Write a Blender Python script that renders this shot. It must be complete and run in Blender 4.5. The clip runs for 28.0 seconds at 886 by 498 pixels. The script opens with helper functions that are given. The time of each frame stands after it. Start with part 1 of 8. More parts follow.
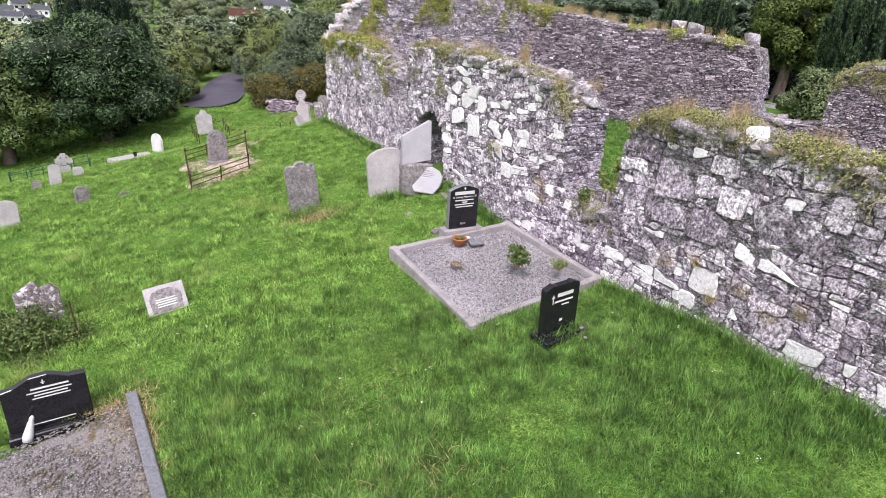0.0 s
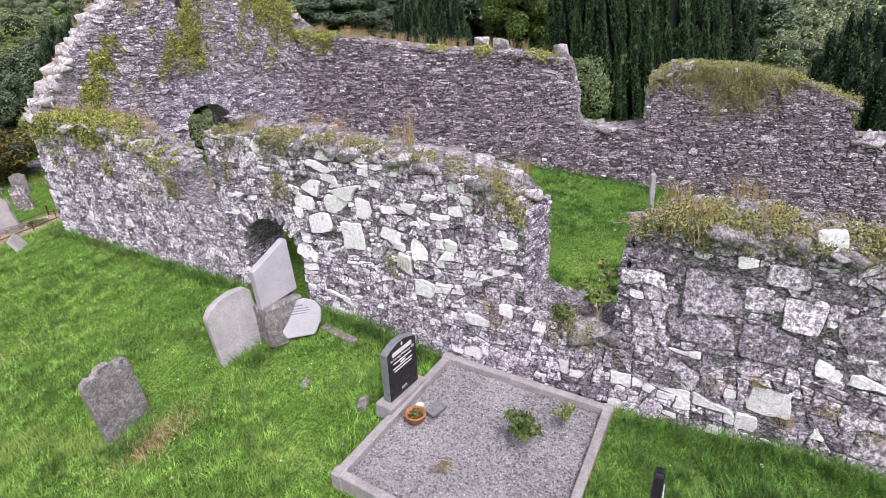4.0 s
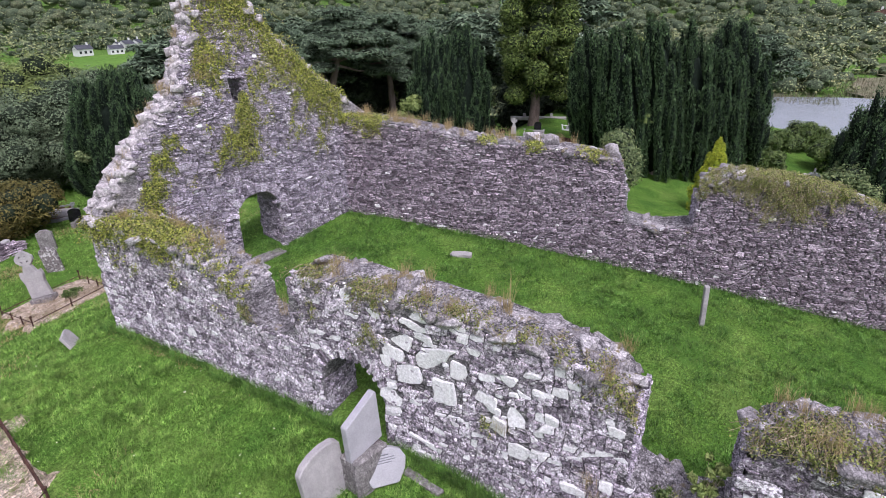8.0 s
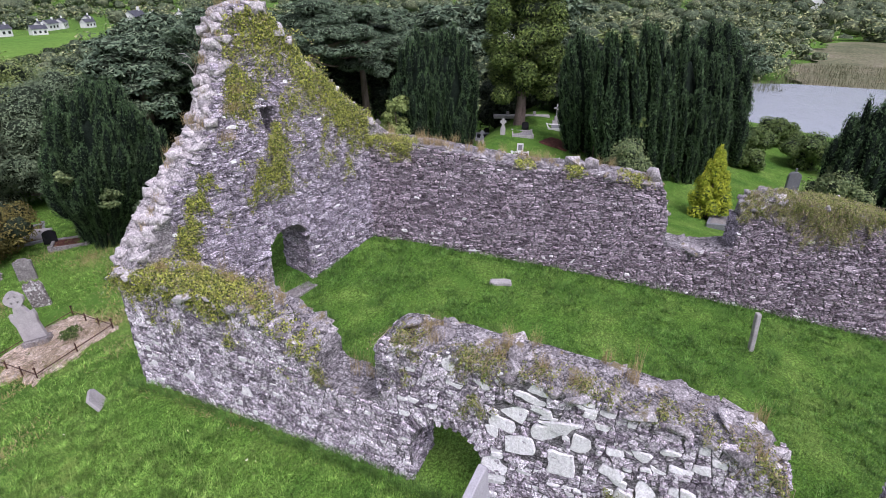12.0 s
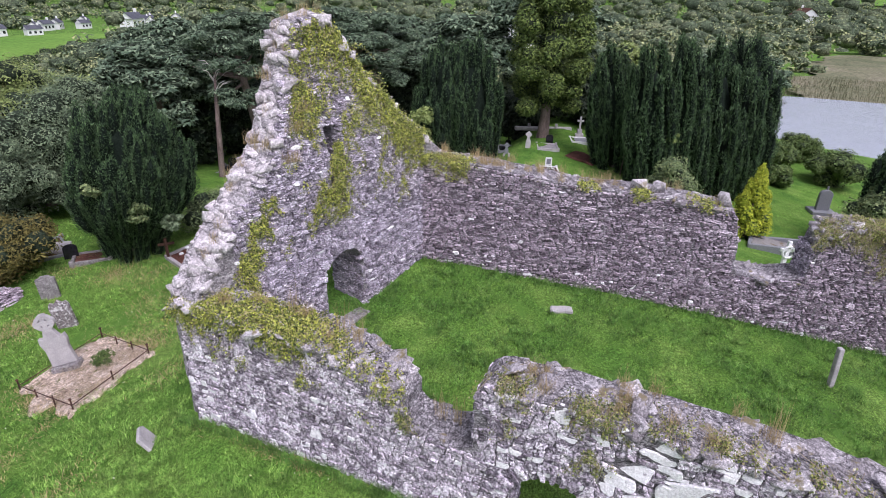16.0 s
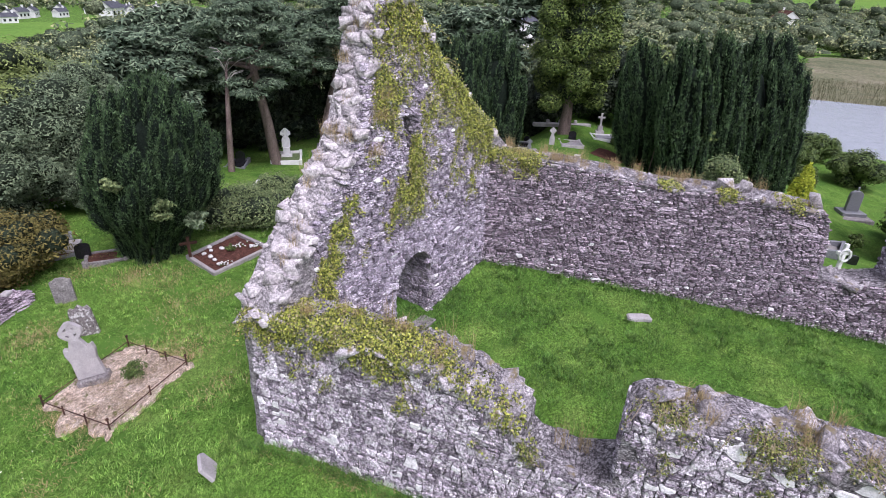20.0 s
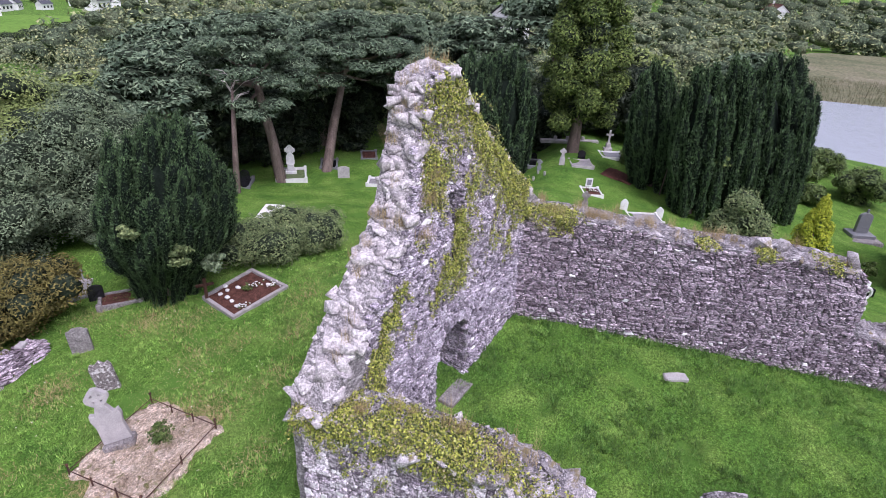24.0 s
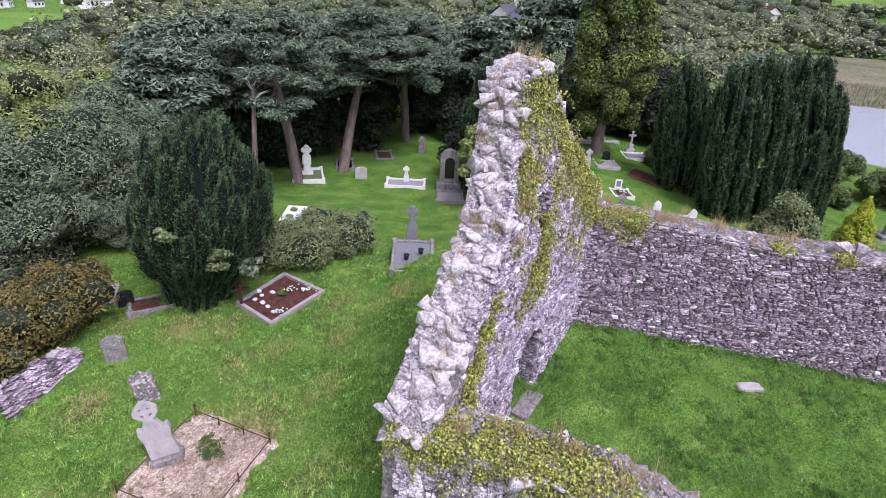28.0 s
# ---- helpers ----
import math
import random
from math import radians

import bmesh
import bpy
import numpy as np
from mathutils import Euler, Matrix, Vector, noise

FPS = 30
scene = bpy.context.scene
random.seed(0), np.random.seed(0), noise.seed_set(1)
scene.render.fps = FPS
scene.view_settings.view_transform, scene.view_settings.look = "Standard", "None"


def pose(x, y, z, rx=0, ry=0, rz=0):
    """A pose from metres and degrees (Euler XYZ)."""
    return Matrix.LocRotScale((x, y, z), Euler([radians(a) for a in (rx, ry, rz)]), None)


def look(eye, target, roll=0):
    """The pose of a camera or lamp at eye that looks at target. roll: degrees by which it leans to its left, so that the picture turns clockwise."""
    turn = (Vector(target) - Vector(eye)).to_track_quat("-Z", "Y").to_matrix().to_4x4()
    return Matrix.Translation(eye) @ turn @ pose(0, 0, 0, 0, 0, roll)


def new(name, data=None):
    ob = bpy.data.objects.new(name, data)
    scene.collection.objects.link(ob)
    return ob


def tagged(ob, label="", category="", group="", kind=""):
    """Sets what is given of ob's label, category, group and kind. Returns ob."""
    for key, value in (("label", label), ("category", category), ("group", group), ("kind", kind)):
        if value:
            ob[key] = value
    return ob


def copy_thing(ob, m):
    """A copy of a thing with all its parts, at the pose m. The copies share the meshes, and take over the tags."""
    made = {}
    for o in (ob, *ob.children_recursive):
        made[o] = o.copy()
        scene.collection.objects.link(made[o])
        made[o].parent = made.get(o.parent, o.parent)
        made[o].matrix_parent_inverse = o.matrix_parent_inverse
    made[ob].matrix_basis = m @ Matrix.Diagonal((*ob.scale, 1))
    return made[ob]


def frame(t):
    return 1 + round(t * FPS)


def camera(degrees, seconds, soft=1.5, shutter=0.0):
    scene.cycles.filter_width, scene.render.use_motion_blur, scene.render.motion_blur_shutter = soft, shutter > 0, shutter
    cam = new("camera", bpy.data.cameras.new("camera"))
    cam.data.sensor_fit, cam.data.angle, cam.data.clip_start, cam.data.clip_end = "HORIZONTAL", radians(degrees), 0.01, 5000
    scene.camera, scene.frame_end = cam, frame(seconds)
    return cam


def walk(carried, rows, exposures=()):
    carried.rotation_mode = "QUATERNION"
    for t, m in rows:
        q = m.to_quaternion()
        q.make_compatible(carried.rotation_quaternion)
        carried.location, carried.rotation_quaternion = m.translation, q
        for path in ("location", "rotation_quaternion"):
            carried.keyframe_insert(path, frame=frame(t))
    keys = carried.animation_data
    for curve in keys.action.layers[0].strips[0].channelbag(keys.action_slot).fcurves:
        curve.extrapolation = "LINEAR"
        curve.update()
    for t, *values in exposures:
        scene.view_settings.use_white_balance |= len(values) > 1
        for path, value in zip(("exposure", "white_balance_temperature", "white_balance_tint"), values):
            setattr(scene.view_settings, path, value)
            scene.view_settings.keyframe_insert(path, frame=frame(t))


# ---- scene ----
# the camera: seconds, place, and turn about x, y, z in degrees
cam = camera(76.85, 28.0, 0.5)
ROWS = [
    (0.0, -0.805, -0.707, 5.551, 66.85, -3.10, -30.33),
    (0.5, -0.655, 0.050, 5.660, 66.36, -2.50, -35.75),
    (1.0, -0.615, 0.745, 5.680, 66.20, -1.90, -41.45),
    (1.5, -0.640, 1.362, 5.640, 66.26, -0.85, -47.15),
    (2.0, -0.680, 1.866, 5.597, 66.26, 0.35, -51.70),
    (2.5, -0.680, 2.290, 5.585, 66.40, 1.20, -55.10),
    (3.0, -0.640, 2.680, 5.720, 66.40, 1.72, -57.70),
    (3.5, -0.500, 3.020, 6.040, 66.10, 2.10, -58.95),
    (4.0, -0.345, 3.335, 6.560, 65.62, 2.08, -59.80),
    (4.5, -0.240, 3.616, 7.230, 64.75, 1.95, -60.55),
    (6.5, -0.174, 4.283, 8.329, 65.55, 0.40, -60.09),
    (7.0, -0.201, 4.491, 8.385, 65.98, 0.30, -59.90),
    (7.5, -0.271, 4.726, 8.486, 66.02, 0.26, -60.02),
    (8.0, -0.345, 4.964, 8.599, 65.84, 0.36, -60.43),
    (8.5, -0.452, 5.270, 8.704, 65.66, 0.27, -61.27),
    (9.0, -0.529, 5.613, 8.803, 65.48, 0.10, -62.25),
    (9.5, -0.598, 5.963, 8.933, 65.25, -0.07, -63.24),
    (10.0, -0.630, 6.268, 9.085, 64.91, -0.11, -63.98),
    (10.5, -0.614, 6.563, 9.274, 64.43, -0.12, -64.58),
    (11.0, -0.578, 6.874, 9.427, 64.06, -0.23, -65.27),
    (11.5, -0.495, 7.108, 9.461, 63.95, -0.22, -65.62),
    (12.0, -0.509, 7.331, 9.426, 64.00, -0.39, -65.88),
    (12.5, -0.507, 7.529, 9.428, 63.89, -0.57, -66.03),
    (14.5, -0.466, 8.367, 9.345, 64.64, -0.81, -66.41),
    (15.0, -0.440, 8.569, 9.405, 64.62, -0.86, -66.33),
    (15.5, -0.420, 8.812, 9.460, 64.62, -1.01, -66.38),
    (16.0, -0.426, 9.053, 9.527, 64.56, -1.30, -66.35),
    (16.5, -0.431, 9.235, 9.523, 64.65, -1.53, -66.05),
    (17.0, -0.464, 9.433, 9.506, 64.60, -1.63, -66.08),
    (17.5, -0.476, 9.677, 9.440, 64.52, -1.70, -66.53),
    (18.0, -0.449, 10.013, 9.358, 64.49, -1.85, -66.86),
    (18.5, -0.459, 10.352, 9.313, 64.38, -2.07, -67.21),
    (19.0, -0.393, 10.643, 9.217, 64.38, -2.17, -67.45),
    (19.5, -0.363, 10.907, 9.166, 64.39, -2.28, -67.67),
    (20.0, -0.264, 11.180, 9.143, 64.29, -2.38, -67.96),
    (20.5, -0.201, 11.392, 9.068, 64.42, -2.44, -68.08),
    (21.0, -0.146, 11.550, 9.016, 64.44, -2.52, -68.20),
    (21.5, -0.123, 11.669, 9.195, 64.18, -2.52, -68.28),
    (22.0, -0.070, 11.866, 9.680, 63.75, -2.56, -68.73),
    (22.5, -0.061, 12.013, 10.107, 63.73, -2.63, -68.87),
    (24.5, 0.260, 12.573, 10.351, 63.25, -2.67, -69.02),
    (25.0, 0.320, 12.757, 10.387, 63.16, -2.84, -69.09),
    (25.5, 0.315, 12.989, 10.333, 63.22, -2.92, -69.20),
    (26.0, 0.232, 13.218, 10.290, 63.32, -3.22, -69.55),
    (26.5, 0.188, 13.448, 10.204, 63.44, -3.23, -69.58),
    (27.0, 0.160, 13.645, 10.132, 63.52, -3.13, -69.57),
    (27.5, 0.135, 13.810, 10.124, 63.49, -2.99, -69.57),
    (28.0, 0.110, 13.996, 10.094, 63.51, -2.98, -69.73),
]
walk(cam, [(t, pose(x, y, z, rx, ry, rz)) for t, x, y, z, rx, ry, rz in ROWS], [(0.0, 0.72, 6300.0, 22.0), (3.0, 0.68, 6250.0, 22.0), (4.2, 0.54, 6250.0, 22.0), (6.5, 0.31, 6150.0, 22.0), (8.0, 0.30, 6000.0, 23.0), (10.0, 0.27, 6000.0, 23.0), (12.0, 0.31, 5950.0, 24.0), (15.0, 0.41, 5950.0, 24.0), (20.0, 0.47, 5950.0, 25.0), (22.0, 0.44, 5900.0, 27.0), (25.0, 0.54, 5870.0, 28.0), (28.0, 0.59, 5870.0, 30.0)])

# overcast daylight
world = bpy.data.worlds.new("overcast_sky")
scene.world = world
world.use_nodes = True
wn = world.node_tree.nodes
sky = wn.new("ShaderNodeTexSky")
sky.sky_type = 'NISHITA'
sky.sun_disc = False
sky.sun_elevation, sky.sun_rotation = radians(58), radians(220)
sky.air_density, sky.dust_density, sky.ozone_density = 1.0, 4.0, 1.0
hue = wn.new("ShaderNodeHueSaturation")
hue.inputs["Saturation"].default_value = 0.25
world.node_tree.links.new(sky.outputs[0], hue.inputs["Color"])
world.node_tree.links.new(hue.outputs[0], wn["Background"].inputs["Color"])
wn["Background"].inputs["Strength"].default_value = 0.14
sun_data = bpy.data.lights.new("sun", 'SUN')
sun_data.energy, sun_data.angle, sun_data.color = 1.4, radians(22), (1.0, 0.97, 0.94)
sun = new("sun", sun_data)
sun.matrix_world = look((-12, -8, 45), (5, 12, 2))


# ---- materials ----
def node(nt, kind, **values):
    n = nt.nodes.new(kind)
    for k, v in values.items():
        n.inputs[k].default_value = v
    return n


def ramp(nt, source, stops):
    r = nt.nodes.new("ShaderNodeValToRGB")
    while len(r.color_ramp.elements) < len(stops):
        r.color_ramp.elements.new(0.5)
    for e, (p, c) in zip(r.color_ramp.elements, stops):
        e.position, e.color = p, (*c, 1) if len(c) == 3 else c
    nt.links.new(source, r.inputs["Fac"])
    return r.outputs["Color"]


def mix(nt, fac, a, b, kind='MIX'):
    m = nt.nodes.new("ShaderNodeMix")
    m.data_type, m.blend_type = 'RGBA', kind
    for socket, value in ((m.inputs[0], fac), (m.inputs[6], a), (m.inputs[7], b)):
        if isinstance(value, bpy.types.NodeSocket):
            nt.links.new(value, socket)
        else:
            socket.default_value = value if not isinstance(value, tuple) else (*value[:3], 1)
    return m.outputs[2]


def noise_tex(nt, scale, detail=4.0, rough=0.6, stretch=None):
    co = nt.nodes.new("ShaderNodeNewGeometry")
    n = node(nt, "ShaderNodeTexNoise", Scale=scale, Detail=detail, Roughness=rough)
    if stretch:
        mp = node(nt, "ShaderNodeMapping", Scale=stretch)
        nt.links.new(co.outputs["Position"], mp.inputs["Vector"])
        nt.links.new(mp.outputs[0], n.inputs["Vector"])
    else:
        nt.links.new(co.outputs["Position"], n.inputs["Vector"])
    return n.outputs["Fac"]


def surface(name, stops, scale=3.0, fine=40.0, fine_amount=0.35, bump=0.3, rough=0.9, spec=0.3, vary=None,
            spots=None, spot_scale=9.0, spot_at=0.62, metal=0.0, stretch=None, vary_amount=0.6, bump_scale=None, cracks=None, mottle=0.0, flecks=None):
    """A rough natural surface: broad tints from noise, fine grain, spots of growth, relief; vary: 'object' or 'island'."""
    m = bpy.data.materials.new(name)
    m.use_nodes = True
    nt = m.node_tree
    bsdf = nt.nodes["Principled BSDF"]
    bsdf.inputs["Roughness"].default_value = rough
    bsdf.inputs["Specular IOR Level"].default_value = spec
    bsdf.inputs["Metallic"].default_value = metal
    broad = noise_tex(nt, scale, 5.0, 0.6, stretch)
    if vary:
        info = nt.nodes.new("ShaderNodeObjectInfo" if vary == 'object' else "ShaderNodeNewGeometry")
        rnd = info.outputs["Random" if vary == 'object' else "Random Per Island"]
        add = nt.nodes.new("ShaderNodeMath")
        add.operation = 'MULTIPLY_ADD'
        add.inputs[1].default_value = vary_amount
        nt.links.new(rnd, add.inputs[0])
        sc = nt.nodes.new("ShaderNodeMath")
        sc.operation = 'MULTIPLY'
        sc.inputs[1].default_value = 1 - vary_amount
        nt.links.new(broad, sc.inputs[0])
        nt.links.new(sc.outputs[0], add.inputs[2])
        base = ramp(nt, add.outputs[0], stops)
    else:
        base = ramp(nt, broad, stops)
    grain = noise_tex(nt, fine, 4.0, 0.7)
    g = ramp(nt, grain, [(0.37, (1 - fine_amount,) * 3), (0.63, (1 + fine_amount,) * 3)])
    col = mix(nt, 1.0, base, g, 'MULTIPLY')
    if mottle:
        t = noise_tex(nt, fine * 0.42, 5.0, 0.75, stretch)
        col = mix(nt, 1.0, col, ramp(nt, t, [(0.4, (1 - mottle,) * 3), (0.51, (1, 1, 1)), (0.61, (1 + mottle * 1.1,) * 3)]), 'MULTIPLY')
    if cracks:
        co = nt.nodes.new("ShaderNodeNewGeometry")
        mp = node(nt, "ShaderNodeMapping", Scale=stretch or (1, 1, 1))
        nt.links.new(co.outputs["Position"], mp.inputs["Vector"])
        vo = node(nt, "ShaderNodeTexVoronoi", Scale=cracks[0])
        vo.feature = 'DISTANCE_TO_EDGE'
        wob = nt.nodes.new("ShaderNodeVectorMath")
        wob.operation = 'MULTIPLY_ADD'
        nz = node(nt, "ShaderNodeTexNoise", Scale=cracks[0] * 1.5, Detail=3.0)
        nt.links.new(mp.outputs[0], nz.inputs["Vector"])
        nt.links.new(nz.outputs["Color"], wob.inputs[0])
        wob.inputs[1].default_value = (0.06,) * 3
        nt.links.new(mp.outputs[0], wob.inputs[2])
        nt.links.new(wob.outputs[0], vo.inputs["Vector"])
        col = mix(nt, 1.0, col, ramp(nt, vo.outputs["Distance"], [(0.0, (cracks[2],) * 3), (cracks[1], (1, 1, 1))]), 'MULTIPLY')
    if spots:
        s = noise_tex(nt, spot_scale, 6.0, 0.65)
        col = mix(nt, ramp(nt, s, [(spot_at, (0, 0, 0)), (spot_at + 0.07, (1, 1, 1))]), col, spots)
    if flecks:
        s = noise_tex(nt, flecks[1], 5.0, 0.7, stretch)
        col = mix(nt, ramp(nt, s, [(flecks[2], (0, 0, 0)), (flecks[2] + 0.05, (1, 1, 1))]), col, flecks[0])
    nt.links.new(col, bsdf.inputs["Base Color"])
    if bump:
        b = node(nt, "ShaderNodeBump", Strength=bump, Distance=0.035 if mottle else 0.02)
        h = noise_tex(nt, bump_scale or fine * 0.6, 6.0, 0.7)
        nt.links.new(h, b.inputs["Height"])
        nt.links.new(b.outputs[0], bsdf.inputs["Normal"])
    return m


STONE = [(0.12, (0.13, 0.107, 0.13)), (0.35, (0.34, 0.295, 0.345)), (0.6, (0.58, 0.515, 0.58)), (0.82, (0.83, 0.77, 0.83))]
SLATE = [(0.12, (0.085, 0.066, 0.08)), (0.36, (0.27, 0.218, 0.255)), (0.62, (0.45, 0.375, 0.43)), (0.85, (0.64, 0.55, 0.62))]
GABLE = [(0.12, (0.13, 0.112, 0.137)), (0.36, (0.35, 0.306, 0.363)), (0.62, (0.52, 0.46, 0.54)), (0.85, (0.72, 0.66, 0.74))]
PALE = [(0.2, (0.8, 0.77, 0.79)), (0.4, (0.9, 0.88, 0.89)), (0.8, (0.92, 0.905, 0.91))]
LICHEN = (0.82, 0.79, 0.81)
SKEW = (1.0, 1.0, 2.6)


def stone_pair(name, stops, lichen_at, crack, **more):
    """The same stone for single pieces and for joined ones."""
    return [surface(name + tail, stops, 6, 55, 0.45, 0.8, 0.92, 0.2, how, LICHEN, 13, lichen_at, vary_amount=0.62, mottle=0.72, cracks=crack, flecks=(LICHEN, 26, 0.615), **more) for tail, how in (("", 'object'), ("_joined", 'island'))]


M_STONE, M_STONE_J = stone_pair("rubble_stone", STONE, 0.565, (4, 0.02, 0.6))
M_SLATE, M_SLATE_J = stone_pair("slaty_stone", SLATE, 0.64, (9, 0.06, 0.6), stretch=SKEW)
M_GABLE, M_GABLE_J = stone_pair("gable_stone", GABLE, 0.6, (9, 0.06, 0.4), stretch=SKEW)
M_PALE = surface("limewashed_stone", PALE, 9, 55, 0.15, 0.6, 0.9, 0.2, None, (0.42, 0.38, 0.42), 11, 0.61, mottle=0.15)
M_PALE_J = surface("limewashed_stone_joined", PALE, 9, 55, 0.15, 0.6, 0.9, 0.2, 'island', (0.42, 0.38, 0.42), 11, 0.61, vary_amount=0.4, mottle=0.15)
M_TOPSTONE = surface("weathered_top_stone", [(0.15, (0.22, 0.2, 0.21)), (0.5, (0.4, 0.37, 0.385)), (0.85, (0.6, 0.565, 0.58))], 5, 50, 0.4, 0.8, 0.95, 0.2, 'island', (0.24, 0.2, 0.12), 4, 0.56, mottle=0.4, cracks=(9, 0.04, 0.5))
M_MORTAR = surface("lime_mortar", [(0.3, (0.13, 0.12, 0.127)), (0.5, (0.28, 0.26, 0.274)), (0.7, (0.5, 0.475, 0.49))], 5, 40, 0.5, 1.0, 0.95, 0.1, spots=(0.08, 0.07, 0.08), spot_scale=15, spot_at=0.58, mottle=0.55, cracks=(12, 0.1, 0.25), stretch=(1, 1, 2), flecks=((0.66, 0.63, 0.65), 26, 0.6))
M_CORE = surface("pale_wall_core", [(0.3, (0.22, 0.2, 0.21)), (0.5, (0.37, 0.342, 0.353)), (0.7, (0.54, 0.508, 0.522))], 5, 40, 0.4, 0.9, 0.95, 0.1, spots=(0.13, 0.115, 0.125), spot_scale=15, spot_at=0.62, mottle=0.5, cracks=(12, 0.08, 0.45), stretch=(1, 1, 2), flecks=((0.7, 0.67, 0.69), 26, 0.6))
M_GROUND = surface("lawn_soil", [(0.3, (0.052, 0.125, 0.02)), (0.5, (0.095, 0.19, 0.03)), (0.7, (0.16, 0.255, 0.055))], 0.8, 45, 0.5, 0.8, 0.95, 0.1, spots=(0.085, 0.18, 0.03), spot_scale=0.7, spot_at=0.58, bump_scale=22, mottle=0.45)
M_GRASS = surface("grass_blades", [(0.12, (0.035, 0.1, 0.016)), (0.45, (0.087, 0.195, 0.034)), (0.7, (0.152, 0.265, 0.058)), (0.9, (0.26, 0.35, 0.1))], 2.2, 9, 0.35, 0, 0.7, 0.25, 'island', (0.2, 0.33, 0.07), 0.8, 0.6, vary_amount=0.5, mottle=0.4)
# lighter copy of the grass: mown turf, with the open ground's stronger light in it
M_MOWN_LIT = surface("mown_lit_grass_blades", [(0.12, (0.07, 0.16, 0.024)), (0.45, (0.155, 0.3, 0.05)), (0.7, (0.25, 0.4, 0.085)), (0.9, (0.38, 0.48, 0.15))], 2.2, 9, 0.35, 0, 0.7, 0.25, 'island', (0.27, 0.38, 0.09), 0.8, 0.6, vary_amount=0.5, mottle=0.42)
M_DRYGRASS = surface("dry_grass", [(0.2, (0.3, 0.22, 0.1)), (0.8, (0.5, 0.4, 0.22))], 3, 30, 0.3, 0, 0.9, 0.1, 'island')
M_KERB = surface("concrete_kerb", [(0.3, (0.25, 0.232, 0.232)), (0.7, (0.4, 0.374, 0.374))], 4, 60, 0.25, 0.4, 0.9, 0.2, spots=(0.22, 0.21, 0.18), spot_at=0.66)
M_GRAVEL = surface("grey_gravel", [(0.2, (0.17, 0.162, 0.17)), (0.5, (0.34, 0.325, 0.335)), (0.8, (0.6, 0.575, 0.585))], 30, 90, 0.4, 1.0, 0.9, 0.2, 'island')
M_OLDGRAVEL = surface("mossy_old_gravel", [(0.2, (0.13, 0.125, 0.12)), (0.5, (0.23, 0.215, 0.205)), (0.8, (0.42, 0.4, 0.39))], 30, 90, 0.4, 1.0, 0.9, 0.2, 'island', (0.16, 0.12, 0.06), 3, 0.56)
M_GRANITE = surface("black_polished_granite", [(0.3, (0.008, 0.008, 0.01)), (0.7, (0.02, 0.02, 0.023))], 60, 200, 0.3, 0, 0.12, 0.5)
M_GREYGRANITE = surface("grey_granite", [(0.3, (0.13, 0.135, 0.15)), (0.7, (0.24, 0.245, 0.26))], 30, 120, 0.3, 0.15, 0.5, 0.4)
M_OLDSTONE = surface("weathered_headstone", [(0.25, (0.15, 0.135, 0.135)), (0.55, (0.26, 0.24, 0.24)), (0.8, (0.38, 0.355, 0.35))], 5, 50, 0.35, 0.6, 0.92, 0.2, spots=(0.5, 0.48, 0.46), spot_scale=14, spot_at=0.61, mottle=0.3)
M_PALESTONE = surface("pale_stone", [(0.3, (0.33, 0.31, 0.315)), (0.7, (0.49, 0.465, 0.465))], 4, 60, 0.2, 0.25, 0.85, 0.25, spots=(0.34, 0.33, 0.3), spot_at=0.64)
M_WHITE = surface("white_marble", [(0.3, (0.62, 0.62, 0.62)), (0.7, (0.78, 0.78, 0.77))], 4, 60, 0.1, 0.1, 0.5, 0.4)
M_LETTER = surface("pale_lettering", [(0.3, (0.6, 0.6, 0.58)), (0.7, (0.75, 0.75, 0.72))], 20, 90, 0.1, 0, 0.6, 0.3)
M_IRON = surface("rusted_iron", [(0.3, (0.035, 0.02, 0.018)), (0.7, (0.12, 0.055, 0.04))], 8, 70, 0.4, 0.4, 0.8, 0.3)
M_IVY = surface("ivy_leaves", [(0.08, (0.035, 0.05, 0.018)), (0.34, (0.12, 0.15, 0.035)), (0.5, (0.28, 0.32, 0.055)), (0.76, (0.52, 0.54, 0.095)), (0.84, (0.34, 0.3, 0.14)), (0.95, (0.44, 0.38, 0.25))], 2, 30, 0.2, 0, 0.5, 0.35, 'island', vary_amount=0.8)
M_DRYIVY = surface("withered_ivy", [(0.08, (0.035, 0.05, 0.018)), (0.32, (0.11, 0.145, 0.035)), (0.58, (0.27, 0.31, 0.07)), (0.72, (0.4, 0.41, 0.12)), (0.8, (0.28, 0.24, 0.13)), (0.95, (0.44, 0.39, 0.25))], 2, 30, 0.2, 0, 0.6, 0.3, 'island', vary_amount=0.8)
M_TWIG = surface("dry_twigs", [(0.3, (0.2, 0.15, 0.1)), (0.7, (0.44, 0.36, 0.25))], 8, 50, 0.3, 0, 0.9, 0.2, 'island')
M_BARK = surface("pine_bark", [(0.3, (0.10, 0.075, 0.065)), (0.7, (0.26, 0.2, 0.18))], 4, 30, 0.4, 0.8, 0.95, 0.1, stretch=(1, 1, 0.25))
M_YEW = surface("yew_foliage", [(0.1, (0.018, 0.036, 0.016)), (0.5, (0.05, 0.092, 0.04)), (0.9, (0.15, 0.235, 0.1))], 1.2, 6, 0.4, 0, 0.7, 0.2, 'island', vary_amount=0.65)
# yew cores: the dark of the gaps between foliage columns, given as colour
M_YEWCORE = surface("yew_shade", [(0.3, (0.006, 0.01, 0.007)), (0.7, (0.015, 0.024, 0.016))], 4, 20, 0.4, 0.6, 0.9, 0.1)
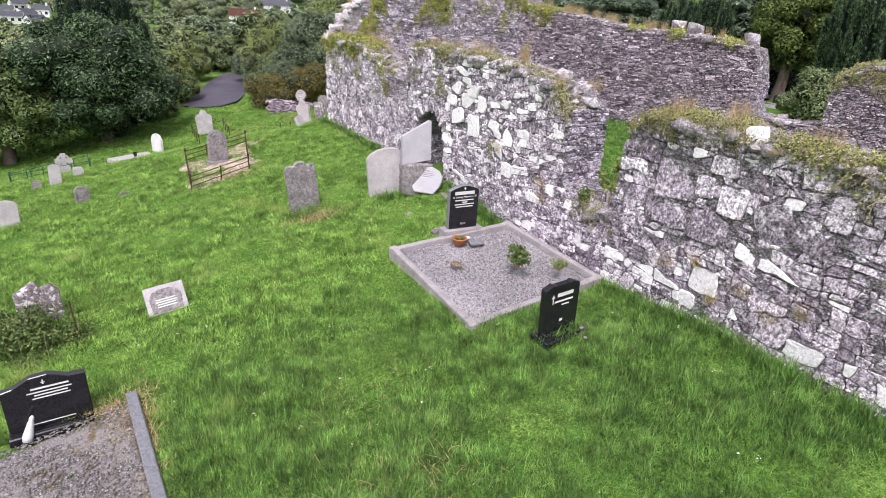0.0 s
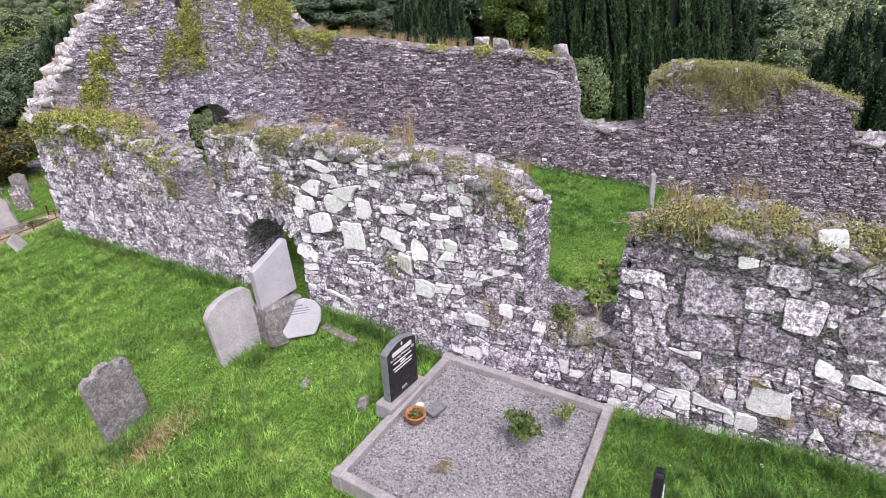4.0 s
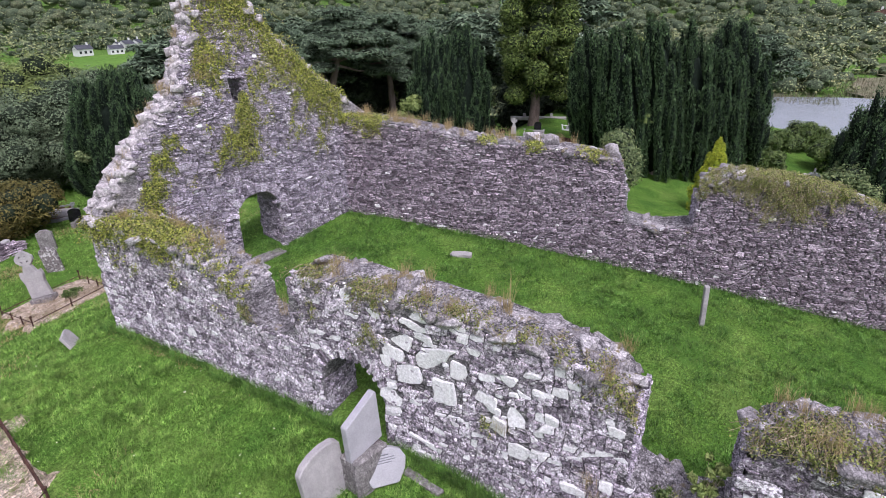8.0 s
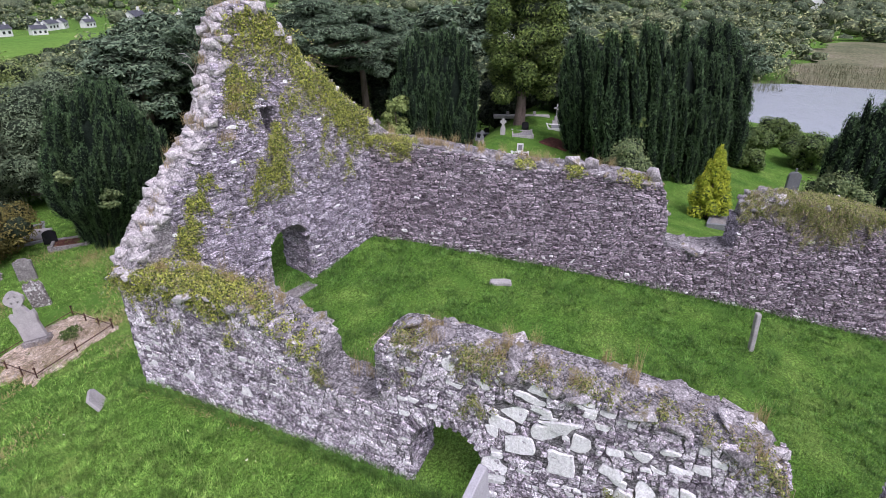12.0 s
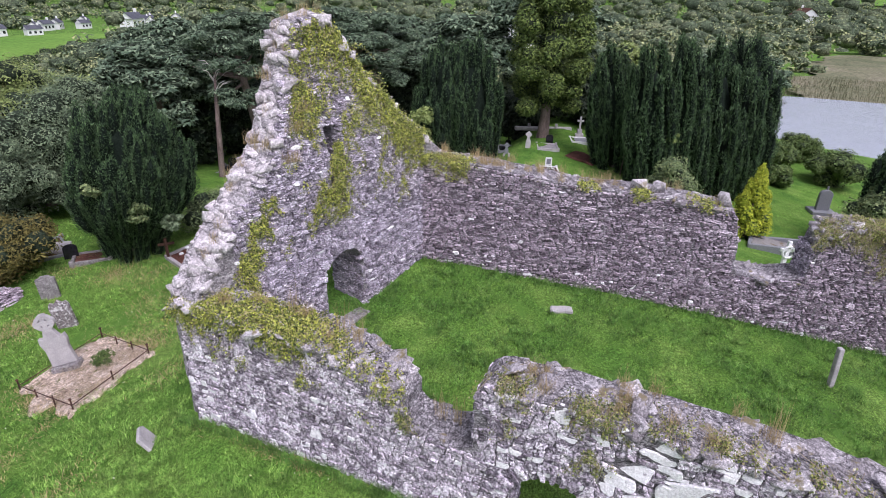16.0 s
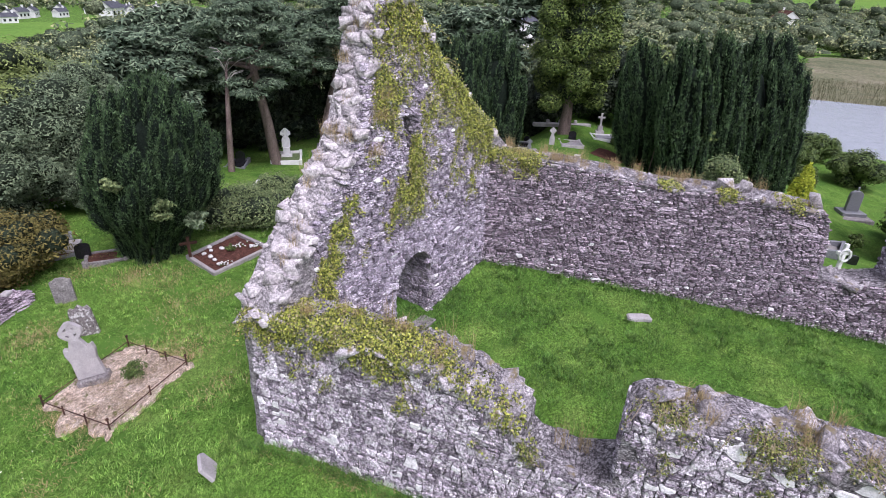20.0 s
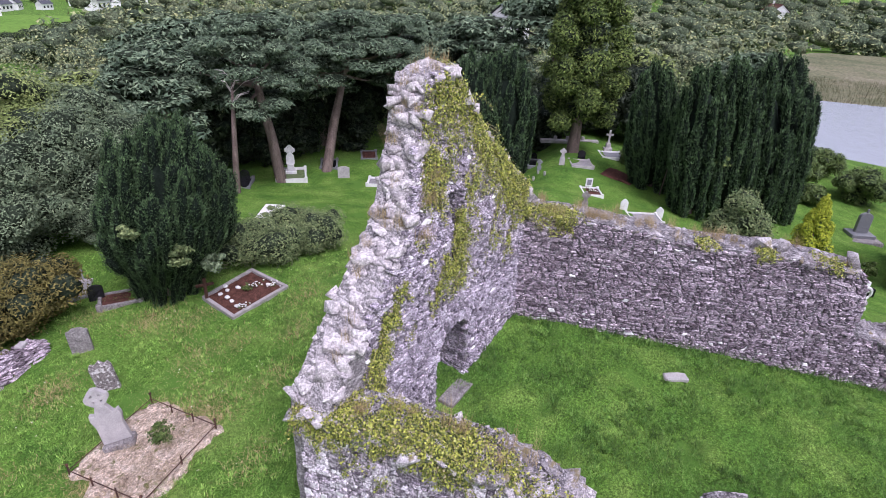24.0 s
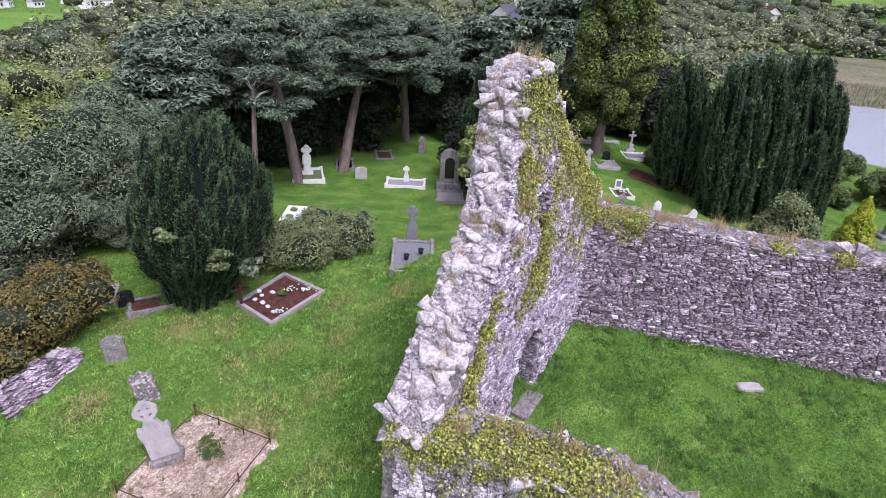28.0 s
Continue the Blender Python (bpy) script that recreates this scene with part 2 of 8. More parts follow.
M_PINE = surface("pine_needles", [(0.1, (0.04, 0.066, 0.042)), (0.5, (0.105, 0.155, 0.095)), (0.9, (0.25, 0.32, 0.2))], 0.6, 9, 0.3, 0, 0.75, 0.2, 'island', vary_amount=0.7)
M_LEAF = surface("broad_leaves", [(0.1, (0.055, 0.085, 0.035)), (0.5, (0.135, 0.185, 0.075)), (0.9, (0.29, 0.34, 0.145))], 0.5, 9, 0.3, 0, 0.65, 0.25, 'island', vary_amount=0.7)
M_WOODS = surface("far_foliage", [(0.2, (0.07, 0.1, 0.06)), (0.42, (0.15, 0.195, 0.11)), (0.6, (0.27, 0.31, 0.15)), (0.8, (0.42, 0.42, 0.2))], 0.05, 2, 0.3, 0, 0.8, 0.15, 'island', vary_amount=0.5)
M_GOLD = surface("golden_conifer", [(0.1, (0.14, 0.2, 0.015)), (0.5, (0.3, 0.36, 0.025)), (0.9, (0.5, 0.52, 0.05))], 1, 9, 0.3, 0, 0.7, 0.2, 'island')
M_BROWNBUSH = surface("browning_leaves", [(0.1, (0.06, 0.055, 0.02)), (0.5, (0.13, 0.12, 0.035)), (0.9, (0.25, 0.2, 0.06))], 0.8, 9, 0.3, 0, 0.75, 0.2, 'island')
M_SOIL = surface("red_brown_soil", [(0.3, (0.055, 0.025, 0.02)), (0.7, (0.13, 0.06, 0.045))], 6, 40, 0.5, 1.0, 0.95, 0.1)
M_DRYSOIL = surface("dry_earth", [(0.3, (0.31, 0.235, 0.18)), (0.5, (0.5, 0.4, 0.32)), (0.72, (0.66, 0.56, 0.48))], 4.5, 38, 0.5, 1.0, 0.95, 0.1, spots=(0.15, 0.15, 0.06), spot_scale=5, spot_at=0.58, mottle=0.4)
M_TERRACOTTA = surface("terracotta", [(0.3, (0.35, 0.12, 0.05)), (0.7, (0.48, 0.2, 0.09))], 8, 50, 0.2, 0.2, 0.8, 0.2)
M_RENDER = surface("white_house_render", [(0.3, (0.7, 0.7, 0.69)), (0.7, (0.8, 0.8, 0.79))], 1, 20, 0.05, 0, 0.9, 0.2)
M_ROOF = surface("dark_roof_slate", [(0.3, (0.05, 0.055, 0.07)), (0.7, (0.1, 0.1, 0.12))], 1, 10, 0.2, 0.2, 0.7, 0.3)
M_PANE = surface("dark_window_glass", [(0.3, (0.02, 0.022, 0.025)), (0.7, (0.04, 0.045, 0.05))], 2, 10, 0.1, 0, 0.1, 0.5)
M_LANE = surface("wet_asphalt_lane", [(0.3, (0.055, 0.05, 0.065)), (0.7, (0.11, 0.1, 0.125))], 0.6, 20, 0.3, 0.3, 0.6, 0.3)
M_REED = surface("reed_bed", [(0.3, (0.1, 0.115, 0.06)), (0.5, (0.16, 0.16, 0.095)), (0.7, (0.22, 0.2, 0.14))], 0.08, 1.5, 0.3, 0.4, 0.9, 0.1)
M_FIELD = surface("far_pasture", [(0.25, (0.09, 0.2, 0.03)), (0.75, (0.16, 0.27, 0.05))], 0.03, 1, 0.2, 0, 0.95, 0.1)

M_WATER = bpy.data.materials.new("lake_water")
M_WATER.use_nodes = True
_nt = M_WATER.node_tree
_b = _nt.nodes["Principled BSDF"]
_b.inputs["Base Color"].default_value = (0.3, 0.33, 0.37, 1)
_b.inputs["Roughness"].default_value = 0.12
_bp = node(_nt, "ShaderNodeBump", Strength=0.25, Distance=0.4)
_nt.links.new(noise_tex(_nt, 0.35, 6, 0.7, (1.0, 2.2, 1.0)), _bp.inputs["Height"])
_nt.links.new(_bp.outputs[0], _b.inputs["Normal"])

M_CONIFER = surface("green_conifer", [(0.1, (0.03, 0.05, 0.014)), (0.5, (0.085, 0.13, 0.03)), (0.9, (0.22, 0.28, 0.07))], 0.8, 9, 0.3, 0, 0.75, 0.2, 'island', vary_amount=0.7)
M_SHRUB = surface("shrub_leaves", [(0.1, (0.03, 0.055, 0.012)), (0.5, (0.08, 0.13, 0.03)), (0.9, (0.18, 0.23, 0.07))], 0.9, 9, 0.3, 0, 0.6, 0.3, 'island')
M_LIGHTLEAF = surface("light_leaves", [(0.1, (0.09, 0.125, 0.035)), (0.5, (0.19, 0.25, 0.07)), (0.9, (0.34, 0.39, 0.13))], 0.6, 9, 0.3, 0, 0.6, 0.3, 'island')
M_GREYLEAF = surface("willow_leaves", [(0.1, (0.07, 0.105, 0.058)), (0.5, (0.14, 0.19, 0.108)), (0.9, (0.25, 0.31, 0.18))], 0.6, 9, 0.3, 0, 0.7, 0.25, 'island', vary_amount=0.7)
M_DEADWOOD = surface("bleached_wood", [(0.3, (0.45, 0.41, 0.38)), (0.7, (0.68, 0.64, 0.6))], 4, 40, 0.3, 0.4, 0.9, 0.1)
# lumps filling the crowns; shade among the leaves is painted as this dark green
M_LEAFCORE = surface("inner_leaf_shade", [(0.3, (0.015, 0.022, 0.013)), (0.7, (0.04, 0.055, 0.034))], 3, 14, 0.5, 0.6, 0.9, 0.1)
# far foliage tones darkened, so the inside of the tree masses looks shaded
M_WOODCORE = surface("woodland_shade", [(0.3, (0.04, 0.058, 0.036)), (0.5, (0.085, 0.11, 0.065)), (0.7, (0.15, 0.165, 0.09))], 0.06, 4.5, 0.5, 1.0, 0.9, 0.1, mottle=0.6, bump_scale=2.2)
M_PURPLE = surface("purple_petals", [(0.3, (0.25, 0.05, 0.22)), (0.7, (0.6, 0.4, 0.6))], 30, 60, 0.3, 0, 0.7, 0.2, 'island')
M_LICHENED = surface("lichen_crusted_stone", [(0.25, (0.14, 0.12, 0.12)), (0.55, (0.25, 0.22, 0.22)), (0.8, (0.36, 0.33, 0.33))], 6, 50, 0.4, 0.8, 0.95, 0.1, spots=(0.68, 0.66, 0.66), spot_scale=12, spot_at=0.52, mottle=0.4)
M_GREENIRON = surface("green_painted_iron", [(0.3, (0.02, 0.07, 0.05)), (0.7, (0.05, 0.12, 0.08))], 8, 60, 0.3, 0.2, 0.6, 0.3)
M_DARKWOOD = surface("dark_stained_wood", [(0.3, (0.03, 0.014, 0.01)), (0.7, (0.08, 0.04, 0.028))], 5, 40, 0.3, 0.3, 0.7, 0.2, stretch=(6, 6, 0.6))
M_FLOWER = surface("pale_petals", [(0.3, (0.6, 0.6, 0.25)), (0.7, (0.8, 0.8, 0.7))], 5, 50, 0.1, 0, 0.7, 0.2, 'island')
M_LAVENDER = surface("lavender_grey_stone", [(0.3, (0.37, 0.36, 0.39)), (0.7, (0.48, 0.47, 0.5))], 3, 60, 0.15, 0.15, 0.7, 0.3)
# near-black undergrowth leaves: the darkness under the pine canopy is painted in
M_SHADELEAF = surface("shade_dark_leaves", [(0.1, (0.01, 0.017, 0.008)), (0.5, (0.022, 0.034, 0.016)), (0.9, (0.045, 0.065, 0.03))], 0.8, 9, 0.3, 0, 0.6, 0.25, 'island')
M_SLOPE = surface("broken_wall_core", [(0.2, (0.33, 0.298, 0.31)), (0.5, (0.48, 0.44, 0.45)), (0.8, (0.62, 0.58, 0.585))], 4, 40, 0.3, 0.5, 0.95, 0.2, 'island', (0.7, 0.665, 0.67), 9, 0.6, vary_amount=0.4, mottle=0.35)

# ---- tools ----
def smooth(a, b, x):
    """Eases from 0 at a to 1 at b."""
    t = np.clip((x - a) / (b - a), 0, 1)
    return t * t * (3 - 2 * t)


def ground_z(x, y):
    """Height of the ground: the hilltop round the church, falling east, north and west to a valley floor."""
    x, y = np.asarray(x, float), np.asarray(y, float)
    d = np.hypot(x - 12, y - 14)
    xc = np.clip(x, 5.14, 13.5)
    z = 2.2 + 0.07 * (xc - 5.14) + 0.018 * (xc - 5.14) * (np.clip(y, -6, 16) - 9.5) * (1 - smooth(15.5, 20, y)) * (1 - smooth(20, 55, d))
    z = z - 0.155 * (5.14 - np.clip(x, -10, 5.14))
    z = z - 0.18 * smooth(3.4, 4.8, x) * (1 - smooth(5.2, 5.9, x)) * smooth(2.4, 4.0, y) * (1 - smooth(6.8, 8.2, y))
    z = z - 1.55 * smooth(15.5, 22.5, y) - 1.5 * smooth(13.5, 25, x)
    z = z - 7.5 * smooth(27, 68, d)
    return z + 75 * smooth(270, 1100, d)


def gz(x, y):
    return float(ground_z(x, y))


def mesh_of(name, verts, faces, mats, flat=True):
    me = bpy.data.meshes.new(name)
    me.from_pydata([tuple(v) for v in verts], [], faces)
    for m in (mats if isinstance(mats, (list, tuple)) else [mats]):
        me.materials.append(m)
    if not flat:
        me.shade_smooth()
    return me


def fast_mesh(name, verts, faces, mat, smooth_shade=False):
    """A mesh from numpy arrays whose faces all have the same number of corners."""
    verts, faces = np.asarray(verts, np.float32), np.asarray(faces, np.int32)
    me = bpy.data.meshes.new(name)
    k = faces.shape[1]
    me.vertices.add(len(verts))
    me.vertices.foreach_set("co", verts.ravel())
    me.loops.add(faces.size)
    me.loops.foreach_set("vertex_index", faces.ravel())
    me.polygons.add(len(faces))
    me.polygons.foreach_set("loop_start", np.arange(0, faces.size, k, dtype=np.int32))
    me.update(calc_edges=True)
    me.materials.append(mat)
    if smooth_shade:
        me.shade_smooth()
    me.validate()
    return me


def part(name, data, material=None, parent=None, label=""):
    """Links a bmesh or a mesh as one object under its parent."""
    if isinstance(data, bmesh.types.BMesh):
        me = bpy.data.meshes.new(name)
        data.to_mesh(me)
        data.free()
        me.materials.append(material)
    else:
        me = data
    ob = new(name, me)
    if parent:
        ob.parent = parent
    if label:
        ob["label"] = label
    return ob


SIZE = 1.0


def thing(name, label, category, at=(0, 0, 0), turn=0, group="", kind="", tip=(0, 0)):
    e = new(name)
    e.empty_display_size = 0.1
    e.matrix_world = pose(*at, tip[0], tip[1], turn) @ Matrix.Scale(SIZE, 4)
    return tagged(e, label, category, group, kind)


def box(sx, sy, sz, at=(0, 0, 0), bevel=0.0, turn=None, segs=1):
    """A box standing on its base."""
    bm = bmesh.new()
    bmesh.ops.create_cube(bm, size=1)
    bmesh.ops.scale(bm, vec=(sx, sy, sz), verts=bm.verts)
    if bevel:
        bmesh.ops.bevel(bm, geom=bm.edges[:], offset=bevel, segments=segs, affect='EDGES')
    bmesh.ops.translate(bm, vec=(0, 0, sz / 2), verts=bm.verts)
    if turn:
        bmesh.ops.rotate(bm, matrix=Euler([radians(a) for a in turn]).to_matrix(), verts=bm.verts)
    bmesh.ops.translate(bm, vec=at, verts=bm.verts)
    return bm


def slab(outline, thick, bevel=0.008, at=(0, 0, 0)):
    """An upright slab: outline in x, z; thickness along y, centred."""
    bm = bmesh.new()
    vs = [bm.verts.new((x, -thick / 2, z)) for x, z in outline]
    f = bm.faces.new(vs)
    r = bmesh.ops.extrude_face_region(bm, geom=[f])
    bmesh.ops.translate(bm, vec=(0, thick, 0), verts=[v for v in r["geom"] if isinstance(v, bmesh.types.BMVert)])
    bmesh.ops.recalc_face_normals(bm, faces=bm.faces)
    if bevel:
        bmesh.ops.bevel(bm, geom=[e for e in bm.edges if e.calc_length() > bevel * 2.2], offset=bevel, segments=1, affect='EDGES')
    bmesh.ops.translate(bm, vec=at, verts=bm.verts)
    return bm


def rod(a, b, r, n=6, r2=None):
    a, b = Vector(a), Vector(b)
    bm = bmesh.new()
    bmesh.ops.create_cone(bm, cap_ends=True, segments=n, radius1=r, radius2=r if r2 is None else r2, depth=(b - a).length)
    q = Vector((0, 0, 1)).rotation_difference(b - a)
    bmesh.ops.rotate(bm, matrix=q.to_matrix(), verts=bm.verts)
    bmesh.ops.translate(bm, vec=(a + b) / 2, verts=bm.verts)
    return bm


def roughen(bm, amount, scale, cuts=0):
    if cuts:
        bmesh.ops.subdivide_edges(bm, edges=bm.edges[:], cuts=cuts, use_grid_fill=True)
    for v in bm.verts:
        v.co += noise.noise_vector(v.co * scale) * amount
    return bm


def stretch_path(points, radii, n=8, jitter=0.0):
    """A tapered limb through points."""
    verts, faces = [], []
    for i, (p, r) in enumerate(zip(points, radii)):
        p = Vector(p)
        d = (Vector(points[min(i + 1, len(points) - 1)]) - Vector(points[max(i - 1, 0)])).normalized()
        u = d.orthogonal().normalized()
        w = d.cross(u)
        for k in range(n):
            a = 2 * math.pi * k / n
            rr = r * (1 + jitter * noise.noise(Vector((p.x * 3 + k, p.y * 3, p.z * 2))))
            verts.append(p + (u * math.cos(a) + w * math.sin(a)) * rr)
    for i in range(len(points) - 1):
        for k in range(n):
            a, b = i * n + k, i * n + (k + 1) % n
            faces.append((a, b, b + n, a + n))
    faces.append(tuple(range((len(points) - 1) * n, len(points) * n)))
    return verts, faces


def join_geo(many):
    V, F = [], []
    for v, f in many:
        o = len(V)
        V.extend(v)
        F.extend(tuple(i + o for i in q) for q in f)
    return V, F


def leaves(centres, radii, count, size, rng, shell=0.35, up=0.3, long=1.6, droop=0.0, tri=True):
    """Small leaves on the outer shell of ellipsoids: arrays of corners and faces."""
    centres, radii = np.asarray(centres, float), np.asarray(radii, float)
    if radii.ndim == 1:
        radii = np.repeat(radii[:, None], 3, 1)
    idx = rng.integers(0, len(centres), count)
    d = rng.normal(size=(count, 3))
    d /= np.linalg.norm(d, axis=1)[:, None]
    rad = 1 - shell * rng.random(count) ** 1.5
    p = centres[idx] + d * radii[idx] * rad[:, None]
    n = d / radii[idx]
    n /= np.linalg.norm(n, axis=1)[:, None]
    n = n + rng.normal(scale=0.55, size=(count, 3))
    n[:, 2] += up
    n /= np.linalg.norm(n, axis=1)[:, None]
    a = np.cross(n, rng.normal(size=(count, 3)))
    a[:, 2] -= droop
    a /= np.linalg.norm(a, axis=1)[:, None]
    b = np.cross(n, a)
    s = size * (0.6 + 0.8 * rng.random(count))[:, None]
    if tri:
        v = np.stack([p - a * s * long - b * s * 0.6, p - a * s * long * 0.7 + b * s * 0.7, p + a * s * long], 1).reshape(-1, 3)
        return v, np.arange(count * 3).reshape(-1, 3)
    v = np.stack([p - a * s * long, p + b * s * 0.7, p + a * s * long, p - b * s * 0.7], 1).reshape(-1, 3)
    return v, np.arange(count * 4).reshape(-1, 4)


def blades(p, height, width, lean, rng, short=False, ang=None):
    """Grass blades, bent, or plain when short, at points p."""
    n = len(p)
    ang = rng.random(n) * 2 * np.pi if ang is None else ang
    side = np.stack([np.cos(ang), np.sin(ang), np.zeros(n)], 1)
    fwd = np.stack([-np.sin(ang), np.cos(ang), np.zeros(n)], 1)
    h = np.reshape(height, (-1, 1)) * (0.55 + 0.9 * rng.random(n))[:, None]
    w = width * (0.7 + 0.6 * rng.random(n))[:, None]
    ln = lean * rng.random(n)[:, None] * h
    upv = np.array([[0, 0, 1.0]])
    mid = p + upv * h * 0.6 + fwd * ln * 0.35
    tip = p + upv * h + fwd * ln
    if short:
        v = np.stack([p - side * w, p + side * w, tip], 1).reshape(-1, 3)
        return v, np.arange(n * 3).reshape(-1, 3)
    v = np.stack([p - side * w, p + side * w, mid + side * w * 0.7, mid - side * w * 0.7, tip], 1).reshape(-1, 3)
    f = np.array([(0, 1, 2), (0, 2, 3), (3, 2, 4)])
    return v, (f[None] + (np.arange(n) * 5)[:, None, None]).reshape(-1, 3)


def lumps(centres, radii, rng, rough=0.25, seg=10, rings=7):
    """Closed uneven ellipsoids as one mesh."""
    V, F = [], []
    for c, r in zip(centres, radii):
        r = np.array([r] * 3 if np.isscalar(r) else r)
        ph = rng.random(4) * 6
        o = len(V)
        for i in range(rings + 1):
            th = np.pi * i / rings
            for k in range(seg):
                a = 2 * np.pi * k / seg
                d = np.array([np.sin(th) * np.cos(a), np.sin(th) * np.sin(a), np.cos(th)])
                m = 1 + rough * (np.sin(3 * a + ph[0] + 2 * th) * 0.5 + np.sin(5 * th + ph[1] + a) * 0.5) * np.sin(th)
                V.append(c + d * r * m)
        for i in range(rings):
            for k in range(seg):
                F.append((o + i * seg + k, o + i * seg + (k + 1) % seg, o + (i + 1) * seg + (k + 1) % seg, o + (i + 1) * seg + k))
    return np.array(V), F


# ---- rubble masonry ----
def clip_poly(poly, nx, ny, c):
    out = []
    for i in range(len(poly)):
        x0, y0 = poly[i - 1]
        x1, y1 = poly[i]
        d0, d1 = nx * x0 + ny * y0 - c, nx * x1 + ny * y1 - c
        if (d0 < 0) != (d1 < 0):
            t = d0 / (d0 - d1)
            out.append((x0 + t * (x1 - x0), y0 + t * (y1 - y0)))
        if d1 <= 0:
            out.append((x1, y1))
    return out


def rubble_cells(u0, u1, v0, v1, chunk, target, aspect, rng, keep, top=None, edges=(), skew=0.1, spread=0.75):
    """Irregular stone outlines that fill a rectangle: rough blocks, split again and again by slanted joints into angular stones
    that are wider than high; edges: (u, v from, v to) jambs that no stone crosses."""
    w, h = u1 - u0, (v1 - v0) * aspect
    nu, nv = max(1, round(w / chunk)), max(1, round(h / chunk))
    seeds = {(i, j): ((i + 0.5 + 0.5 * (j % 2) + (rng.random() - 0.5) * 0.7) * w / nu, (j + 0.5 + (rng.random() - 0.5) * 0.7) * h / nv) for i in range(-2, nu + 2) for j in range(-2, nv + 2)}
    cells = []

    def split(poly):
        us, vs = [p[0] for p in poly], [p[1] for p in poly]
        n = len(poly)
        area = abs(sum(poly[k - 1][0] * poly[k][1] - poly[k][0] * poly[k - 1][1] for k in range(n))) / 2 / aspect
        lu, lv = max(us) - min(us), max(vs) - min(vs)
        if area < target * math.exp(rng.normal() * spread) and max(lu, lv) < 2.6 * min(lu, lv):
            return done(poly, area)
        if area < target * 0.12:
            return done(poly, area)
        a = rng.normal() * skew + (0 if lu > lv else math.pi / 2)
        nx, ny = math.cos(a), math.sin(a)
        f = 0.5 + (rng.random() - 0.5) * 0.44
        c = nx * (min(us) + lu * f) + ny * (min(vs) + lv * f)
        for q in (clip_poly(poly, nx, ny, c), clip_poly(poly, -nx, -ny, -c)):
            if len(q) >= 3:
                split(q)

    def done(poly, area):
        poly = [(u0 + a, v0 + b / aspect) for a, b in poly]
        cu, cv = sum(p[0] for p in poly) / len(poly), sum(p[1] for p in poly) / len(poly)
        if not (u0 < cu < u1) or not keep(cu, cv):
            return
        poly = clip_poly(clip_poly(poly, 1, 0, u1), -1, 0, -u0)
        for ue, va, vb in edges:
            if va < cv < vb:
                poly = clip_poly(poly, 1, 0, ue) if cu < ue else clip_poly(poly, -1, 0, -ue)
        if top:
            poly = clip_poly(poly, 0, 1, top(cu) + 0.03)
        if len(poly) >= 3:
            cells.append((poly, (cu, cv), area))

    for (i, j), (u, v) in seeds.items():
        m = chunk * 1.6
        poly = [(u - m, v - m), (u + m, v - m), (u + m, v + m), (u - m, v + m)]
        for dj in (-2, -1, 0, 1, 2):
            for di in (-2, -1, 0, 1, 2):
                q = seeds.get((i + di, j + dj))
                if q and (di or dj):
                    nx, ny = q[0] - u, q[1] - v
                    poly = clip_poly(poly, nx, ny, nx * (q[0] + u) / 2 + ny * (q[1] + v) / 2)
        if len(poly) >= 3 and -0.5 < u < w + 0.5 and -0.5 < v < h + 0.5:
            split(poly)
    return cells


def with_blocks(cells, blocks, rng):
    """Sets large single blocks among the stones of a face, and cuts back the stones round them; blocks: centre, width, height."""
    for bu, bv, w, h in blocks:
        q = []
        turn = rng.normal() * 0.2
        for su, sv in ((-1, -1), (0.1, -1.02), (1, -1), (1.02, 0.1), (1, 1), (-0.1, 1.02), (-1, 1), (-1.02, -0.1)):
            a = su * w / 2 * (1 + 0.4 * (rng.random() - 0.62) * abs(sv))
            b = sv * h / 2 * (1 + 0.4 * (rng.random() - 0.62) * abs(su))
            q.append((bu + a - b * turn, bv + b + a * turn))
        kept = []
        for poly, (cu, cv), area in cells:
            du, dv = (abs(cu - bu) - w / 2) / w, (abs(cv - bv) - h / 2) / h
            if du < 0 and dv < 0:
                continue
            if abs(cu - bu) < w / 2 + 0.4 and abs(cv - bv) < h / 2 + 0.4:
                sg = 1 if (cu > bu if du > dv else cv > bv) else -1
                nx, ny = (-sg, 0) if du > dv else (0, -sg)
                near = any(abs(a - bu) < w / 2 and abs(b - bv) < h / 2 for a, b in poly)
                if near:
                    poly = clip_poly(poly, nx, ny, -sg * (bu if du > dv else bv) - (w if du > dv else h) / 2)
            if len(poly) >= 3:
                kept.append((poly, (cu, cv), area))
        cells = kept + [(q, (bu, bv), w * h)]
    return cells


